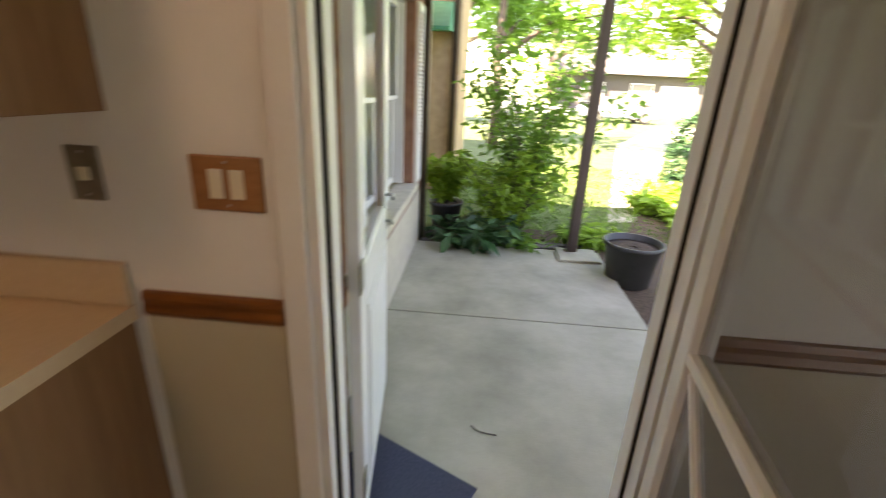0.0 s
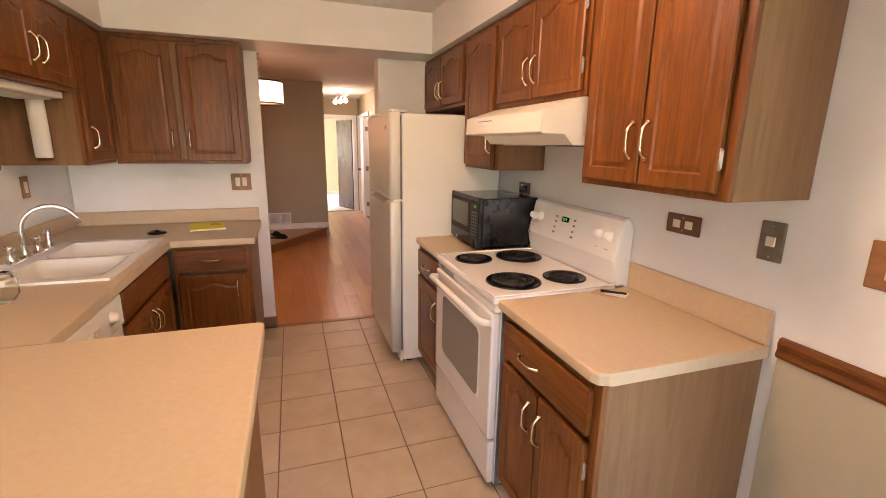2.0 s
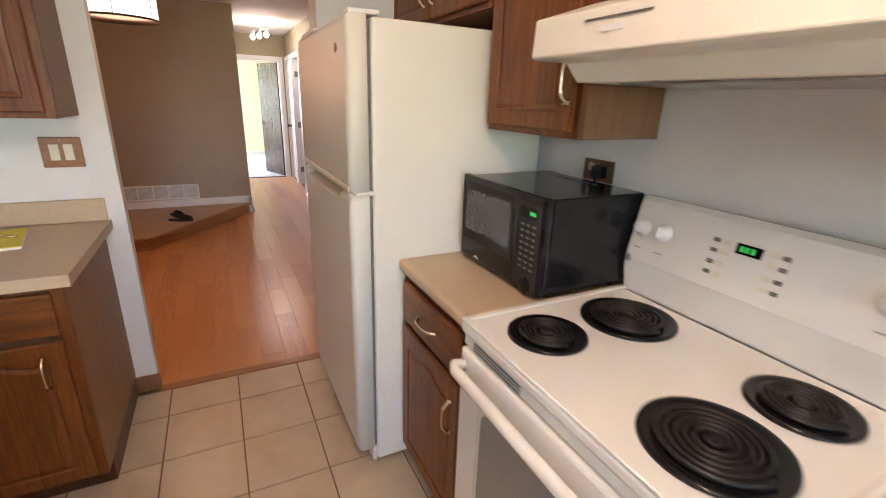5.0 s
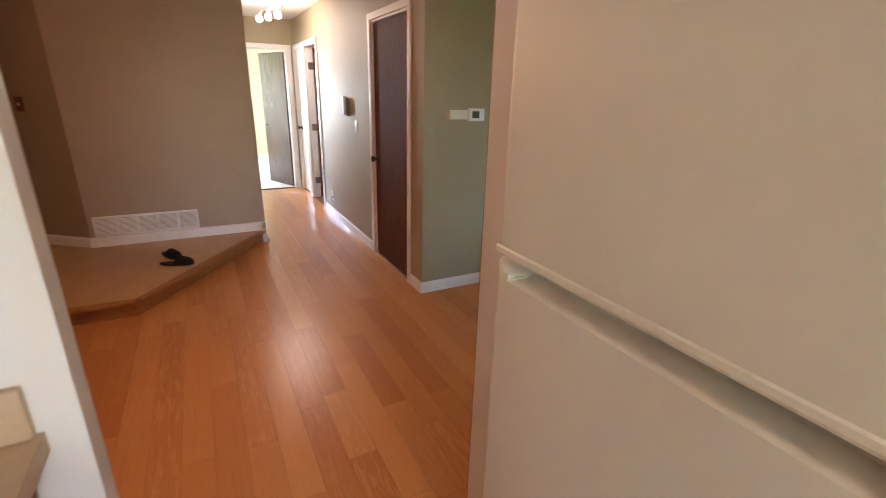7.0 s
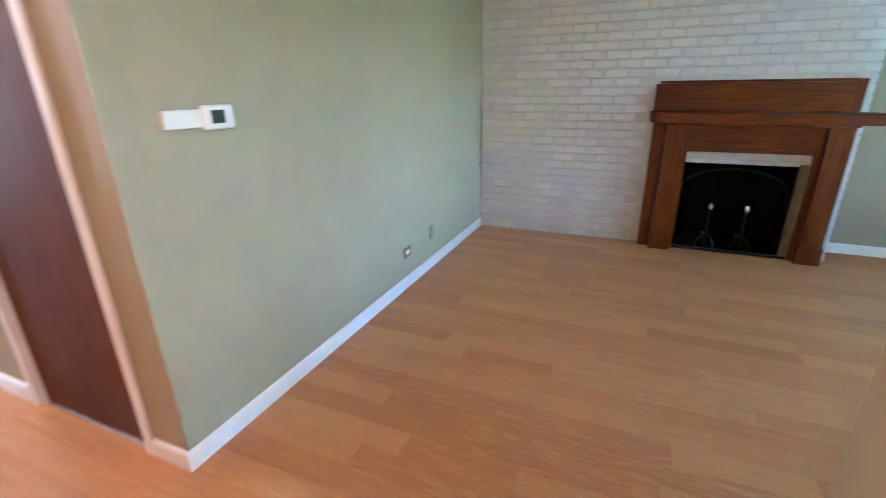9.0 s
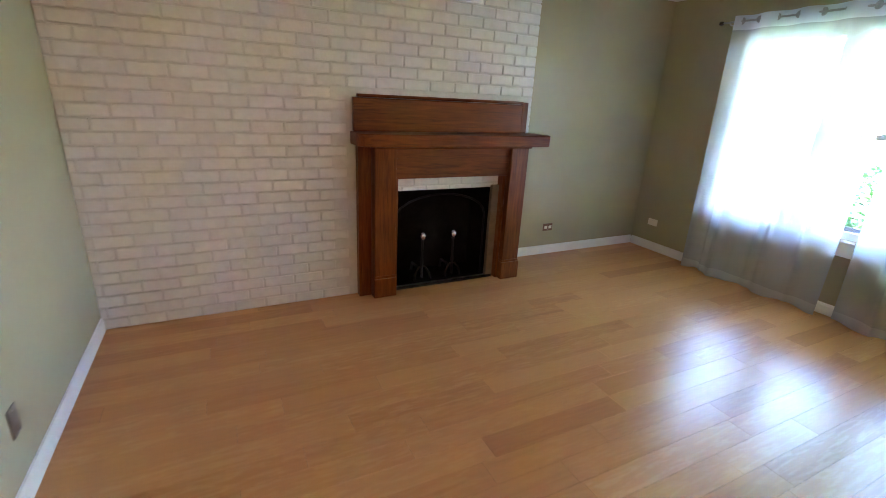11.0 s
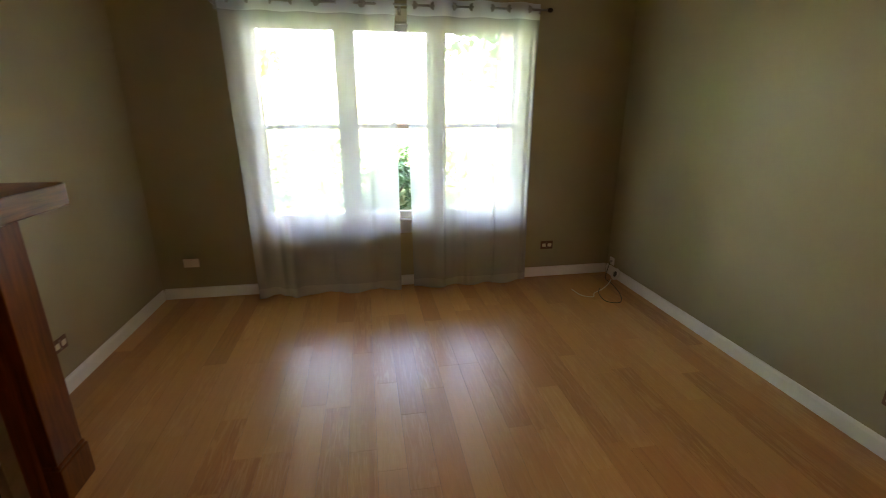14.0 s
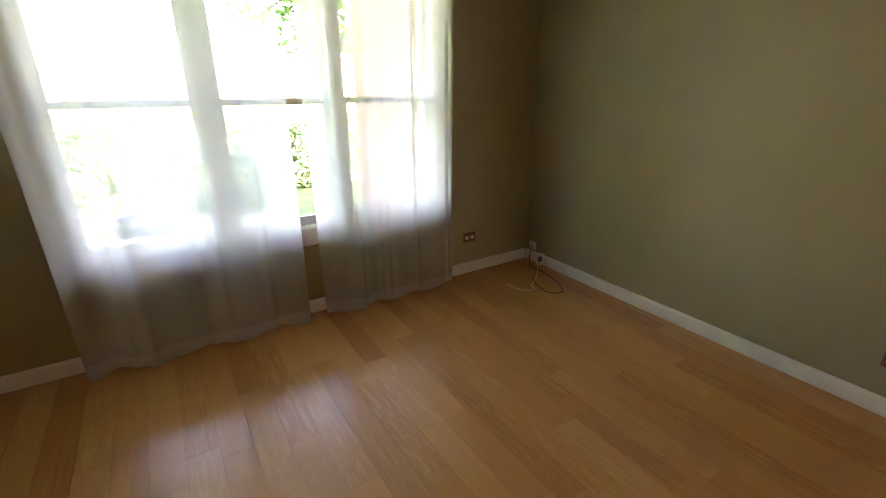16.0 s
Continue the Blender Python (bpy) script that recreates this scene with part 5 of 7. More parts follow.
for px in (-2.755, -2.475):
    c = thing("andiron", (px, 3.72, 0), "black iron andiron with a round chrome finial", "andiron", "pair of andirons")
    part("post", lathe([(0.012, 0.02), (0.010, 0.12), (0.014, 0.16), (0.009, 0.2), (0.009, 0.33), (0.014, 0.345)], 12, Matrix.Translation((px, 3.72, 0))), BLACKMAT, c)
    part("finial", lathe([(0.006, 0.345), (0.016, 0.352), (0.026, 0.37), (0.028, 0.385), (0.024, 0.402), (0.012, 0.414), (0, 0.416)], 16, Matrix.Translation((px, 3.72, 0))), CHROME, c, "bright round finial")
    part("foot", joined(tube([(px - 0.07, 3.70, 0.004), (px - 0.065, 3.705, 0.06), (px - 0.03, 3.715, 0.115), (px, 3.72, 0.125), (px + 0.03, 3.715, 0.115), (px + 0.065, 3.705, 0.06), (px + 0.07, 3.70, 0.004)], 0.007, 8)), BRONZE, c, "worn bowed feet")
    part("bar", tube([(px, 3.72, 0.08), (px, 3.93, 0.08), (px, 3.95, 0.004)], 0.011, 8), IRON, c)

# ---------- window ----------
CW = 0.09
c = thing("window_1", (0.0, 2.07, WZ0), "white triple double-hung window", "window", kind="structure")
def casing_y(y0, y1, z0, z1):
    return bx(WX - 0.02, WX - 0.0005, y0, y1, z0, z1, 0.005, 2)
part("casing", joined(casing_y(WY0 - CW, WY0, 0.472, WZ1 + CW), casing_y(WY1, WY1 + CW, 0.472, WZ1 + CW), casing_y(WY0, WY1, WZ1, WZ1 + CW), casing_y(WY0, WY1, 0.472, WZ0)), TRIM, c)
part("sill", bx(WX - 0.035, WX + 0.05, WY0 - 0.0, WY1 + 0.0, WZ0 - 0.001, WZ0 + 0.018, 0.004, 2), TRIM, c)
jb = bx(WX, 0.12, WY0, WY0 + 0.03, WZ0 + 0.018, WZ1)
for q in ((WY1 - 0.03, WY1),):
    bx(WX, 0.12, q[0], q[1], WZ0 + 0.018, WZ1, into=jb)
bx(WX, 0.12, WY0 + 0.03, WY1 - 0.03, WZ1 - 0.012, WZ1, into=jb)
for yc in (2.413, 1.712):
    bx(WX - 0.006, 0.12, yc - 0.042, yc + 0.042, WZ0 + 0.018, WZ1 - 0.012, into=jb)
part("frame", jb, VINYL, c)
for y0, y1 in ((WY0 + 0.03, 1.67), (1.754, 2.371), (2.455, WY1 - 0.03)):
    s = part("sash", joined(bx(0.0, 0.03, y0, y0 + 0.035, WZ0 + 0.02, 1.355), bx(0.0, 0.03, y1 - 0.035, y1, WZ0 + 0.02, 1.355), bx(0.0, 0.03, y0 + 0.035, y1 - 0.035, WZ0 + 0.02, WZ0 + 0.075), bx(0.0, 0.03, y0 + 0.035, y1 - 0.035, 1.318, 1.355)), VINYL, c, "lower sash")
    p = part("pane", bx(0.012, 0.016, y0 + 0.035, y1 - 0.035, WZ0 + 0.075, 1.318), GLASS, s)
    p.visible_shadow = False
    part("latch", bx(-0.012, 0.006, (y0 + y1) / 2 - 0.025, (y0 + y1) / 2 + 0.025, 1.3555, 1.368, 0.003), PLASTIC, s)
    s = part("sash", joined(bx(0.034, 0.064, y0, y0 + 0.035, 1.325, WZ1 - 0.013), bx(0.034, 0.064, y1 - 0.035, y1, 1.325, WZ1 - 0.013), bx(0.034, 0.064, y0 + 0.035, y1 - 0.035, WZ1 - 0.05, WZ1 - 0.013), bx(0.034, 0.064, y0 + 0.035, y1 - 0.035, 1.325, 1.355)), VINYL, c, "upper sash")
    p = part("pane", bx(0.046, 0.050, y0 + 0.035, y1 - 0.035, 1.355, WZ1 - 0.05), GLASS, s)
    p.visible_shadow = False
struct("window_sill_outer", bx(0.066, 0.26, WY0 - 0.05, WY1 + 0.05, WZ0 - 0.048, WZ0 + 0.015, 0.006), STONE, "pale stone outer window sill", "sill")

# ---------- curtains ----------
RODX, RODZ = -0.185, 2.172
c = thing("curtain_rod", (RODX, 2.07, RODZ), "thin dark curtain rod with end caps on brackets", "curtain rod")
part("rod", tube([(RODX, 0.90, RODZ), (RODX, 3.32, RODZ)], 0.008, 10), STEEL, c)
for py, s in ((0.90, -1), (3.32, 1)):
    part("finial", tube([(RODX, py, RODZ), (RODX, py + s * 0.012, RODZ), (RODX, py + s * 0.03, RODZ), (RODX, py + s * 0.04, RODZ)], [0.009, 0.016, 0.016, 0.006], 12), BRONZE, c)
for py in (0.955, 2.0, 3.262):
    part("bracket", joined(tube([(RODX, py, RODZ - 0.010), (RODX + 0.01, py, RODZ - 0.02), (WX - 0.0225, py, RODZ - 0.02)], 0.005, 8), bx(WX - 0.026, WX - 0.0205, py - 0.012, py + 0.012, RODZ - 0.05, RODZ + 0.01, 0.002)), STEEL, c)


def curtain(y0, y1, grom, seed, flare):
    """A sheer panel hung by eyelets: it weaves over the rod at the head and falls in soft folds."""
    rnd = random.Random(seed)
    b = bmesh.new()
    n, rows = 150, 60
    pleats = [(rnd.uniform(0.04, 0.96), rnd.uniform(0.012, 0.03), rnd.uniform(0.012, 0.022)) for _ in range(7)]
    ph = [rnd.uniform(0, 6.28) for _ in range(4)]
    step = abs(grom[0] - grom[1])
    grid = []
    for r in range(rows + 1):
        f = r / rows
        z = 2.215 - f * (2.215 - 0.022)
        line = []
        for i in range(n + 1):
            s = i / n
            y = y0 + (y1 - y0) * s
            k = min(1.0, f * 3)
            head = 0.024 * math.cos(math.pi * (y - grom[0]) / step + math.pi / 2)
            fall = 0.012 * math.sin(2 * math.pi * s * 2.3 + ph[0] + 0.5 * f) + 0.006 * math.sin(2 * math.pi * s * 5.1 + ph[1] - 0.7 * f) - sum(a * math.exp(-((s - q) / w) ** 2) for q, w, a in pleats)
            x = RODX + head * (1 - 0.55 * k) + fall * k - 0.012 * f
            yy = y + flare * (s - 0.5) * f * 0.06 + 0.008 * math.sin(3 * f + ph[3]) * k
            zz = z + (0.012 * math.sin(2 * math.pi * s * 3.1 + ph[1]) * (f > 0.98))
            line.append(b.verts.new((x, yy, zz)))
        grid.append(line)
    for p, q in zip(grid, grid[1:]):
        for i in range(n):
            fc = b.faces.new((p[i], p[i + 1], q[i + 1], q[i]))
            fc.smooth = True
    c = thing("sheer_curtain", (RODX, (y0 + y1) / 2, 0.02), "long white sheer eyelet curtain in front of the window", "curtain", "sheer curtains")
    shape = [[v.co.copy() for v in line] for line in grid]
    part("fabric", b, SHEER, c)
    for name, lo, hi in (("heading_tape", 0, 3), ("hem", rows - 2, rows)):
        hem = bmesh.new()
        net = [[hem.verts.new((v[0] - 0.002, v[1], v[2])) for v in shape[r]] for r in range(lo, hi + 1)]
        for p, q in zip(net, net[1:]):
            for i in range(n):
                hem.faces.new((p[i], p[i + 1], q[i + 1], q[i])).smooth = True
        part(name, hem, TAPE if lo == 0 else HEM, c, "doubled fabric")
    for g in grom:
        part("eyelet", turned(lathe([(0.019, -0.004), (0.026, -0.004), (0.028, 0), (0.026, 0.004), (0.019, 0.004), (0.017, 0), (0.019, -0.004)], 20), Matrix.Translation((RODX, g, RODZ)) @ Matrix.Rotation(radians(18 if grom.index(g) % 2 else -18), 4, "Z") @ Matrix.Rotation(radians(90), 4, "Y")), STEEL, c, "dark metal eyelet")


curtain(3.215, 2.04, [3.16, 3.02, 2.89, 2.735, 2.58, 2.425, 2.27, 2.115], 3, 0.6)
curtain(1.955, 0.95, [1.905, 1.762, 1.62, 1.477, 1.335, 1.193, 1.05], 8, 0.4)

# ---------- living room wall fittings ----------
green = lambda py, pz: placed((-4.92, py, pz), (0, 1, 0), (1, 0, 0))
east = lambda py, pz: placed((WX, py, pz), (0, -1, 0), (-1, 0, 0))
recess = lambda px, pz: placed((px, 3.95, pz), (1, 0, 0), (0, -1, 0))
southw = lambda px, pz: placed((px, 0.103, pz), (-1, 0, 0), (0, 1, 0))
two = [(-0.026, 0, 0.034, 0.03, 0.003, IVORY, "socket"), (0.026, 0, 0.034, 0.03, 0.003, IVORY, "socket")]
plate("wall_outlet", green(1.935, 0.277), 0.115, 0.075, PLATE_BROWN, [(0, 0, 0.055, 0.032, 0.003, IVORY, "socket")], "brown outlet plate low on the khaki wall", "outlet", "outlet plates")
plate("wall_jack", green(2.365, 0.305), 0.07, 0.115, PLATE_GREY, [], "blank aged metal wall plate", "wall plate", "outlet plates")
plate("wall_outlet", recess(-1.285, 0.277), 0.115, 0.075, PLATE_BROWN, two, "brown outlet plate beside the chimney breast", "outlet", "outlet plates")
plate("wall_outlet", east(0.72, 0.295), 0.115, 0.075, PLATE_BROWN, two, "brown outlet plate under the window wall", "outlet", "outlet plates")
plate("wall_outlet", east(3.706, 0.297), 0.115, 0.07, IVORY, two, "ivory outlet plate in the corner by the window", "outlet", "outlet plates")
plate("wall_outlet", southw(-2.44, 0.268), 0.115, 0.075, PLATE_BROWN, two, "brown outlet plate low on the plain khaki wall", "outlet", "outlet plates")
plate("cable_outlet", southw(-0.145, 0.135), 0.075, 0.07, PLASTIC, [(0, 0, 0.02, 0.02, 0.012, STEEL, "socket")], "white cable outlet above the baseboard", "outlet", "outlet plates")
c = thing("cable_reel", (-0.28, 0.17, 0), "small white cable disc leaning on the baseboard", "cable disc")
mr_ = Matrix.Translation((-0.275, 0.138, 0.055)) @ Matrix.Rotation(radians(-68), 4, "X")
part("ring", turned(lathe([(0.026, -0.008), (0.05, -0.008), (0.055, 0), (0.05, 0.008), (0.026, 0.008), (0.026, -0.008)], 26), mr_), PLASTIC, c)
part("centre", turned(lathe([(0, -0.005), (0.026, -0.005), (0.026, 0.004), (0, 0.004)], 20), mr_), SEAL, c)
def loosely(pts, r, n=6, sub=8):
    out = []
    P = [Vector(p) for p in pts]
    for i in range(len(P) - 1):
        a, b_, c_, d_ = P[max(i - 1, 0)], P[i], P[i + 1], P[min(i + 2, len(P) - 1)]
        for k in range(sub):
            t = k / sub
            out.append(0.5 * ((2 * b_) + (c_ - a) * t + (2 * a - 5 * b_ + 4 * c_ - d_) * t * t + (3 * b_ - a - 3 * c_ + d_) * t ** 3))
    out.append(P[-1])
    return tube(out, r, n)
solo("coax_cable", loosely([(-0.145, 0.123, 0.128), (-0.17, 0.16, 0.06), (-0.24, 0.21, 0.006), (-0.36, 0.22, 0.005), (-0.58, 0.27, 0.005), (-0.74, 0.36, 0.005), (-0.70, 0.46, 0.005), (-0.55, 0.44, 0.005), (-0.45, 0.38, 0.005)], 0.0034), CABLE_G, "olive coaxial cable looping on the floor", "cable")
solo("phone_cable", loosely([(-0.30, 0.19, 0.02), (-0.36, 0.25, 0.004), (-0.46, 0.36, 0.004), (-0.53, 0.47, 0.004), (-0.60, 0.52, 0.004), (-0.55, 0.60, 0.004), (-0.42, 0.62, 0.004)], 0.0035), PLASTIC, "white thin cable lying on the floor", "cable")
c = thing("thermostat", (-4.91, 0.38, 1.35), "white wall thermostat with a dark display", "thermostat")
part("old_plate", turned(bx(-0.145, 0.02, -0.032, 0.032, 0.0005, 0.012, 0.004, 2), green(0.385, 1.348)), PLASTIC, c, "older white base")
tb = part("body", turned(bx(0.0, 0.138, -0.045, 0.045, 0.0005, 0.03, 0.010, 3), green(0.385, 1.348)), PLASTIC, c)
part("display", turned(bx(0.03, 0.09, -0.022, 0.026, 0.0302, 0.0315), green(0.385, 1.348)), LCD, tb, "dark display")
part("shadow_mark", turned(bx(-0.165, -0.146, -0.03, 0.03, 0.0005, 0.004), green(0.385, 1.348)), CARDB, c, "tan edge of the old base")

# ---------- hall ----------
hallm = lambda px, pz: placed((px, HY, pz), (1, 0, 0), (0, -1, 0))
def door_casing(name, x0, x1, label, head=2.05, w=0.052):
    c = thing(name, ((x0 + x1) / 2, HY, 0), label, "door frame", kind="structure")
    part("casing", joined(bx(x0 - w, x0, HY - 0.018, HY - 0.0005, 0, head + w, 0.005, 2), bx(x1, x1 + w, HY - 0.018, HY - 0.0005, 0, head + w, 0.005, 2), bx(x0, x1, HY - 0.018, HY - 0.0005, head, head + w, 0.005, 2)), TRIM, c)
    part("jamb", joined(bx(x0, x0 + 0.018, HY, HY + 0.1, 0, head), bx(x1 - 0.018, x1, HY, HY + 0.1, 0, head), bx(x0 + 0.018, x1 - 0.018, HY, HY + 0.1, head - 0.018, head)), TRIM, c)
    return c
def knob(parent, m):
    k = part("knob", lathe([(0.03, 0), (0.03, 0.006), (0.012, 0.01), (0.011, 0.03), (0.022, 0.038), (0.027, 0.05), (0.022, 0.062), (0, 0.066)], 18, m), BRONZE, parent, "dark bronze knob")
    return k
door_casing("door_frame_closet", CX0, CX1, "white closet door frame")
c = tagged(new("door_closet", mesh_of("door_closet", bx(CX0 + 0.02, CX1 - 0.02, HY + 0.012, HY + 0.047, 0.008, 2.028, 0.003), DOOR_WOOD)), "dark-stained flush closet door standing shut", "door", kind="structure")
knob(c, hallm(CX0 + 0.075, 0.92) @ Matrix.Translation((0, 0, -0.012)))
for z in (0.25, 1.0, 1.8):
    part("hinge", tube([(CX1 - 0.018, HY + 0.006, z - 0.04), (CX1 - 0.018, HY + 0.006, z + 0.04)], 0.006, 8), BRONZE, c)
door_casing("door_frame_room", B0, B1, "white door frame of an open side room")
c = tagged(new("door_room", mesh_of("door_room", bx(B0 + 0.02, B0 + 0.055, HY + 0.105, HY + 0.79, 0.008, 2.028, 0.003), DOOR_WOOD)), "dark-stained flush door standing open into the side room", "door", kind="structure")
for z in (0.25, 1.0, 1.8):
    part("hinge", bx(B0 + 0.018, B0 + 0.024, HY + 0.03, HY + 0.104, z - 0.045, z + 0.045, 0.002), PLATE_GREY, c)
door_casing("door_frame_linen", L0, L1, "white door frame at the end of the hall")
c = tagged(new("door_linen", mesh_of("door_linen", bx(L0 + 0.02, L1 - 0.02, HY + 0.02, HY + 0.055, 0.008, 2.028, 0.003), TRIM)), "white painted flush door standing shut", "door", kind="structure")
knob(c, hallm(L0 + 0.08, 0.95) @ Matrix.Translation((0, 0, -0.02)))
c = thing("door_frame_bedroom", (EX, -0.43, 0), "white door frame of the far bedroom", "door frame", kind="structure")
part("casing", joined(bx(EX + 0.0005, EX + 0.018, -0.865, -0.80, 0, 2.105, 0.005, 2), bx(EX + 0.0005, EX + 0.018, -0.06, 0.005, 0, 2.105, 0.005, 2), bx(EX + 0.0005, EX + 0.018, -0.80, -0.06, 2.04, 2.105, 0.005, 2)), TRIM, c)
part("jamb", joined(bx(EX - 0.1, EX, -0.80, -0.782, 0, 2.04), bx(EX - 0.1, EX, -0.078, -0.06, 0, 2.04), bx(EX - 0.1, EX, -0.782, -0.078, 2.022, 2.04)), TRIM, c)
md = Matrix.Translation((EX - 0.102, -0.082, 0)) @ Matrix.Rotation(radians(-158), 4, "Z")
c = tagged(new("door_bedroom", mesh_of("door_bedroom", turned(bx(0, 0.70, -0.0175, 0.0175, 0.012, 2.018, 0.003), md), GLOSS_DOOR)), "dark varnished bedroom door standing open", "door", kind="structure")
for sgn in (1, -1):
    part("lever", turned(joined(tube([(0.64, 0, 0.94), (0.64, sgn * 0.06, 0.94), (0.55, sgn * 0.065, 0.94)], 0.009, 8)), md), BRONZE, c, "dark lever handle")
struct("baseboard_bedroom", bx(-12.999, -12.985, -3.0, 1.9, 0.006, 0.10, 0.003), TRIM, "white bedroom baseboard", "baseboard")
struct("threshold_bedroom", bx(EX - 0.05, EX - 0.005, -0.78, -0.08, -0.005, 0.009, 0.003), DOOR_WOOD, "dark threshold strip", "threshold")
c = thing("wall_phone", (-6.71, HY, 1.33), "slim white wall handset on the hall wall", "wall phone")
part("base", turned(bx(-0.03, 0.03, -0.09, 0.09, 0.0005, 0.025, 0.008, 2), hallm(-6.71, 1.34)), PLATE_GREY, c)
part("handset", turned(bx(-0.022, 0.022, -0.085, 0.10, 0.026, 0.055, 0.012, 3), hallm(-6.71, 1.345)), PLASTIC, c)
plate("light_switch", hallm(-6.45, 1.16), 0.07, 0.115, STEEL, [(0, 0, 0.01, 0.024, 0.01, IVORY, "toggle")], "metal single switch plate on the hall wall", "light switch", "switch plates")
plate("wall_outlet", hallm(-7.51, 0.25), 0.07, 0.115, PLASTIC, [(0, 0.024, 0.03, 0.028, 0.004, IVORY, "socket"), (0, -0.024, 0.03, 0.028, 0.03, PLASTIC, "plug")], "white hall outlet with a plug", "outlet", "outlet plates")
# landing
b = prism([(-5.385, -1.88), (-6.70, -0.93), (-6.7185, -0.93), (-6.7185, -2.30), (-7.83, -3.795), (-5.46, -3.795)], 0.0, LZ - 0.014, "z")
STEPWOOD = mat("landing_edge_wood", (0.30, 0.115, 0.036), (0.40, 0.17, 0.056), 8.0, 0.35, stretch=(2, 2, 5))
struct("landing_riser", b, STEPWOOD, "wood-faced riser of the low entry landing", "step")
b = prism([(-5.37, -1.872), (-6.70, -0.913), (-6.7185, -0.913), (-6.7185, -2.30), (-7.83, -3.795), (-5.44, -3.795)], LZ - 0.013, LZ, "z")
LANDMAT = mat("tan_vinyl_landing", (0.50, 0.30, 0.145), (0.60, 0.385, 0.20), 5.0, 0.3, stretch=(1, 2, 1), bump=0.05, rough2=0.42)
struct("landing_floor", b, LANDMAT, "tan sheet floor of the entry landing", "floor")
def along(p, q, w0, z0, z1):
    d = Vector((q[0] - p[0], q[1] - p[1], 0))
    m = Matrix.Translation((p[0], p[1], 0)) @ Matrix.Rotation(math.atan2(d.y, d.x), 4, "Z")
    return turned(bx(0, d.length, -0.006, w0, z0, z1, 0.005, 2), m)
struct("landing_nosing", joined(along((-6.69, -0.915), (-5.37, -1.869), 0.045, LZ - 0.02, LZ + 0.004), along((-5.37, -1.869), (-5.44, -3.79), 0.045, LZ - 0.02, LZ + 0.0045)), STEPWOOD, "wooden nosing of the landing", "trim")
# return-air grille
c = thing("air_grille", (-6.70, -1.86, 0.20), "white return-air grille low on the wall", "vent")
GY0, GY1, GZ0, GZ1 = -2.265, -1.455, 0.222, 0.40
gx = -6.7195
part("frame", joined(bx(gx, gx + 0.012, GY0, GY1, GZ0, GZ0 + 0.022, 0.003), bx(gx, gx + 0.012, GY0, GY1, GZ1 - 0.022, GZ1, 0.003), *[bx(gx, gx + 0.0125, GY0 + (GY1 - GY0 - 0.02) * i / 5, GY0 + (GY1 - GY0 - 0.02) * i / 5 + 0.02, GZ0 + 0.02, GZ1 - 0.02, 0.002) for i in range(6)]), TRIM, c)
part("backing", bx(gx, gx + 0.002, GY0 + 0.01, GY1 - 0.01, GZ0 + 0.01, GZ1 - 0.01), SEAL, c)
for i in range(12):
    z = GZ0 + 0.026 + i * 0.0108
    part("slat", prism([(gx + 0.003, z + 0.006), (gx + 0.010, z), (gx + 0.011, z + 0.001), (gx + 0.004, z + 0.0075)], GY0 + 0.01, GY1 - 0.01, "y"), TRIM, c)
# entry wall switch
ang = math.atan2(-0.8, -0.6)
mw = Matrix.Translation((-6.725 - 0.6 * 0.36, -2.3 - 0.8 * 0.36, 1.32)) @ Matrix(((0.6, 0, 0.8, 0), (0.8, 0, -0.6, 0), (0, 1, 0, 0), (0, 0, 0, 1)))
plate("light_switch", mw, 0.075, 0.115, PLATE_BROWN, [(0, 0, 0.012, 0.026, 0.01, IVORY, "toggle")], "brown single switch plate on the angled entry wall", "light switch", "switch plates")
# slippers
def slipper(px, py, pz, turn, roll):
    c = thing("slipper", (px, py, pz), "black fabric slipper lying on the landing", "slipper", "pair of slippers")
    m = Matrix.Translation((px, py, pz)) @ Matrix.Rotation(radians(turn), 4, "Z") @ Matrix.Rotation(radians(roll), 4, "X")
    out = []
    for i in range(24):
        a = 2 * math.pi * i / 24
        wd = 0.042 + 0.008 * math.cos(a)
        out.append((0.13 * math.cos(a), wd * math.sin(a)))
    b = prism(out, 0.0, 0.018, "z")
    bmesh.ops.bevel(b, geom=[e for e in b.edges if abs(e.verts[0].co.z - e.verts[1].co.z) < 1e-5], offset=0.004, segments=1, affect="EDGES")
    part("sole", turned(b, m), BLACKMAT, c)
    b = bmesh.new()
    rings = []
    for i in range(9):
        x = 0.0 + 0.122 * i / 8
        wd = (0.046 + 0.006 * (x / 0.12)) * math.sqrt(max(0.02, 1 - (max(0, x - 0.03) / 0.1) ** 2)) + 0.003
        hg = 0.05 * math.sqrt(max(0.03, 1 - (x / 0.126) ** 2)) + 0.006
        rings.append([b.verts.new((x, wd * math.cos(math.pi * k / 10), 0.017 + hg * math.sin(math.pi * k / 10))) for k in range(11)])
    for p, q in zip(rings, rings[1:]):
        for k in range(10):
            b.faces.new((p[k], q[k], q[k + 1], p[k + 1])).smooth = True
    bmesh.ops.solidify(b, geom=b.faces[:], thickness=0.004)
    part("upper", turned(b, m), SUEDE, c, "soft black upper")
slipper(-5.98, -1.64, LZ, 71, 0)
slipper(-6.20, -1.69, LZ, 31, 0)
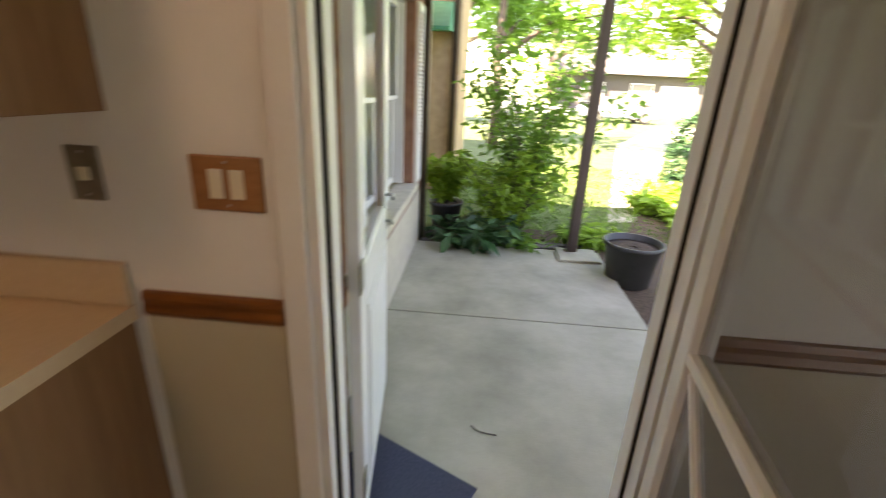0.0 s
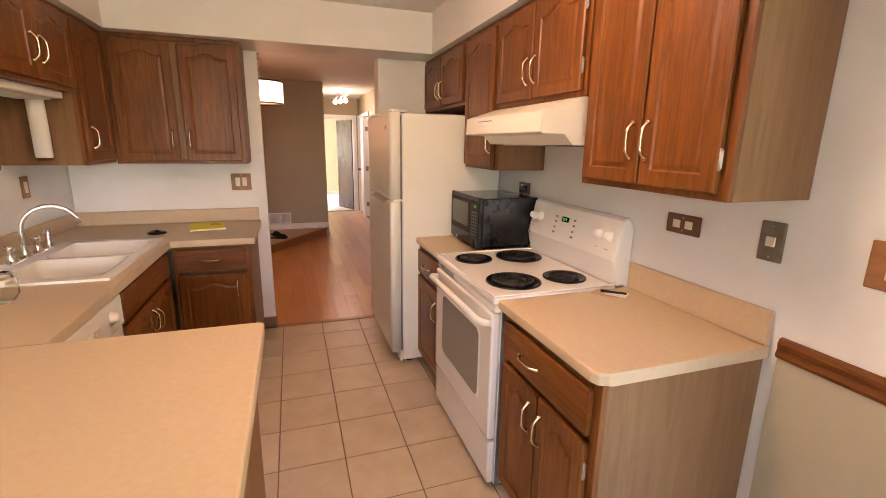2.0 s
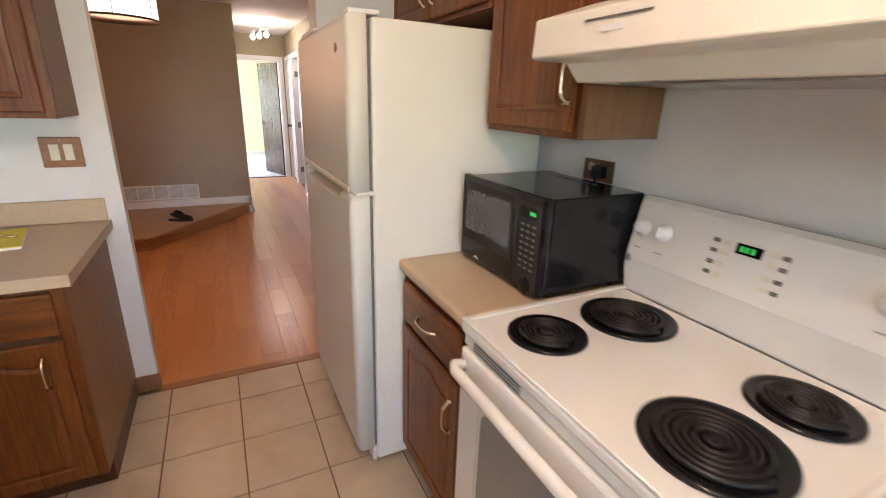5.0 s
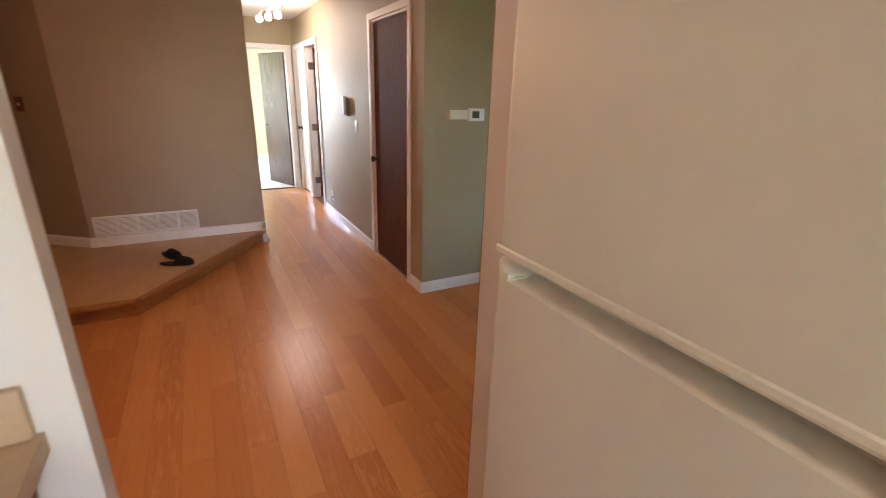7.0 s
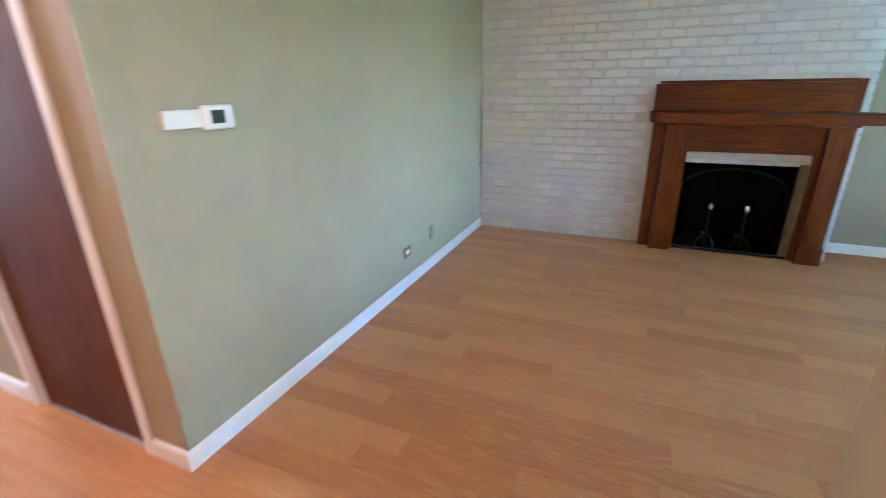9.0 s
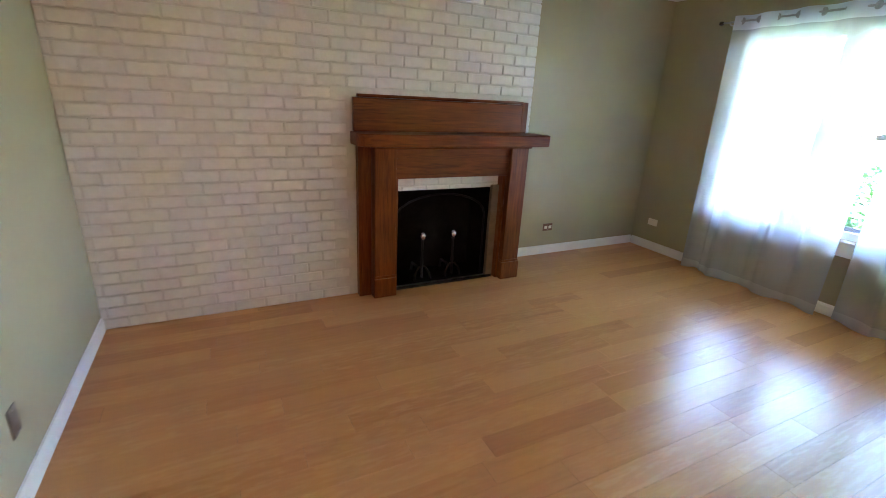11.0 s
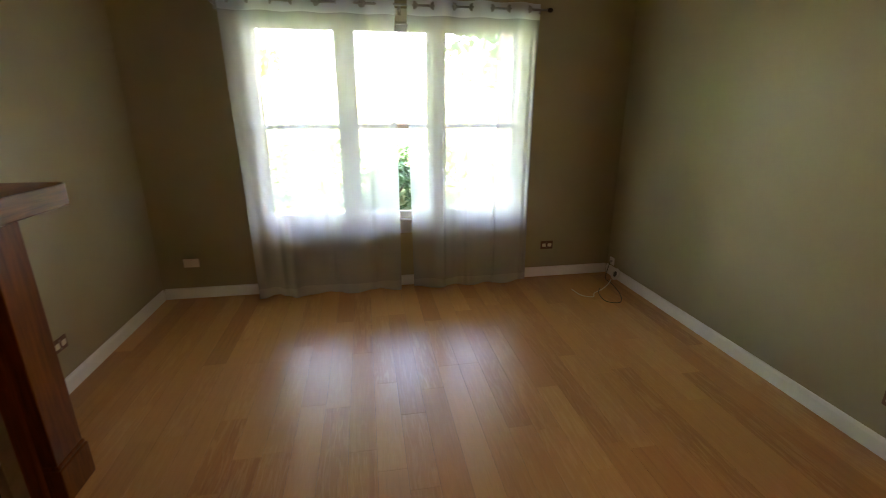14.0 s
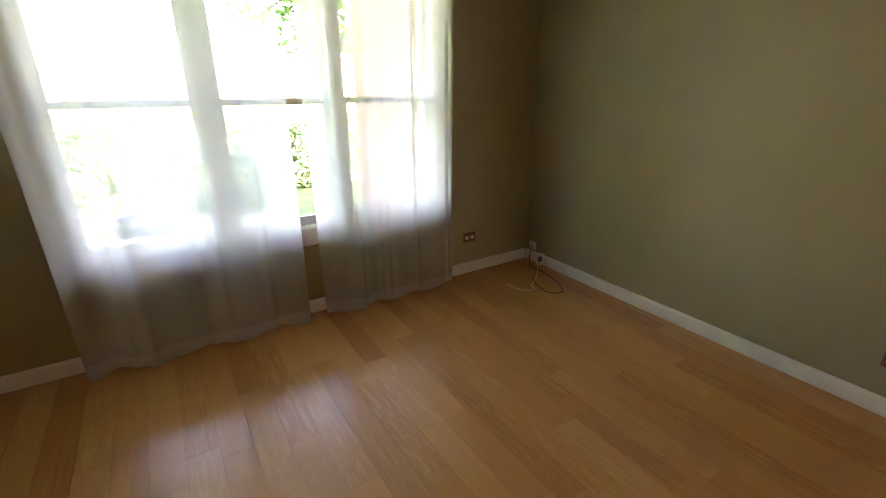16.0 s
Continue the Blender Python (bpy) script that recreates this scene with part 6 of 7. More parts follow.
# pendant
PX, PY, PZ = -4.2, -1.655, 1.88
c = thing("pendant_lamp", (PX, PY, PZ), "white drum pendant lamp on a chain", "lamp")
sh = lathe([(0.21, 1.885), (0.215, 1.885), (0.215, 2.10), (0.21, 2.10), (0.21, 1.885)], 40, Matrix.Translation((PX, PY, 0)))
part("shade", sh, SHADE_LIT, c, "lit white fabric shade")
part("diffuser", lathe([(0.0, 1.892), (0.205, 1.892), (0.205, 1.896), (0.0, 1.896)], 40, Matrix.Translation((PX, PY, 0))), SHADE_LIT, c)
part("rim", joined(lathe([(0.2155, 1.882), (0.219, 1.882), (0.219, 1.895), (0.2155, 1.895), (0.2155, 1.882)], 40, Matrix.Translation((PX, PY, 0))), lathe([(0.2155, 2.09), (0.219, 2.09), (0.219, 2.103), (0.2155, 2.103), (0.2155, 2.09)], 40, Matrix.Translation((PX, PY, 0)))), BRONZE, c, "thin dark metal rims")
for k in range(6):
    a = math.pi * k / 3
    part("rib", tube([(PX + 0.2175 * math.cos(a), PY + 0.2175 * math.sin(a), 1.89), (PX + 0.2175 * math.cos(a), PY + 0.2175 * math.sin(a), 2.095)], 0.0025, 6), BRONZE, c)
part("spider", joined(*[tube([(PX, PY, 2.11), (PX + 0.21 * math.cos(a), PY + 0.21 * math.sin(a), 2.098)], 0.003, 6) for a in (0.3, 2.4, 4.5)]), BRONZE, c)
for i in range(11):
    t_ = lathe([(0.008, -0.002), (0.011, 0), (0.008, 0.002), (0.0065, 0), (0.008, -0.002)], 12)
    part("chain_link", turned(t_, Matrix.Translation((PX, PY, 2.125 + 0.027 * i)) @ Matrix.Rotation(radians(90 * (i % 2)), 4, "Z") @ Matrix.Rotation(radians(90), 4, "X") @ Matrix.Diagonal((1, 1.7, 1, 1))), BRASS, c)
part("canopy", lathe([(0.06, H - 0.001), (0.06, H - 0.01), (0.03, H - 0.03), (0.006, H - 0.035), (0, H - 0.035)], 24, Matrix.Translation((PX, PY, 0))), BRASS, c)
# hall ceiling light
c = thing("ceiling_light", (-7.97, -0.45, 2.28), "chrome bar ceiling light with three round glass shades", "lamp")
part("canopy", lathe([(0.06, H - 0.001), (0.06, H - 0.015), (0.02, H - 0.03), (0, H - 0.03)], 24, Matrix.Translation((-7.97, -0.45, 0))), CHROME, c)
part("bar", joined(tube([(-7.97, -0.45, H - 0.03), (-7.97, -0.45, 2.35)], 0.008, 8), tube([(-7.72, -0.36, 2.35), (-8.22, -0.54, 2.35)], 0.011, 8)), CHROME, c)
for k in (-1, 0, 1):
    px, py = -7.97 + 0.2 * k, -0.45 + 0.072 * k
    s = part("socket", tube([(px, py, 2.35), (px + 0.02, py - 0.02, 2.30)], [0.018, 0.022], 12), CHROME, c)
    part("bulb", lathe([(0.0, -0.038), (0.022, -0.031), (0.036, -0.008), (0.034, 0.015), (0.019, 0.034), (0, 0.038)], 16, Matrix.Translation((px + 0.035, py - 0.03, 2.26))), BULB, s, "glowing round shade")

# ---------- outer door ----------
c = thing("door_frame_outer", ((DX0 + DX1) / 2, 0, 0), "white frame of the outer kitchen door", "door frame", kind="structure")
part("casing", joined(bx(DX0 - 0.07, DX0 - 0.004, -0.018, -0.0005, 0, DH + 0.066, 0.006, 2), bx(DX1 + 0.004, DX1 + 0.07, -0.018, -0.0005, 0, DH + 0.066, 0.006, 2), bx(DX0 - 0.004, DX1 + 0.004, -0.018, -0.0005, DH, DH + 0.066, 0.006, 2)), TRIM, c)
jb = bx(DX0 - 0.004, DX0 + 0.022, -0.004, 0.15, -0.02, DH)
bx(DX1 - 0.022, DX1 + 0.004, -0.004, 0.118, -0.02, DH, into=jb)
bx(DX0 + 0.022, DX1 - 0.022, -0.004, 0.15, DH - 0.022, DH, into=jb)
bx(DX0 + 0.022, DX0 + 0.034, 0.055, 0.11, 0, DH - 0.022, into=jb)
bx(DX1 - 0.034, DX1 - 0.022, 0.055, 0.11, 0, DH - 0.022, into=jb)
part("jamb", jb, TRIM, c)
part("weatherstrip", joined(bx(DX0 + 0.0222, DX0 + 0.030, 0.04, 0.054, 0, DH - 0.03), bx(DX1 - 0.030, DX1 - 0.0222, 0.05, 0.0545, 0, DH - 0.03)), BLACKMAT, c, "black weatherstrip")
part("sill", bx(DX0, DX1, -0.01, 0.17, -0.06, 0.010, 0.004, 2), ALU, c, "aluminium door sill")
# storm door, open outwards
SH = Matrix.Translation((DX0 + 0.05, 0.17, 0)) @ Matrix.Rotation(radians(96.5), 4, "Z")
def leaf(x0, x1, z0, z1, t0=-0.018, t1=0.018, bev=0.003):
    return bx(x0, x1, t0, t1, z0, z1, bev)
c = tagged(new("storm_door", mesh_of("storm_door", turned(joined(leaf(0, 0.10, 0.0, 2.02), leaf(0.73, 0.82, 0.0, 2.02), leaf(0.10, 0.73, 1.90, 2.02), leaf(0.10, 0.73, 0.0, 0.95)), SH), ALU)), "white aluminium storm door with a tall glass pane standing open", "door", kind="structure")
p = part("pane", turned(leaf(0.10, 0.73, 0.95, 1.90, -0.003, 0.003, 0), SH), GLASS, c)
p.visible_shadow = False
part("pane_bead", turned(joined(leaf(0.10, 0.112, 0.95, 1.90, -0.01, 0.01, 0), leaf(0.718, 0.73, 0.95, 1.90, -0.01, 0.01, 0), leaf(0.112, 0.718, 0.95, 0.962, -0.01, 0.01, 0), leaf(0.112, 0.718, 1.888, 1.90, -0.01, 0.01, 0)), SH), ALU, c)
part("kick_panel", turned(joined(leaf(0.13, 0.69, 0.10, 0.80, -0.022, -0.0185), leaf(0.17, 0.65, 0.14, 0.76, -0.024, -0.0221)), SH), ALU, c)
part("handle", turned(joined(tube([(0.775, -0.018, 1.0), (0.775, -0.05, 1.0), (0.70, -0.055, 1.0)], 0.008, 8), tube([(0.775, -0.018, 0.88), (0.775, -0.045, 0.88), (0.72, -0.05, 0.885)], 0.008, 8)), SH), STEEL, c, "grey lever handle")
for z in (0.2, 0.95, 1.75):
    part("hinge", turned(bx(-0.03, 0.03, -0.024, -0.0185, z - 0.045, z + 0.045, 0.002), SH), PLATE_GREY, c, "grey hinge plate")
# inner door with crossed glazing bars below, open inwards
ID = Matrix.Translation((DX1 + 0.003, -0.022, 0)) @ Matrix.Rotation(radians(-98.3), 4, "Z")
c = tagged(new("kitchen_door", mesh_of("kitchen_door", turned(joined(leaf(0, 0.065, 0.015, 2.03, -0.022, 0.022), leaf(0.775, 0.84, 0.015, 2.03, -0.022, 0.022), leaf(0.065, 0.775, 1.96, 2.03, -0.022, 0.022), leaf(0.065, 0.775, 0.925, 0.952, -0.022, 0.022), leaf(0.065, 0.775, 0.015, 0.16, -0.022, 0.022)), ID), TRIM)), "white glazed kitchen door with crossed bars standing open", "door", kind="structure")
for z0, z1 in ((0.952, 1.96), (0.16, 0.925)):
    p = part("pane", turned(leaf(0.065, 0.775, z0, z1, -0.003, 0.003, 0), ID), DIMGLASS, c)
    p.visible_shadow = False
def brace(x0, z0, x1, z1, t):
    d = Vector((x1 - x0, 0, z1 - z0))
    m = Matrix.Translation((x0, 0, z0)) @ Matrix.Rotation(-math.atan2(d.z, d.x), 4, "Y")
    return turned(bx(0.0, d.length, -t, t, -0.010, 0.010, 0.003), m)
part("glazing_bar", turned(brace(0.07, 0.17, 0.77, 0.905, 0.012), ID), TRIM, c)
part("glazing_bar", turned(brace(0.07, 0.905, 0.77, 0.17, 0.0115), ID), TRIM, c)
knob(c, ID @ Matrix.Translation((0.81, -0.022, 0.95)) @ Matrix.Rotation(radians(90), 4, "X"))

# ---------- outdoors ----------
GZ = -0.20
b = bmesh.new()
v = [b.verts.new(p) for p in ((-600, -600, GZ), (600, -600, GZ), (600, 600, GZ), (-600, 600, GZ))]
b.faces.new(v)
struct("ground", b, GRASS, "mown green lawn reaching into the distance", "ground")
c = thing("patio", (1.2, 1.9, -0.2), "grey concrete patio of two slabs", "patio", kind="structure")
part("slab", bx(0.218, 2.12, 0.275, 1.925, -0.30, -0.10, 0.006, 2), CONCRETE, c)
part("slab", bx(0.218, 2.10, 1.94, 3.50, -0.30, -0.102, 0.006, 2), CONCRETE, c)
struct("mulch_bed", joined(prism([(0.22, 3.52), (2.1, 3.52), (2.15, 3.2), (2.14, 1.2), (2.5, 1.0), (2.9, 2.2), (3.0, 3.6), (4.2, 6.5), (3.7, 6.6), (2.6, 4.3), (0.3, 4.5)], GZ - 0.05, GZ + 0.03, "z")), MULCH, "dark bark mulch bed round the patio", "ground")
struct("path", prism([(2.6, 5.0), (3.2, 5.2), (7.5, 16.0), (14, 26.0), (11, 26.0), (5.5, 15.0)], GZ - 0.05, GZ + 0.012, "z"), CONCRETE, "pale garden path across the lawn", "path")
for k, (p, q) in enumerate((((0.25, 3.62), (1.72, 3.60)), ((1.2, 3.72), (2.1, 3.66)), ((0.25, 3.80), (0.9, 3.76)))):
    d = Vector((q[0] - p[0], q[1] - p[1], 0))
    solo("garden_timber", turned(bx(0, d.length, -0.045, 0.045, GZ + 0.02, GZ + 0.10, 0.012, 2), Matrix.Translation((p[0], p[1], 0)) @ Matrix.Rotation(math.atan2(d.y, d.x), 4, "Z")), TIMBER, "weathered timber edging along the patio", "timber", "bed edging")
c = thing("porch_post", (1.82, 3.44, -0.1), "brown painted wooden porch post on a concrete pad", "post")
part("shaft", bx(1.775, 1.865, 3.395, 3.485, -0.075, 2.598, 0.004, 2), POSTPAINT, c)
part("pad", bx(1.66, 2.06, 3.16, 3.52, -0.101, -0.076, 0.006, 2), CONCRETE, c, "square concrete pad")

struct("porch_roof", joined(bx(0.56, 2.35, 0.31, 3.75, 2.78, 2.92), bx(0.26, 0.56, 0.31, 3.75, 2.78, 2.90)), ROOF, "low porch roof over the patio", "roof")
struct("porch_ceiling", bx(0.26, 2.30, 0.31, 3.70, 2.752, 2.778), TRIM, "white painted porch ceiling", "ceiling")
struct("porch_beam", joined(bx(0.26, 2.2, 3.37, 3.51, 2.60, 2.75, 0.004), bx(2.06, 2.2, 0.31, 3.37, 2.60, 2.75, 0.004)), POSTPAINT, "brown painted porch beam", "beam")


def pot(px, py, z, r, hgt, label, name="planter"):
    c = thing(name, (px, py, z), label, "planter")
    m = Matrix.Translation((px, py, z))
    part("tub", lathe([(r * 0.72, 0), (r * 0.76, 0.01), (r * 0.96, hgt * 0.9), (r * 1.03, hgt * 0.91), (r * 1.04, hgt), (r * 0.96, hgt), (r * 0.94, hgt * 0.86), (r * 0.3, hgt * 0.84)], 36, m), POT, c)
    part("soil", lathe([(0.0, hgt * 0.86), (r * 0.5, hgt * 0.875), (r * 0.93, hgt * 0.865)], 24, m), MULCH, c, "dark soil")
    return c


pot(2.235, 2.93, -0.17, 0.25, 0.40, "large empty black plastic tub of soil beside the patio")
pot(0.46, 4.25, -0.18, 0.20, 0.34, "black nursery pot holding a yellow-green shrub")
solo("door_mat", turned(bx(0, 0.555, -0.40, 0.0, -0.0995, -0.088, 0.004), Matrix.Translation((0.405, 0.715, 0)) @ Matrix.Rotation(radians(-28), 4, "Z")), MATBLUE, "slate-blue rough door mat on the patio", "mat")
# unseen slab, added to keep the lawn's green bounce out of the entry
struct("bounce_slab", bx(-9.0, -2.0, -14.0, -4.0, GZ - 0.1, GZ + 0.015), CONCRETE, "unseen concrete slab added to cut green bounce from the lawn", "path")
solo("fallen_twig", loosely([(0.86, 0.82, -0.098), (0.90, 0.78, -0.094), (0.98, 0.77, -0.097)], 0.003), BARK, "thin dry twig on the patio", "twig")


def leaves(spots, size, seed, droop=0.3, long=1.7):
    """Many small bent leaves at the given spots."""
    rnd = np.random.RandomState(seed)
    n = len(spots)
    s = size * rnd.uniform(0.6, 1.3, n)
    yaw = rnd.uniform(0, 2 * np.pi, n)
    tip = rnd.uniform(-droop - 0.5, 0.5, n)
    way = np.stack([np.cos(yaw) * np.cos(tip), np.sin(yaw) * np.cos(tip), np.sin(tip)], 1)
    roll = rnd.uniform(-0.7, 0.7, n)
    side = np.stack([-np.sin(yaw), np.cos(yaw), np.zeros(n)], 1)
    up = np.cross(way, side)
    side = side * np.cos(roll)[:, None] + up * np.sin(roll)[:, None]
    up = np.cross(way, side)
    spots = np.asarray(spots)
    a = spots
    m1 = spots + way * (s * 0.5 * long)[:, None] + side * (s * 0.5)[:, None] + up * (s * 0.12)[:, None]
    m2 = spots + way * (s * 0.5 * long)[:, None] - side * (s * 0.5)[:, None] + up * (s * 0.12)[:, None]
    e = spots + way * (s * long)[:, None] - np.array([0, 0, 1]) * (s * 0.2)[:, None]
    verts = np.stack([a, m1, e, m2], 1).reshape(-1, 3)
    faces = [(4 * i, 4 * i + 1, 4 * i + 2, 4 * i + 3) for i in range(n)]
    return verts, faces


def leaf_mesh(name, spots, size, seed, material, droop=0.3, long=1.7):
    vv, ff = leaves(spots, size, seed, droop, long)
    me = bpy.data.meshes.new(name)
    me.from_pydata(vv.tolist(), [], ff)
    me.materials.append(material)
    return me


def crown_spots(rnd, lobes, n):
    out = []
    for _ in range(n):
        cx, cy, cz, r = lobes[rnd.randint(len(lobes))]
        d = rnd.normal(size=3)
        d /= np.linalg.norm(d)
        k = r * rnd.uniform(0.35, 1.0) ** 0.5
        out.append((cx + d[0] * k, cy + d[1] * k, cz + d[2] * k * 0.8))
    return out


def sub_part(name, me, parent, label=""):
    ob = new(name, me)
    ob.parent = parent
    ob.matrix_parent_inverse = parent.matrix_basis.inverted()
    return tagged(ob, label) if label else ob


def tree(px, py, hgt, spread, n, size, material, seed, label, limbs=7, low=0.45, name="tree"):
    rnd = np.random.RandomState(seed)
    c = thing(name, (px, py, GZ), label, "tree")
    r0 = hgt * 0.022
    pts = [(px + 0.06 * hgt * 0.1 * math.sin(2 * k), py + 0.05 * hgt * 0.1 * math.cos(3 * k), GZ + hgt * 0.85 * k / 6) for k in range(7)]
    wood = tube(pts, [r0 * (1 - 0.12 * k) for k in range(7)], 9)
    lobes = []
    for k in range(limbs):
        a = 2 * math.pi * (k + rnd.uniform(-0.3, 0.3)) / limbs
        z0 = GZ + hgt * (low + (0.8 - low) * k / limbs)
        reach = spread * rnd.uniform(0.6, 1.0)
        p0, p2 = Vector((px, py, z0)), Vector((px + reach * math.cos(a), py + reach * math.sin(a), z0 + hgt * rnd.uniform(0.02, 0.2)))
        p1 = (p0 + p2) / 2 + Vector((0, 0, hgt * 0.05))
        join(wood, tube([p0, p1, p2], [r0 * 0.5, r0 * 0.33, r0 * 0.1], 7))
        for q, rr in ((p2, 0.36), (p1.lerp(p2, 0.5), 0.30), (p1, 0.22)):
            lobes.append((q.x + rnd.uniform(-0.3, 0.3), q.y + rnd.uniform(-0.3, 0.3), q.z + rnd.uniform(-0.2, 0.3), spread * rr))
    lobes.append((px, py, GZ + hgt * 0.9, spread * 0.4))
    part("trunk", wood, BARK, c, "grey-brown trunk with limbs")
    sub_part("crown", leaf_mesh("crown", crown_spots(rnd, lobes, n), size, seed + 1, material), c, "loose crown of small leaves")
    return c


def shrub(px, py, z, hgt, spread, stems, n, size, material, seed, label, name="shrub", lo=0.2, droop=0.3, long=1.7):
    """Thin stems fanning from the base, leaves along them."""
    rnd = np.random.RandomState(seed)
    c = thing(name, (px, py, z), label, "shrub")
    wood, spots = None, []
    for k in range(stems):
        a = 2 * math.pi * k / stems + rnd.uniform(-0.4, 0.4)
        reach, top = spread * rnd.uniform(0.3, 1.0), hgt * rnd.uniform(0.6, 1.0)
        pts = []
        for i in range(7):
            f = i / 6
            pts.append((px + reach * math.cos(a) * f ** 1.3, py + reach * math.sin(a) * f ** 1.3, z + top * f - 0.12 * top * f ** 4))
        w = tube(pts, [0.012 * (1 - 0.12 * i) for i in range(7)], 5)
        wood = w if wood is None else join(wood, w)
        for _ in range(n // stems):
            f = rnd.uniform(lo, 1.0)
            i = min(5, int(f * 6))
            g = f * 6 - i
            p = np.array(pts[i]) * (1 - g) + np.array(pts[i + 1]) * g
            spots.append(p + rnd.normal(size=3) * 0.11 * spread * np.array([1, 1, 0.8]))
    part("woody_base", wood, BARK, c, "thin brown stems")
    sub_part("foliage", leaf_mesh("foliage", spots, size, seed + 5, material, droop, long), c)
    return c


shrub(1.40, 4.45, GZ, 2.6, 1.15, 16, 2000, 0.07, LEAF, 11, "tall loose leafy shrub with bright green leaves")
shrub(1.15, 4.10, GZ, 1.35, 0.75, 12, 1100, 0.06, LEAF_Y, 12, "airy yellow-green shrub behind the patio")
shrub(0.46, 4.25, 0.13, 0.75, 0.36, 9, 900, 0.07, LEAF_Y, 13, "bushy yellow-green potted shrub")
shrub(0.82, 3.58, GZ + 0.02, 0.36, 0.42, 16, 520, 0.085, LEAF_D, 14, "low clump of dark green strap leaves at the patio's edge", "hosta", 0.3, 0.6, 2.6)
shrub(1.30, 3.62, GZ + 0.02, 0.22, 0.3, 8, 180, 0.06, LEAF, 15, "low ground cover at the patio's edge", "ground_cover", 0.3, 0.6, 2.2)
shrub(2.05, 3.85, GZ + 0.02, 0.30, 0.35, 10, 300, 0.07, LEAF_Y, 16, "low clump of pale green leaves behind the post", "hosta", 0.3, 0.6, 2.4)
for k, (px, py) in enumerate(((3.35, 5.6), (3.7, 5.1), (3.9, 6.3), (3.55, 4.5), (4.3, 5.7))):
    shrub(px, py, GZ + 0.02, 0.34, 0.42, 12, 300, 0.09, LEAF_Y, 20 + k, "low clump of pale variegated leaves in the bed", "hosta", 0.3, 0.6, 2.2)


def hedge(px, py, r, hgt, n, seed, label, material=LEAF):
    rnd = np.random.RandomState(seed)
    c = thing("hedge", (px, py, GZ), label, "hedge")
    spots = []
    for _ in range(n):
        a, f = rnd.uniform(0, 2 * math.pi), rnd.uniform(0, 1)
        z = hgt * f
        rr = r * (0.9 + 0.16 * math.sin(3 * a + seed) + 0.06 * rnd.normal()) * (1 - max(0, f - 0.6) ** 2 * 3.0)
        if rnd.rand() < 0.35:
            rr *= rnd.uniform(0.3, 1.0)
            z = hgt * (0.96 - 0.12 * (rr / r) ** 2) + 0.03 * rnd.normal()
        spots.append((px + rr * math.cos(a), py + rr * math.sin(a), GZ + z))
    wood = None
    for k in range(9):
        a = 2 * math.pi * k / 9
        w = tube([(px, py, GZ), (px + r * 0.4 * math.cos(a), py + r * 0.4 * math.sin(a), GZ + hgt * 0.5), (px + r * 0.7 * math.cos(a), py + r * 0.7 * math.sin(a), GZ + hgt * 0.85)], [0.03, 0.02, 0.008], 5)
        wood = w if wood is None else join(wood, w)
    part("woody_base", wood, BARK, c)
    sub_part("foliage", leaf_mesh("foliage", spots, 0.07, seed, material), c)


hedge(5.6, 8.0, 1.0, 1.45, 5200, 31, "rounded clipped green hedge beside the path", LEAF_D)
hedge(5.2, 3.2, 0.9, 1.1, 2600, 32, "rounded green bush seen through the window", LEAF_D)
hedge(5.6, 0.9, 1.0, 1.0, 2600, 33, "rounded green bush seen through the window", LEAF_D)
hedge(6.2, -1.6, 1.1, 1.2, 2600, 34, "rounded green bush beyond the patio", LEAF_D)
hedge(4.2, 1.9, 0.6, 0.7, 1500, 35, "low green bush across the patio", LEAF_D)
tree(6.9, 11.8, 6.8, 3.3, 7000, 0.13, LEAF_Y, 41, "broad maple with yellow-green leaves over the lawn", 10, 0.17)
tree(1.2, 13.0, 8.0, 2.8, 4200, 0.15, LEAF, 42, "leafy green tree behind the shrubs", 8, 0.3)
tree(-0.6, 19.0, 10.0, 3.6, 3600, 0.2, LEAF, 43, "tall green tree in the distance", 8, 0.3)
tree(13.0, 6.0, 8.0, 3.5, 3600, 0.2, LEAF, 44, "green tree beyond the lawn", 8, 0.3)
tree(12.0, -3.5, 8.5, 3.5, 3600, 0.2, LEAF_D, 45, "green tree beyond the lawn", 8, 0.3)
tree(16.0, 17.0, 10.0, 4.2, 3600, 0.24, LEAF, 46, "green tree beyond the path", 8, 0.3)
tree(5.0, 30.0, 11.0, 4.5, 3600, 0.26, LEAF, 47, "far green tree across the lawn", 8, 0.3)
tree(26.0, 30.0, 12.0, 5.0, 3600, 0.28, LEAF, 48, "far green tree across the lawn", 8, 0.3)
# neighbouring wing of the building and a house across the green
c = thing("building_wing", (-2.0, 8.0, GZ), "buff brick wing of the same building", "building")
part("wall", bx(-6.0, 0.42, 6.4, 10.0, GZ, 5.2), BRICKY, c, "buff brick wall")
part("downspout", bx(0.30, 0.39, 6.31, 6.39, GZ, 5.0, 0.01), BRONZE, c, "dark downspout")
part("awning", prism([(6.39, 2.6), (5.7, 2.2), (5.7, 2.15), (6.39, 2.2)], -0.9, 0.3, "x"), mat("green_canvas", (0.03, 0.22, 0.12), (0.05, 0.28, 0.16), 10, 0.8), c, "green canvas awning")
part("roof", bx(-6.2, 0.7, 6.2, 10.2, 5.2, 5.5), ROOF, c)
c = thing("house", (14.0, 38.0, GZ), "low grey-brown house across the green", "house")
part("wall", bx(7.0, 24.0, 36.0, 44.0, GZ, 3.0), TIMBER, c, "grey-brown wall")
part("roof", prism([(35.2, 2.9), (40.0, 5.6), (44.8, 2.9), (44.8, 2.75), (35.2, 2.75)], 6.4, 24.6, "x"), ROOF, c, "grey shingled roof")
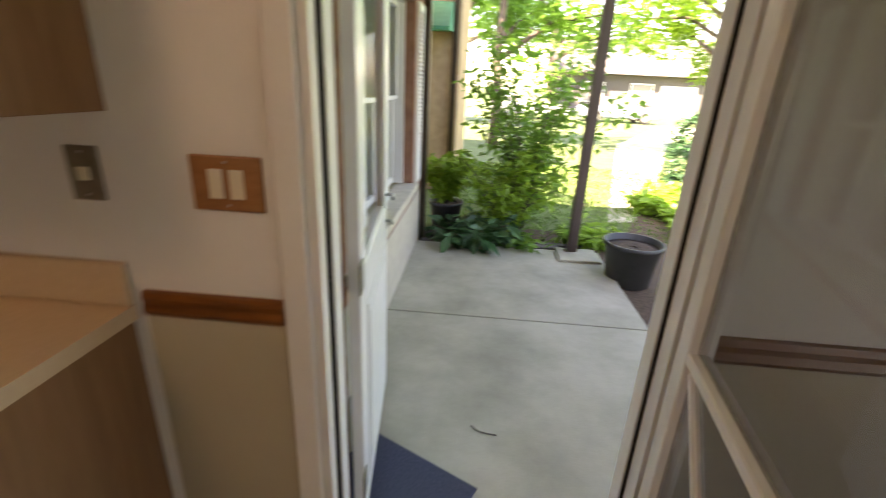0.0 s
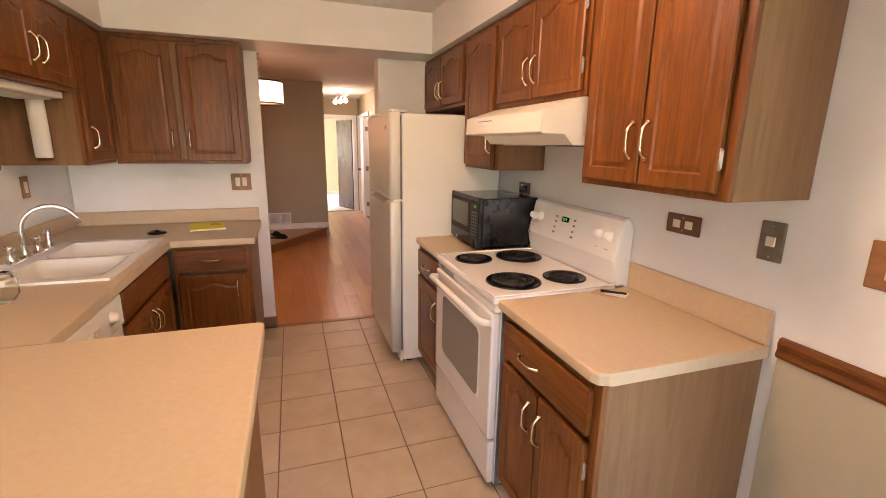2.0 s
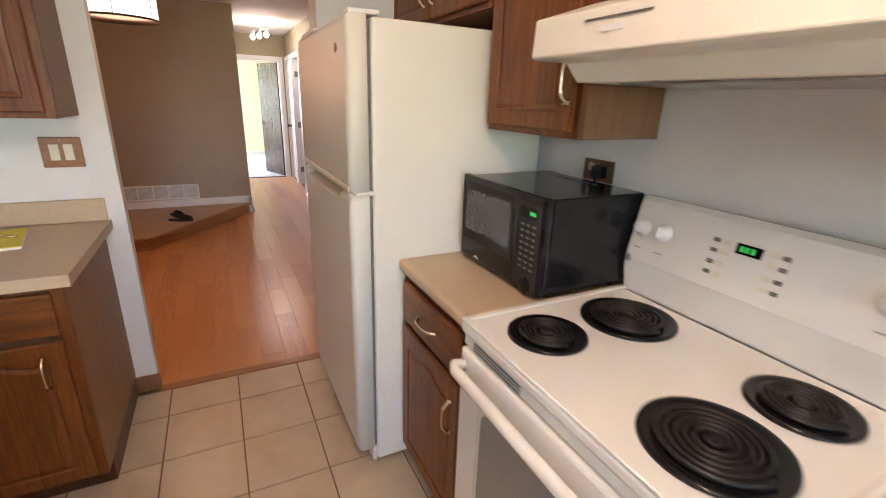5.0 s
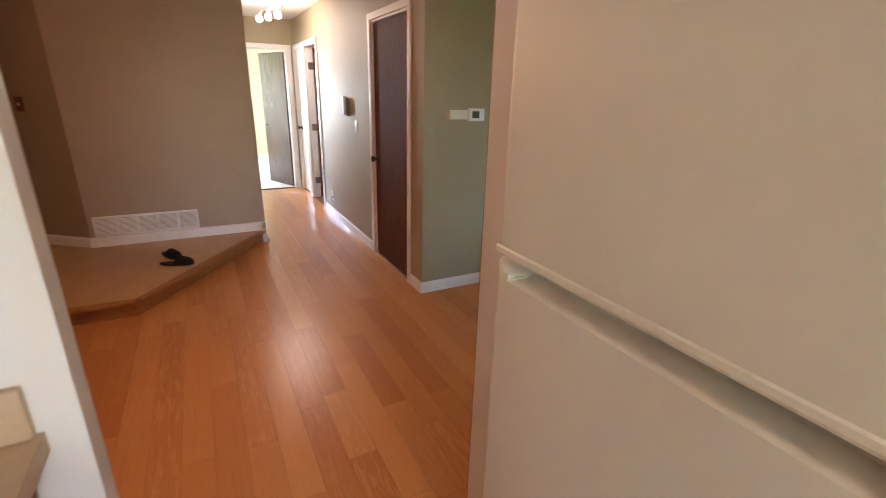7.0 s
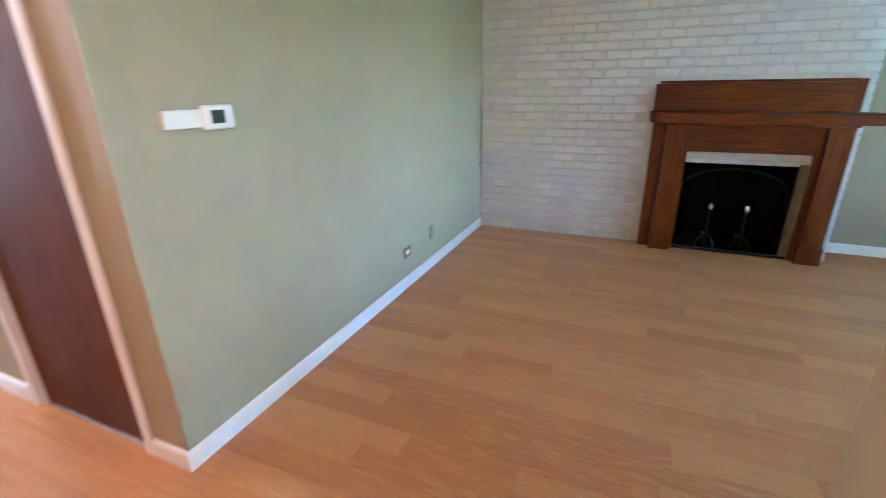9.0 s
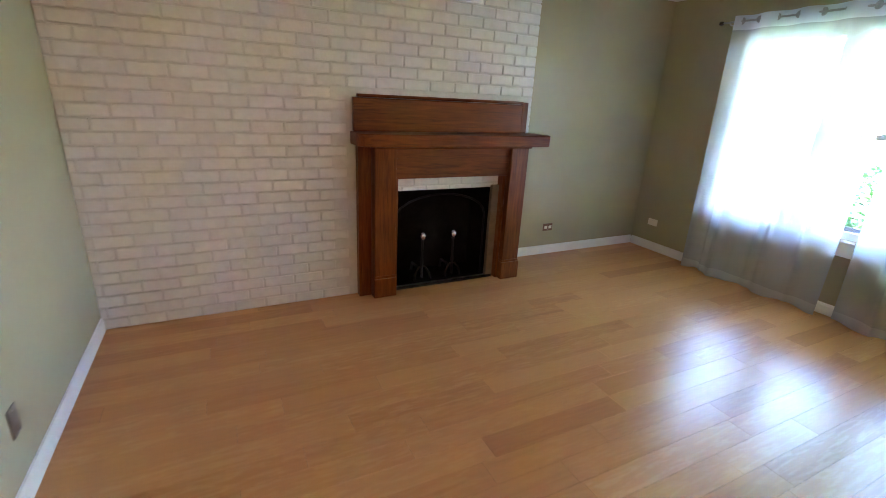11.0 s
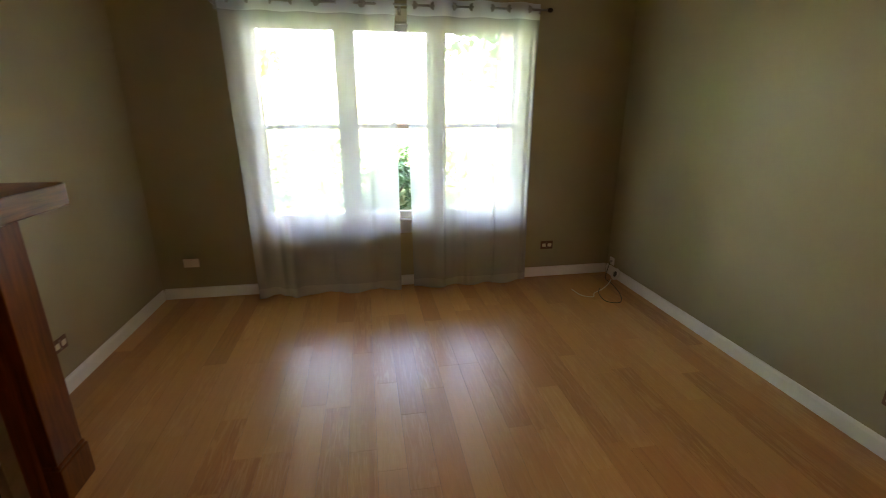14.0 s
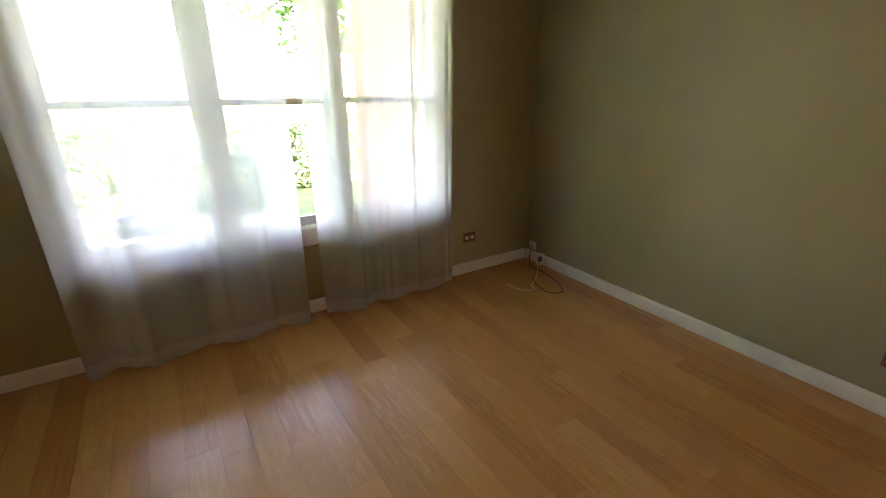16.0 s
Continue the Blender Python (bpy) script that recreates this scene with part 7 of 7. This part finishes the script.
for wx in (8.4, 12.0, 17.5, 21.0):
    w_ = part("window", bx(wx, wx + 1.5, 35.94, 35.99, 0.8, 2.1), DARKGLASS, c, "dark window")
    part("frame", joined(bx(wx - 0.08, wx + 1.58, 35.92, 35.94, 2.1, 2.2), bx(wx - 0.08, wx + 1.58, 35.92, 35.94, 0.7, 0.8), bx(wx - 0.08, wx, 35.92, 35.94, 0.8, 2.1), bx(wx + 1.5, wx + 1.58, 35.92, 35.94, 0.8, 2.1)), TRIM, w_)
part("garage_door", bx(14.2, 16.8, 35.95, 35.99, GZ, 2.1), TRIM, c, "white garage door")


def car(px, py, turn, paint, label):
    c = thing("parked_car", (px, py, GZ), label, "car")
    m = Matrix.Translation((px, py, GZ)) @ Matrix.Rotation(radians(turn), 4, "Z")
    b = prism([(-2.2, 0.3), (-2.25, 0.7), (-2.0, 0.92), (-1.2, 0.98), (1.0, 0.98), (2.0, 0.82), (2.25, 0.6), (2.2, 0.3)], -0.85, 0.85, "y")
    bmesh.ops.bevel(b, geom=b.edges[:], offset=0.06, segments=2, affect="EDGES")
    part("body", turned(b, m), paint, c)
    b = prism([(-1.7, 0.95), (-1.1, 1.42), (0.3, 1.45), (1.1, 0.95)], -0.72, 0.72, "y")
    bmesh.ops.bevel(b, geom=b.edges[:], offset=0.05, segments=2, affect="EDGES")
    part("cabin", turned(b, m), DARKGLASS, c, "dark glazed cabin")
    for wx in (-1.4, 1.4):
        for wy in (-0.84, 0.84):
            w_ = part("wheel", turned(tube([(wx, wy - 0.1, 0.32), (wx, wy + 0.1, 0.32)], 0.32, 18), m), BLACKMAT, c)
            part("rim", turned(tube([(wx, wy - 0.105, 0.32), (wx, wy + 0.105, 0.32)], 0.2, 14), m), STEEL, w_)
    return c


CARW = mat("silver_car_paint", (0.55, 0.56, 0.58), (0.6, 0.61, 0.63), 5, 0.25, metal=0.3, coat=0.6)
CARB = mat("pale_blue_car_paint", (0.30, 0.36, 0.44), (0.34, 0.40, 0.48), 5, 0.25, metal=0.3, coat=0.6)
car(3.6, 27.0, 5, CARW, "silver car parked across the green")
car(8.8, 27.5, 3, CARB, "pale grey-blue car parked across the green")
# shutter and downspout at the living room window, outside
c = thing("window_shutter", (0.21, 3.36, 0.6), "white louvred shutter beside the outside of the window", "shutter")
part("frame", joined(bx(0.2065, 0.235, 3.20, 3.24, 0.56, 2.10, 0.003), bx(0.2065, 0.235, 3.48, 3.52, 0.56, 2.10, 0.003), bx(0.2065, 0.235, 3.24, 3.48, 0.56, 0.62, 0.003), bx(0.2065, 0.235, 3.24, 3.48, 2.04, 2.10, 0.003)), TRIM, c)
for i in range(40):
    z = 0.63 + i * 0.035
    part("slat", prism([(0.2075, z + 0.022), (0.232, z), (0.234, z + 0.006), (0.2095, z + 0.028)], 3.24, 3.48, "y"), TRIM, c)
solo("downspout", bx(0.216, 0.28, 3.62, 3.70, -0.15, 2.6, 0.012, 2), BRONZE, "dark brown downspout at the corner of the wall", "downspout")
b = bx(0.22, 0.245, 3.48, 3.54, -0.08, -0.02, 0.01)
rnd = np.random.RandomState(77)
spots = []
for _ in range(14000):
    px, py = rnd.uniform(0.3, 5.2), rnd.uniform(3.9, 9.5)
    spots.append((px, py, GZ))
me = leaf_mesh("grass", spots, 0.022, 78, BLADE, -1.6, 3.2)
tagged(new("grass", me), "short green grass blades on the lawn", "grass", kind="stuff")

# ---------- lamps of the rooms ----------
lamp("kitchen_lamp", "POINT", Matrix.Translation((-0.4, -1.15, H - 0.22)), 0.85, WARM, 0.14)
lamp("pendant_lamp_light", "POINT", Matrix.Translation((PX, PY, 1.74)), 0.7, AMBER, 0.34)
lamp("hall_lamp", "POINT", Matrix.Translation((-7.93, -0.48, 2.17)), 0.7, (1.0, 0.77, 0.6), 0.3)

# disc lamps added in both window openings, standing in for sky light
lamp("dinette_window_fill", "AREA", look((3.19, -1.68, 1.4), (0.0, -1.3, 0.9)), 0.5, (0.86, 0.93, 1.0), 1.25)
lamp("bedroom_window_fill", "AREA", look((-12.99, -1.87, 1.4), (-9.0, -0.4, 1.3)), 4.5, (0.74, 0.86, 1.0), 1.3)

# ---------- floor tiles ----------
floor_tiles = tagged(new("floor_kitchen", mesh_of("floor_kitchen", bx(-2.862, 3.2, -2.87, 0.0, -0.0125, -0.0035), GROUT)), "beige ceramic tile floor", "floor", kind="structure")
def tile_mesh(wd, hg):
    b = bmesh.new()
    lo = [b.verts.new(p) for p in ((0, 0, -0.0034), (wd, 0, -0.0034), (wd, hg, -0.0034), (0, hg, -0.0034))]
    hi = [b.verts.new(p) for p in ((0.002, 0.002, 0), (wd - 0.002, 0.002, 0), (wd - 0.002, hg - 0.002, 0), (0.002, hg - 0.002, 0))]
    b.faces.new(hi)
    for i in range(4):
        j = (i + 1) % 4
        b.faces.new((lo[i], lo[j], hi[j], hi[i]))
    return mesh_of("tile", b, TILE)
tiles = {}
P = 0.311
rt = random.Random(5)
for i in range(-1, 20):
    for j in range(0, 8):
        x0, x1 = -2.945 + P * i + 0.003, -2.945 + P * (i + 1) - 0.003
        y1, y0 = 0.013 - P * j - 0.003, 0.013 - P * (j + 1) + 0.003
        x0, x1, y0, y1 = max(x0, -2.86), min(x1, 3.19), max(y0, -2.86), min(y1, -0.002)
        if x1 - x0 < 0.015 or y1 - y0 < 0.02:
            continue
        key = (round(x1 - x0, 3), round(y1 - y0, 3))
        if key not in tiles:
            tiles[key] = tile_mesh(x1 - x0, y1 - y0)
        ob = new("tile", tiles[key])
        ob.parent = floor_tiles
        ob.location = (x0, y0, rt.uniform(-0.0004, 0.0004))

# ---------- floor planks ----------
floor_planks = tagged(new("floor_wood", mesh_of("floor_wood", joined(bx(-9.4, -2.9, -3.8, HY, -0.0125, -0.001), bx(-4.92, WX, HY, 3.64, -0.0125, -0.001), bx(-1.88, WX, 3.64, 3.95, -0.0125, -0.001)), PLANK_GAP)), "birch plank floor with varied reddish tones", "floor", kind="structure")
rp_ = random.Random(9)
PW = 0.126
def plank_bm(x0, x1, y0, y1, into=None):
    b = bmesh.new()
    g, e = 0.0003, 0.0005
    lo = [b.verts.new(p) for p in ((x0 + g, y0 + g, -0.0009), (x1 - g, y0 + g, -0.0009), (x1 - g, y1 - g, -0.0009), (x0 + g, y1 - g, -0.0009))]
    hi = [b.verts.new(p) for p in ((x0 + g + e, y0 + g + e, 0), (x1 - g - e, y0 + g + e, 0), (x1 - g - e, y1 - g - e, 0), (x0 + g + e, y1 - g - e, 0))]
    b.faces.new(hi)
    for i in range(4):
        j = (i + 1) % 4
        b.faces.new((lo[i], lo[j], hi[j], hi[i]))
    return b
rest = bmesh.new()
count = 0
y = 3.95
while y > -3.8:
    y0, y1 = max(y - PW, -3.8), y
    mid = (y0 + y1) / 2
    if mid > 3.64:
        xa, xb = -1.88, WX
    elif mid > 0.10:
        xa, xb = -4.92, WX
    elif mid > HY:
        xa, xb = -4.92, -2.97
    elif mid > PY1:
        xa, xb = -9.4, -2.97
    elif mid > -0.87:
        xa, xb = -9.4, -2.9
    elif mid > PY0:
        xa, xb = -6.72, -2.9
    else:
        xa, xb = -6.72, -2.97
    x = xa - rp_.uniform(0, 0.8)
    while x < xb:
        ln = rp_.uniform(0.45, 1.35)
        a0, a1 = max(x, xa), min(x + ln, xb)
        x += ln
        if a1 - a0 < 0.01:
            continue
        if count < 300:
            part("plank", plank_bm(a0, a1, y0, y1), PLANK, floor_planks)
            count += 1
        else:
            join(rest, plank_bm(a0, a1, y0, y1))
    y -= PW
tagged(part("planks_beyond", rest, PLANK, floor_planks, "further planks of the hall floor"), kind="stuff")

# ---------- white bricks of the chimney breast ----------
breast = bpy.data.objects["chimney_breast"]
def brick_bm(wd, hg, dp, e=0.004):
    b = bmesh.new()
    lo = [b.verts.new(p) for p in ((0, 0, 0), (wd, 0, 0), (wd, 0, hg), (0, 0, hg))]
    mi = [b.verts.new(p) for p in ((0, -dp + e, 0), (wd, -dp + e, 0), (wd, -dp + e, hg), (0, -dp + e, hg))]
    hi = [b.verts.new(p) for p in ((e, -dp, e), (wd - e, -dp, e), (wd - e, -dp, hg - e), (e, -dp, hg - e))]
    b.faces.new(hi)
    for p, q in ((lo, mi), (mi, hi)):
        for i in range(4):
            j = (i + 1) % 4
            b.faces.new((p[i], p[j], q[j], q[i]))
    bmesh.ops.recalc_face_normals(b, faces=b.faces[:])
    return b
BL, BH, MJ = 0.2, 0.0745, 0.010
rb = random.Random(21)
kinds = {}
more = bmesh.new()
n_brick = 0
for r in range(33):
    z0 = r * BH + 0.004
    z1 = min(z0 + BH - MJ, H - 0.002)
    x = -1.88 - (0 if r % 2 else BL / 2) 
    spans = [] if r % 2 else [(-1.88 - BL / 2 + MJ / 2, -1.881)]
    while x > -4.92:
        spans.append((max(x - BL + MJ / 2, -4.918), x - MJ / 2))
        x -= BL
    for a0, a1 in spans:
        if a1 - a0 < 0.03 or z1 - z0 < 0.02:
            continue
        covered = a1 > -3.33 and a0 < -1.93 and z0 < 1.42
        if covered and not (z1 > 0.78 and z0 < 0.93 and a1 > -3.07 and a0 < -2.10):
            continue
        zz0 = max(z0, 0.783) if covered and a1 < -2.16 else z0
        if z1 - zz0 < 0.02:
            continue
        key = (round(a1 - a0, 3), round(z1 - zz0, 3))
        depth = rb.uniform(0.007, 0.012)
        if n_brick < 298 and z0 < 2.05:
            if key not in kinds:
                kinds[key] = mesh_of("brick", brick_bm(*key, 0.0125), BRICKW)
            ob = new("brick", kinds[key])
            ob.parent = breast
            ob.matrix_basis = Matrix.Translation((a0, 3.6449 + 0.0125 - depth, zz0 + rb.uniform(-0.0012, 0.0012))) @ Matrix.Rotation(radians(rb.uniform(-0.5, 0.5)), 4, "Y")
            n_brick += 1
        else:
            join(more, turned(brick_bm(*key, depth), Matrix.Translation((a0, 3.6449, zz0))))
for r in range(33):
    z0 = r * BH + 0.004
    z1 = min(z0 + BH - MJ, H - 0.002)
    if z1 - z0 < 0.02:
        continue
    for a0, a1 in (((3.645, 3.74), (3.75, 3.945)) if r % 2 else ((3.645, 3.84), (3.85, 3.945))):
        join(more, turned(brick_bm(a1 - a0, z1 - z0, 0.011), Matrix.Translation((-1.8799, a0, z0)) @ Matrix.Rotation(radians(90), 4, "Z")))
tagged(part("bricks_beyond", more, BRICKW, breast, "further white painted bricks"), kind="stuff")
# outer wall bricks beside the window
outw = bpy.data.objects["wall_outer_living"]
more = bmesh.new()
for r in range(32):
    z0 = 0.425 + r * 0.0745
    y = 0.25 - (0.1 if r % 2 else 0)
    while y < 4.05:
        a0, a1 = max(y, 0.25), min(y + 0.195, 4.05)
        y += 0.205
        if a1 - a0 < 0.03 or (a1 > WY0 - 0.04 and a0 < WY1 + 0.04 and WZ0 - 0.12 < z0 < WZ1):
            continue
        join(more, turned(brick_bm(a1 - a0, 0.0645, 0.008), Matrix.Translation((0.2051, a0, z0)) @ Matrix.Rotation(radians(90), 4, "Z")))
tagged(part("outer_bricks", more, BRICKR, outw, "brown facing bricks"), kind="stuff")
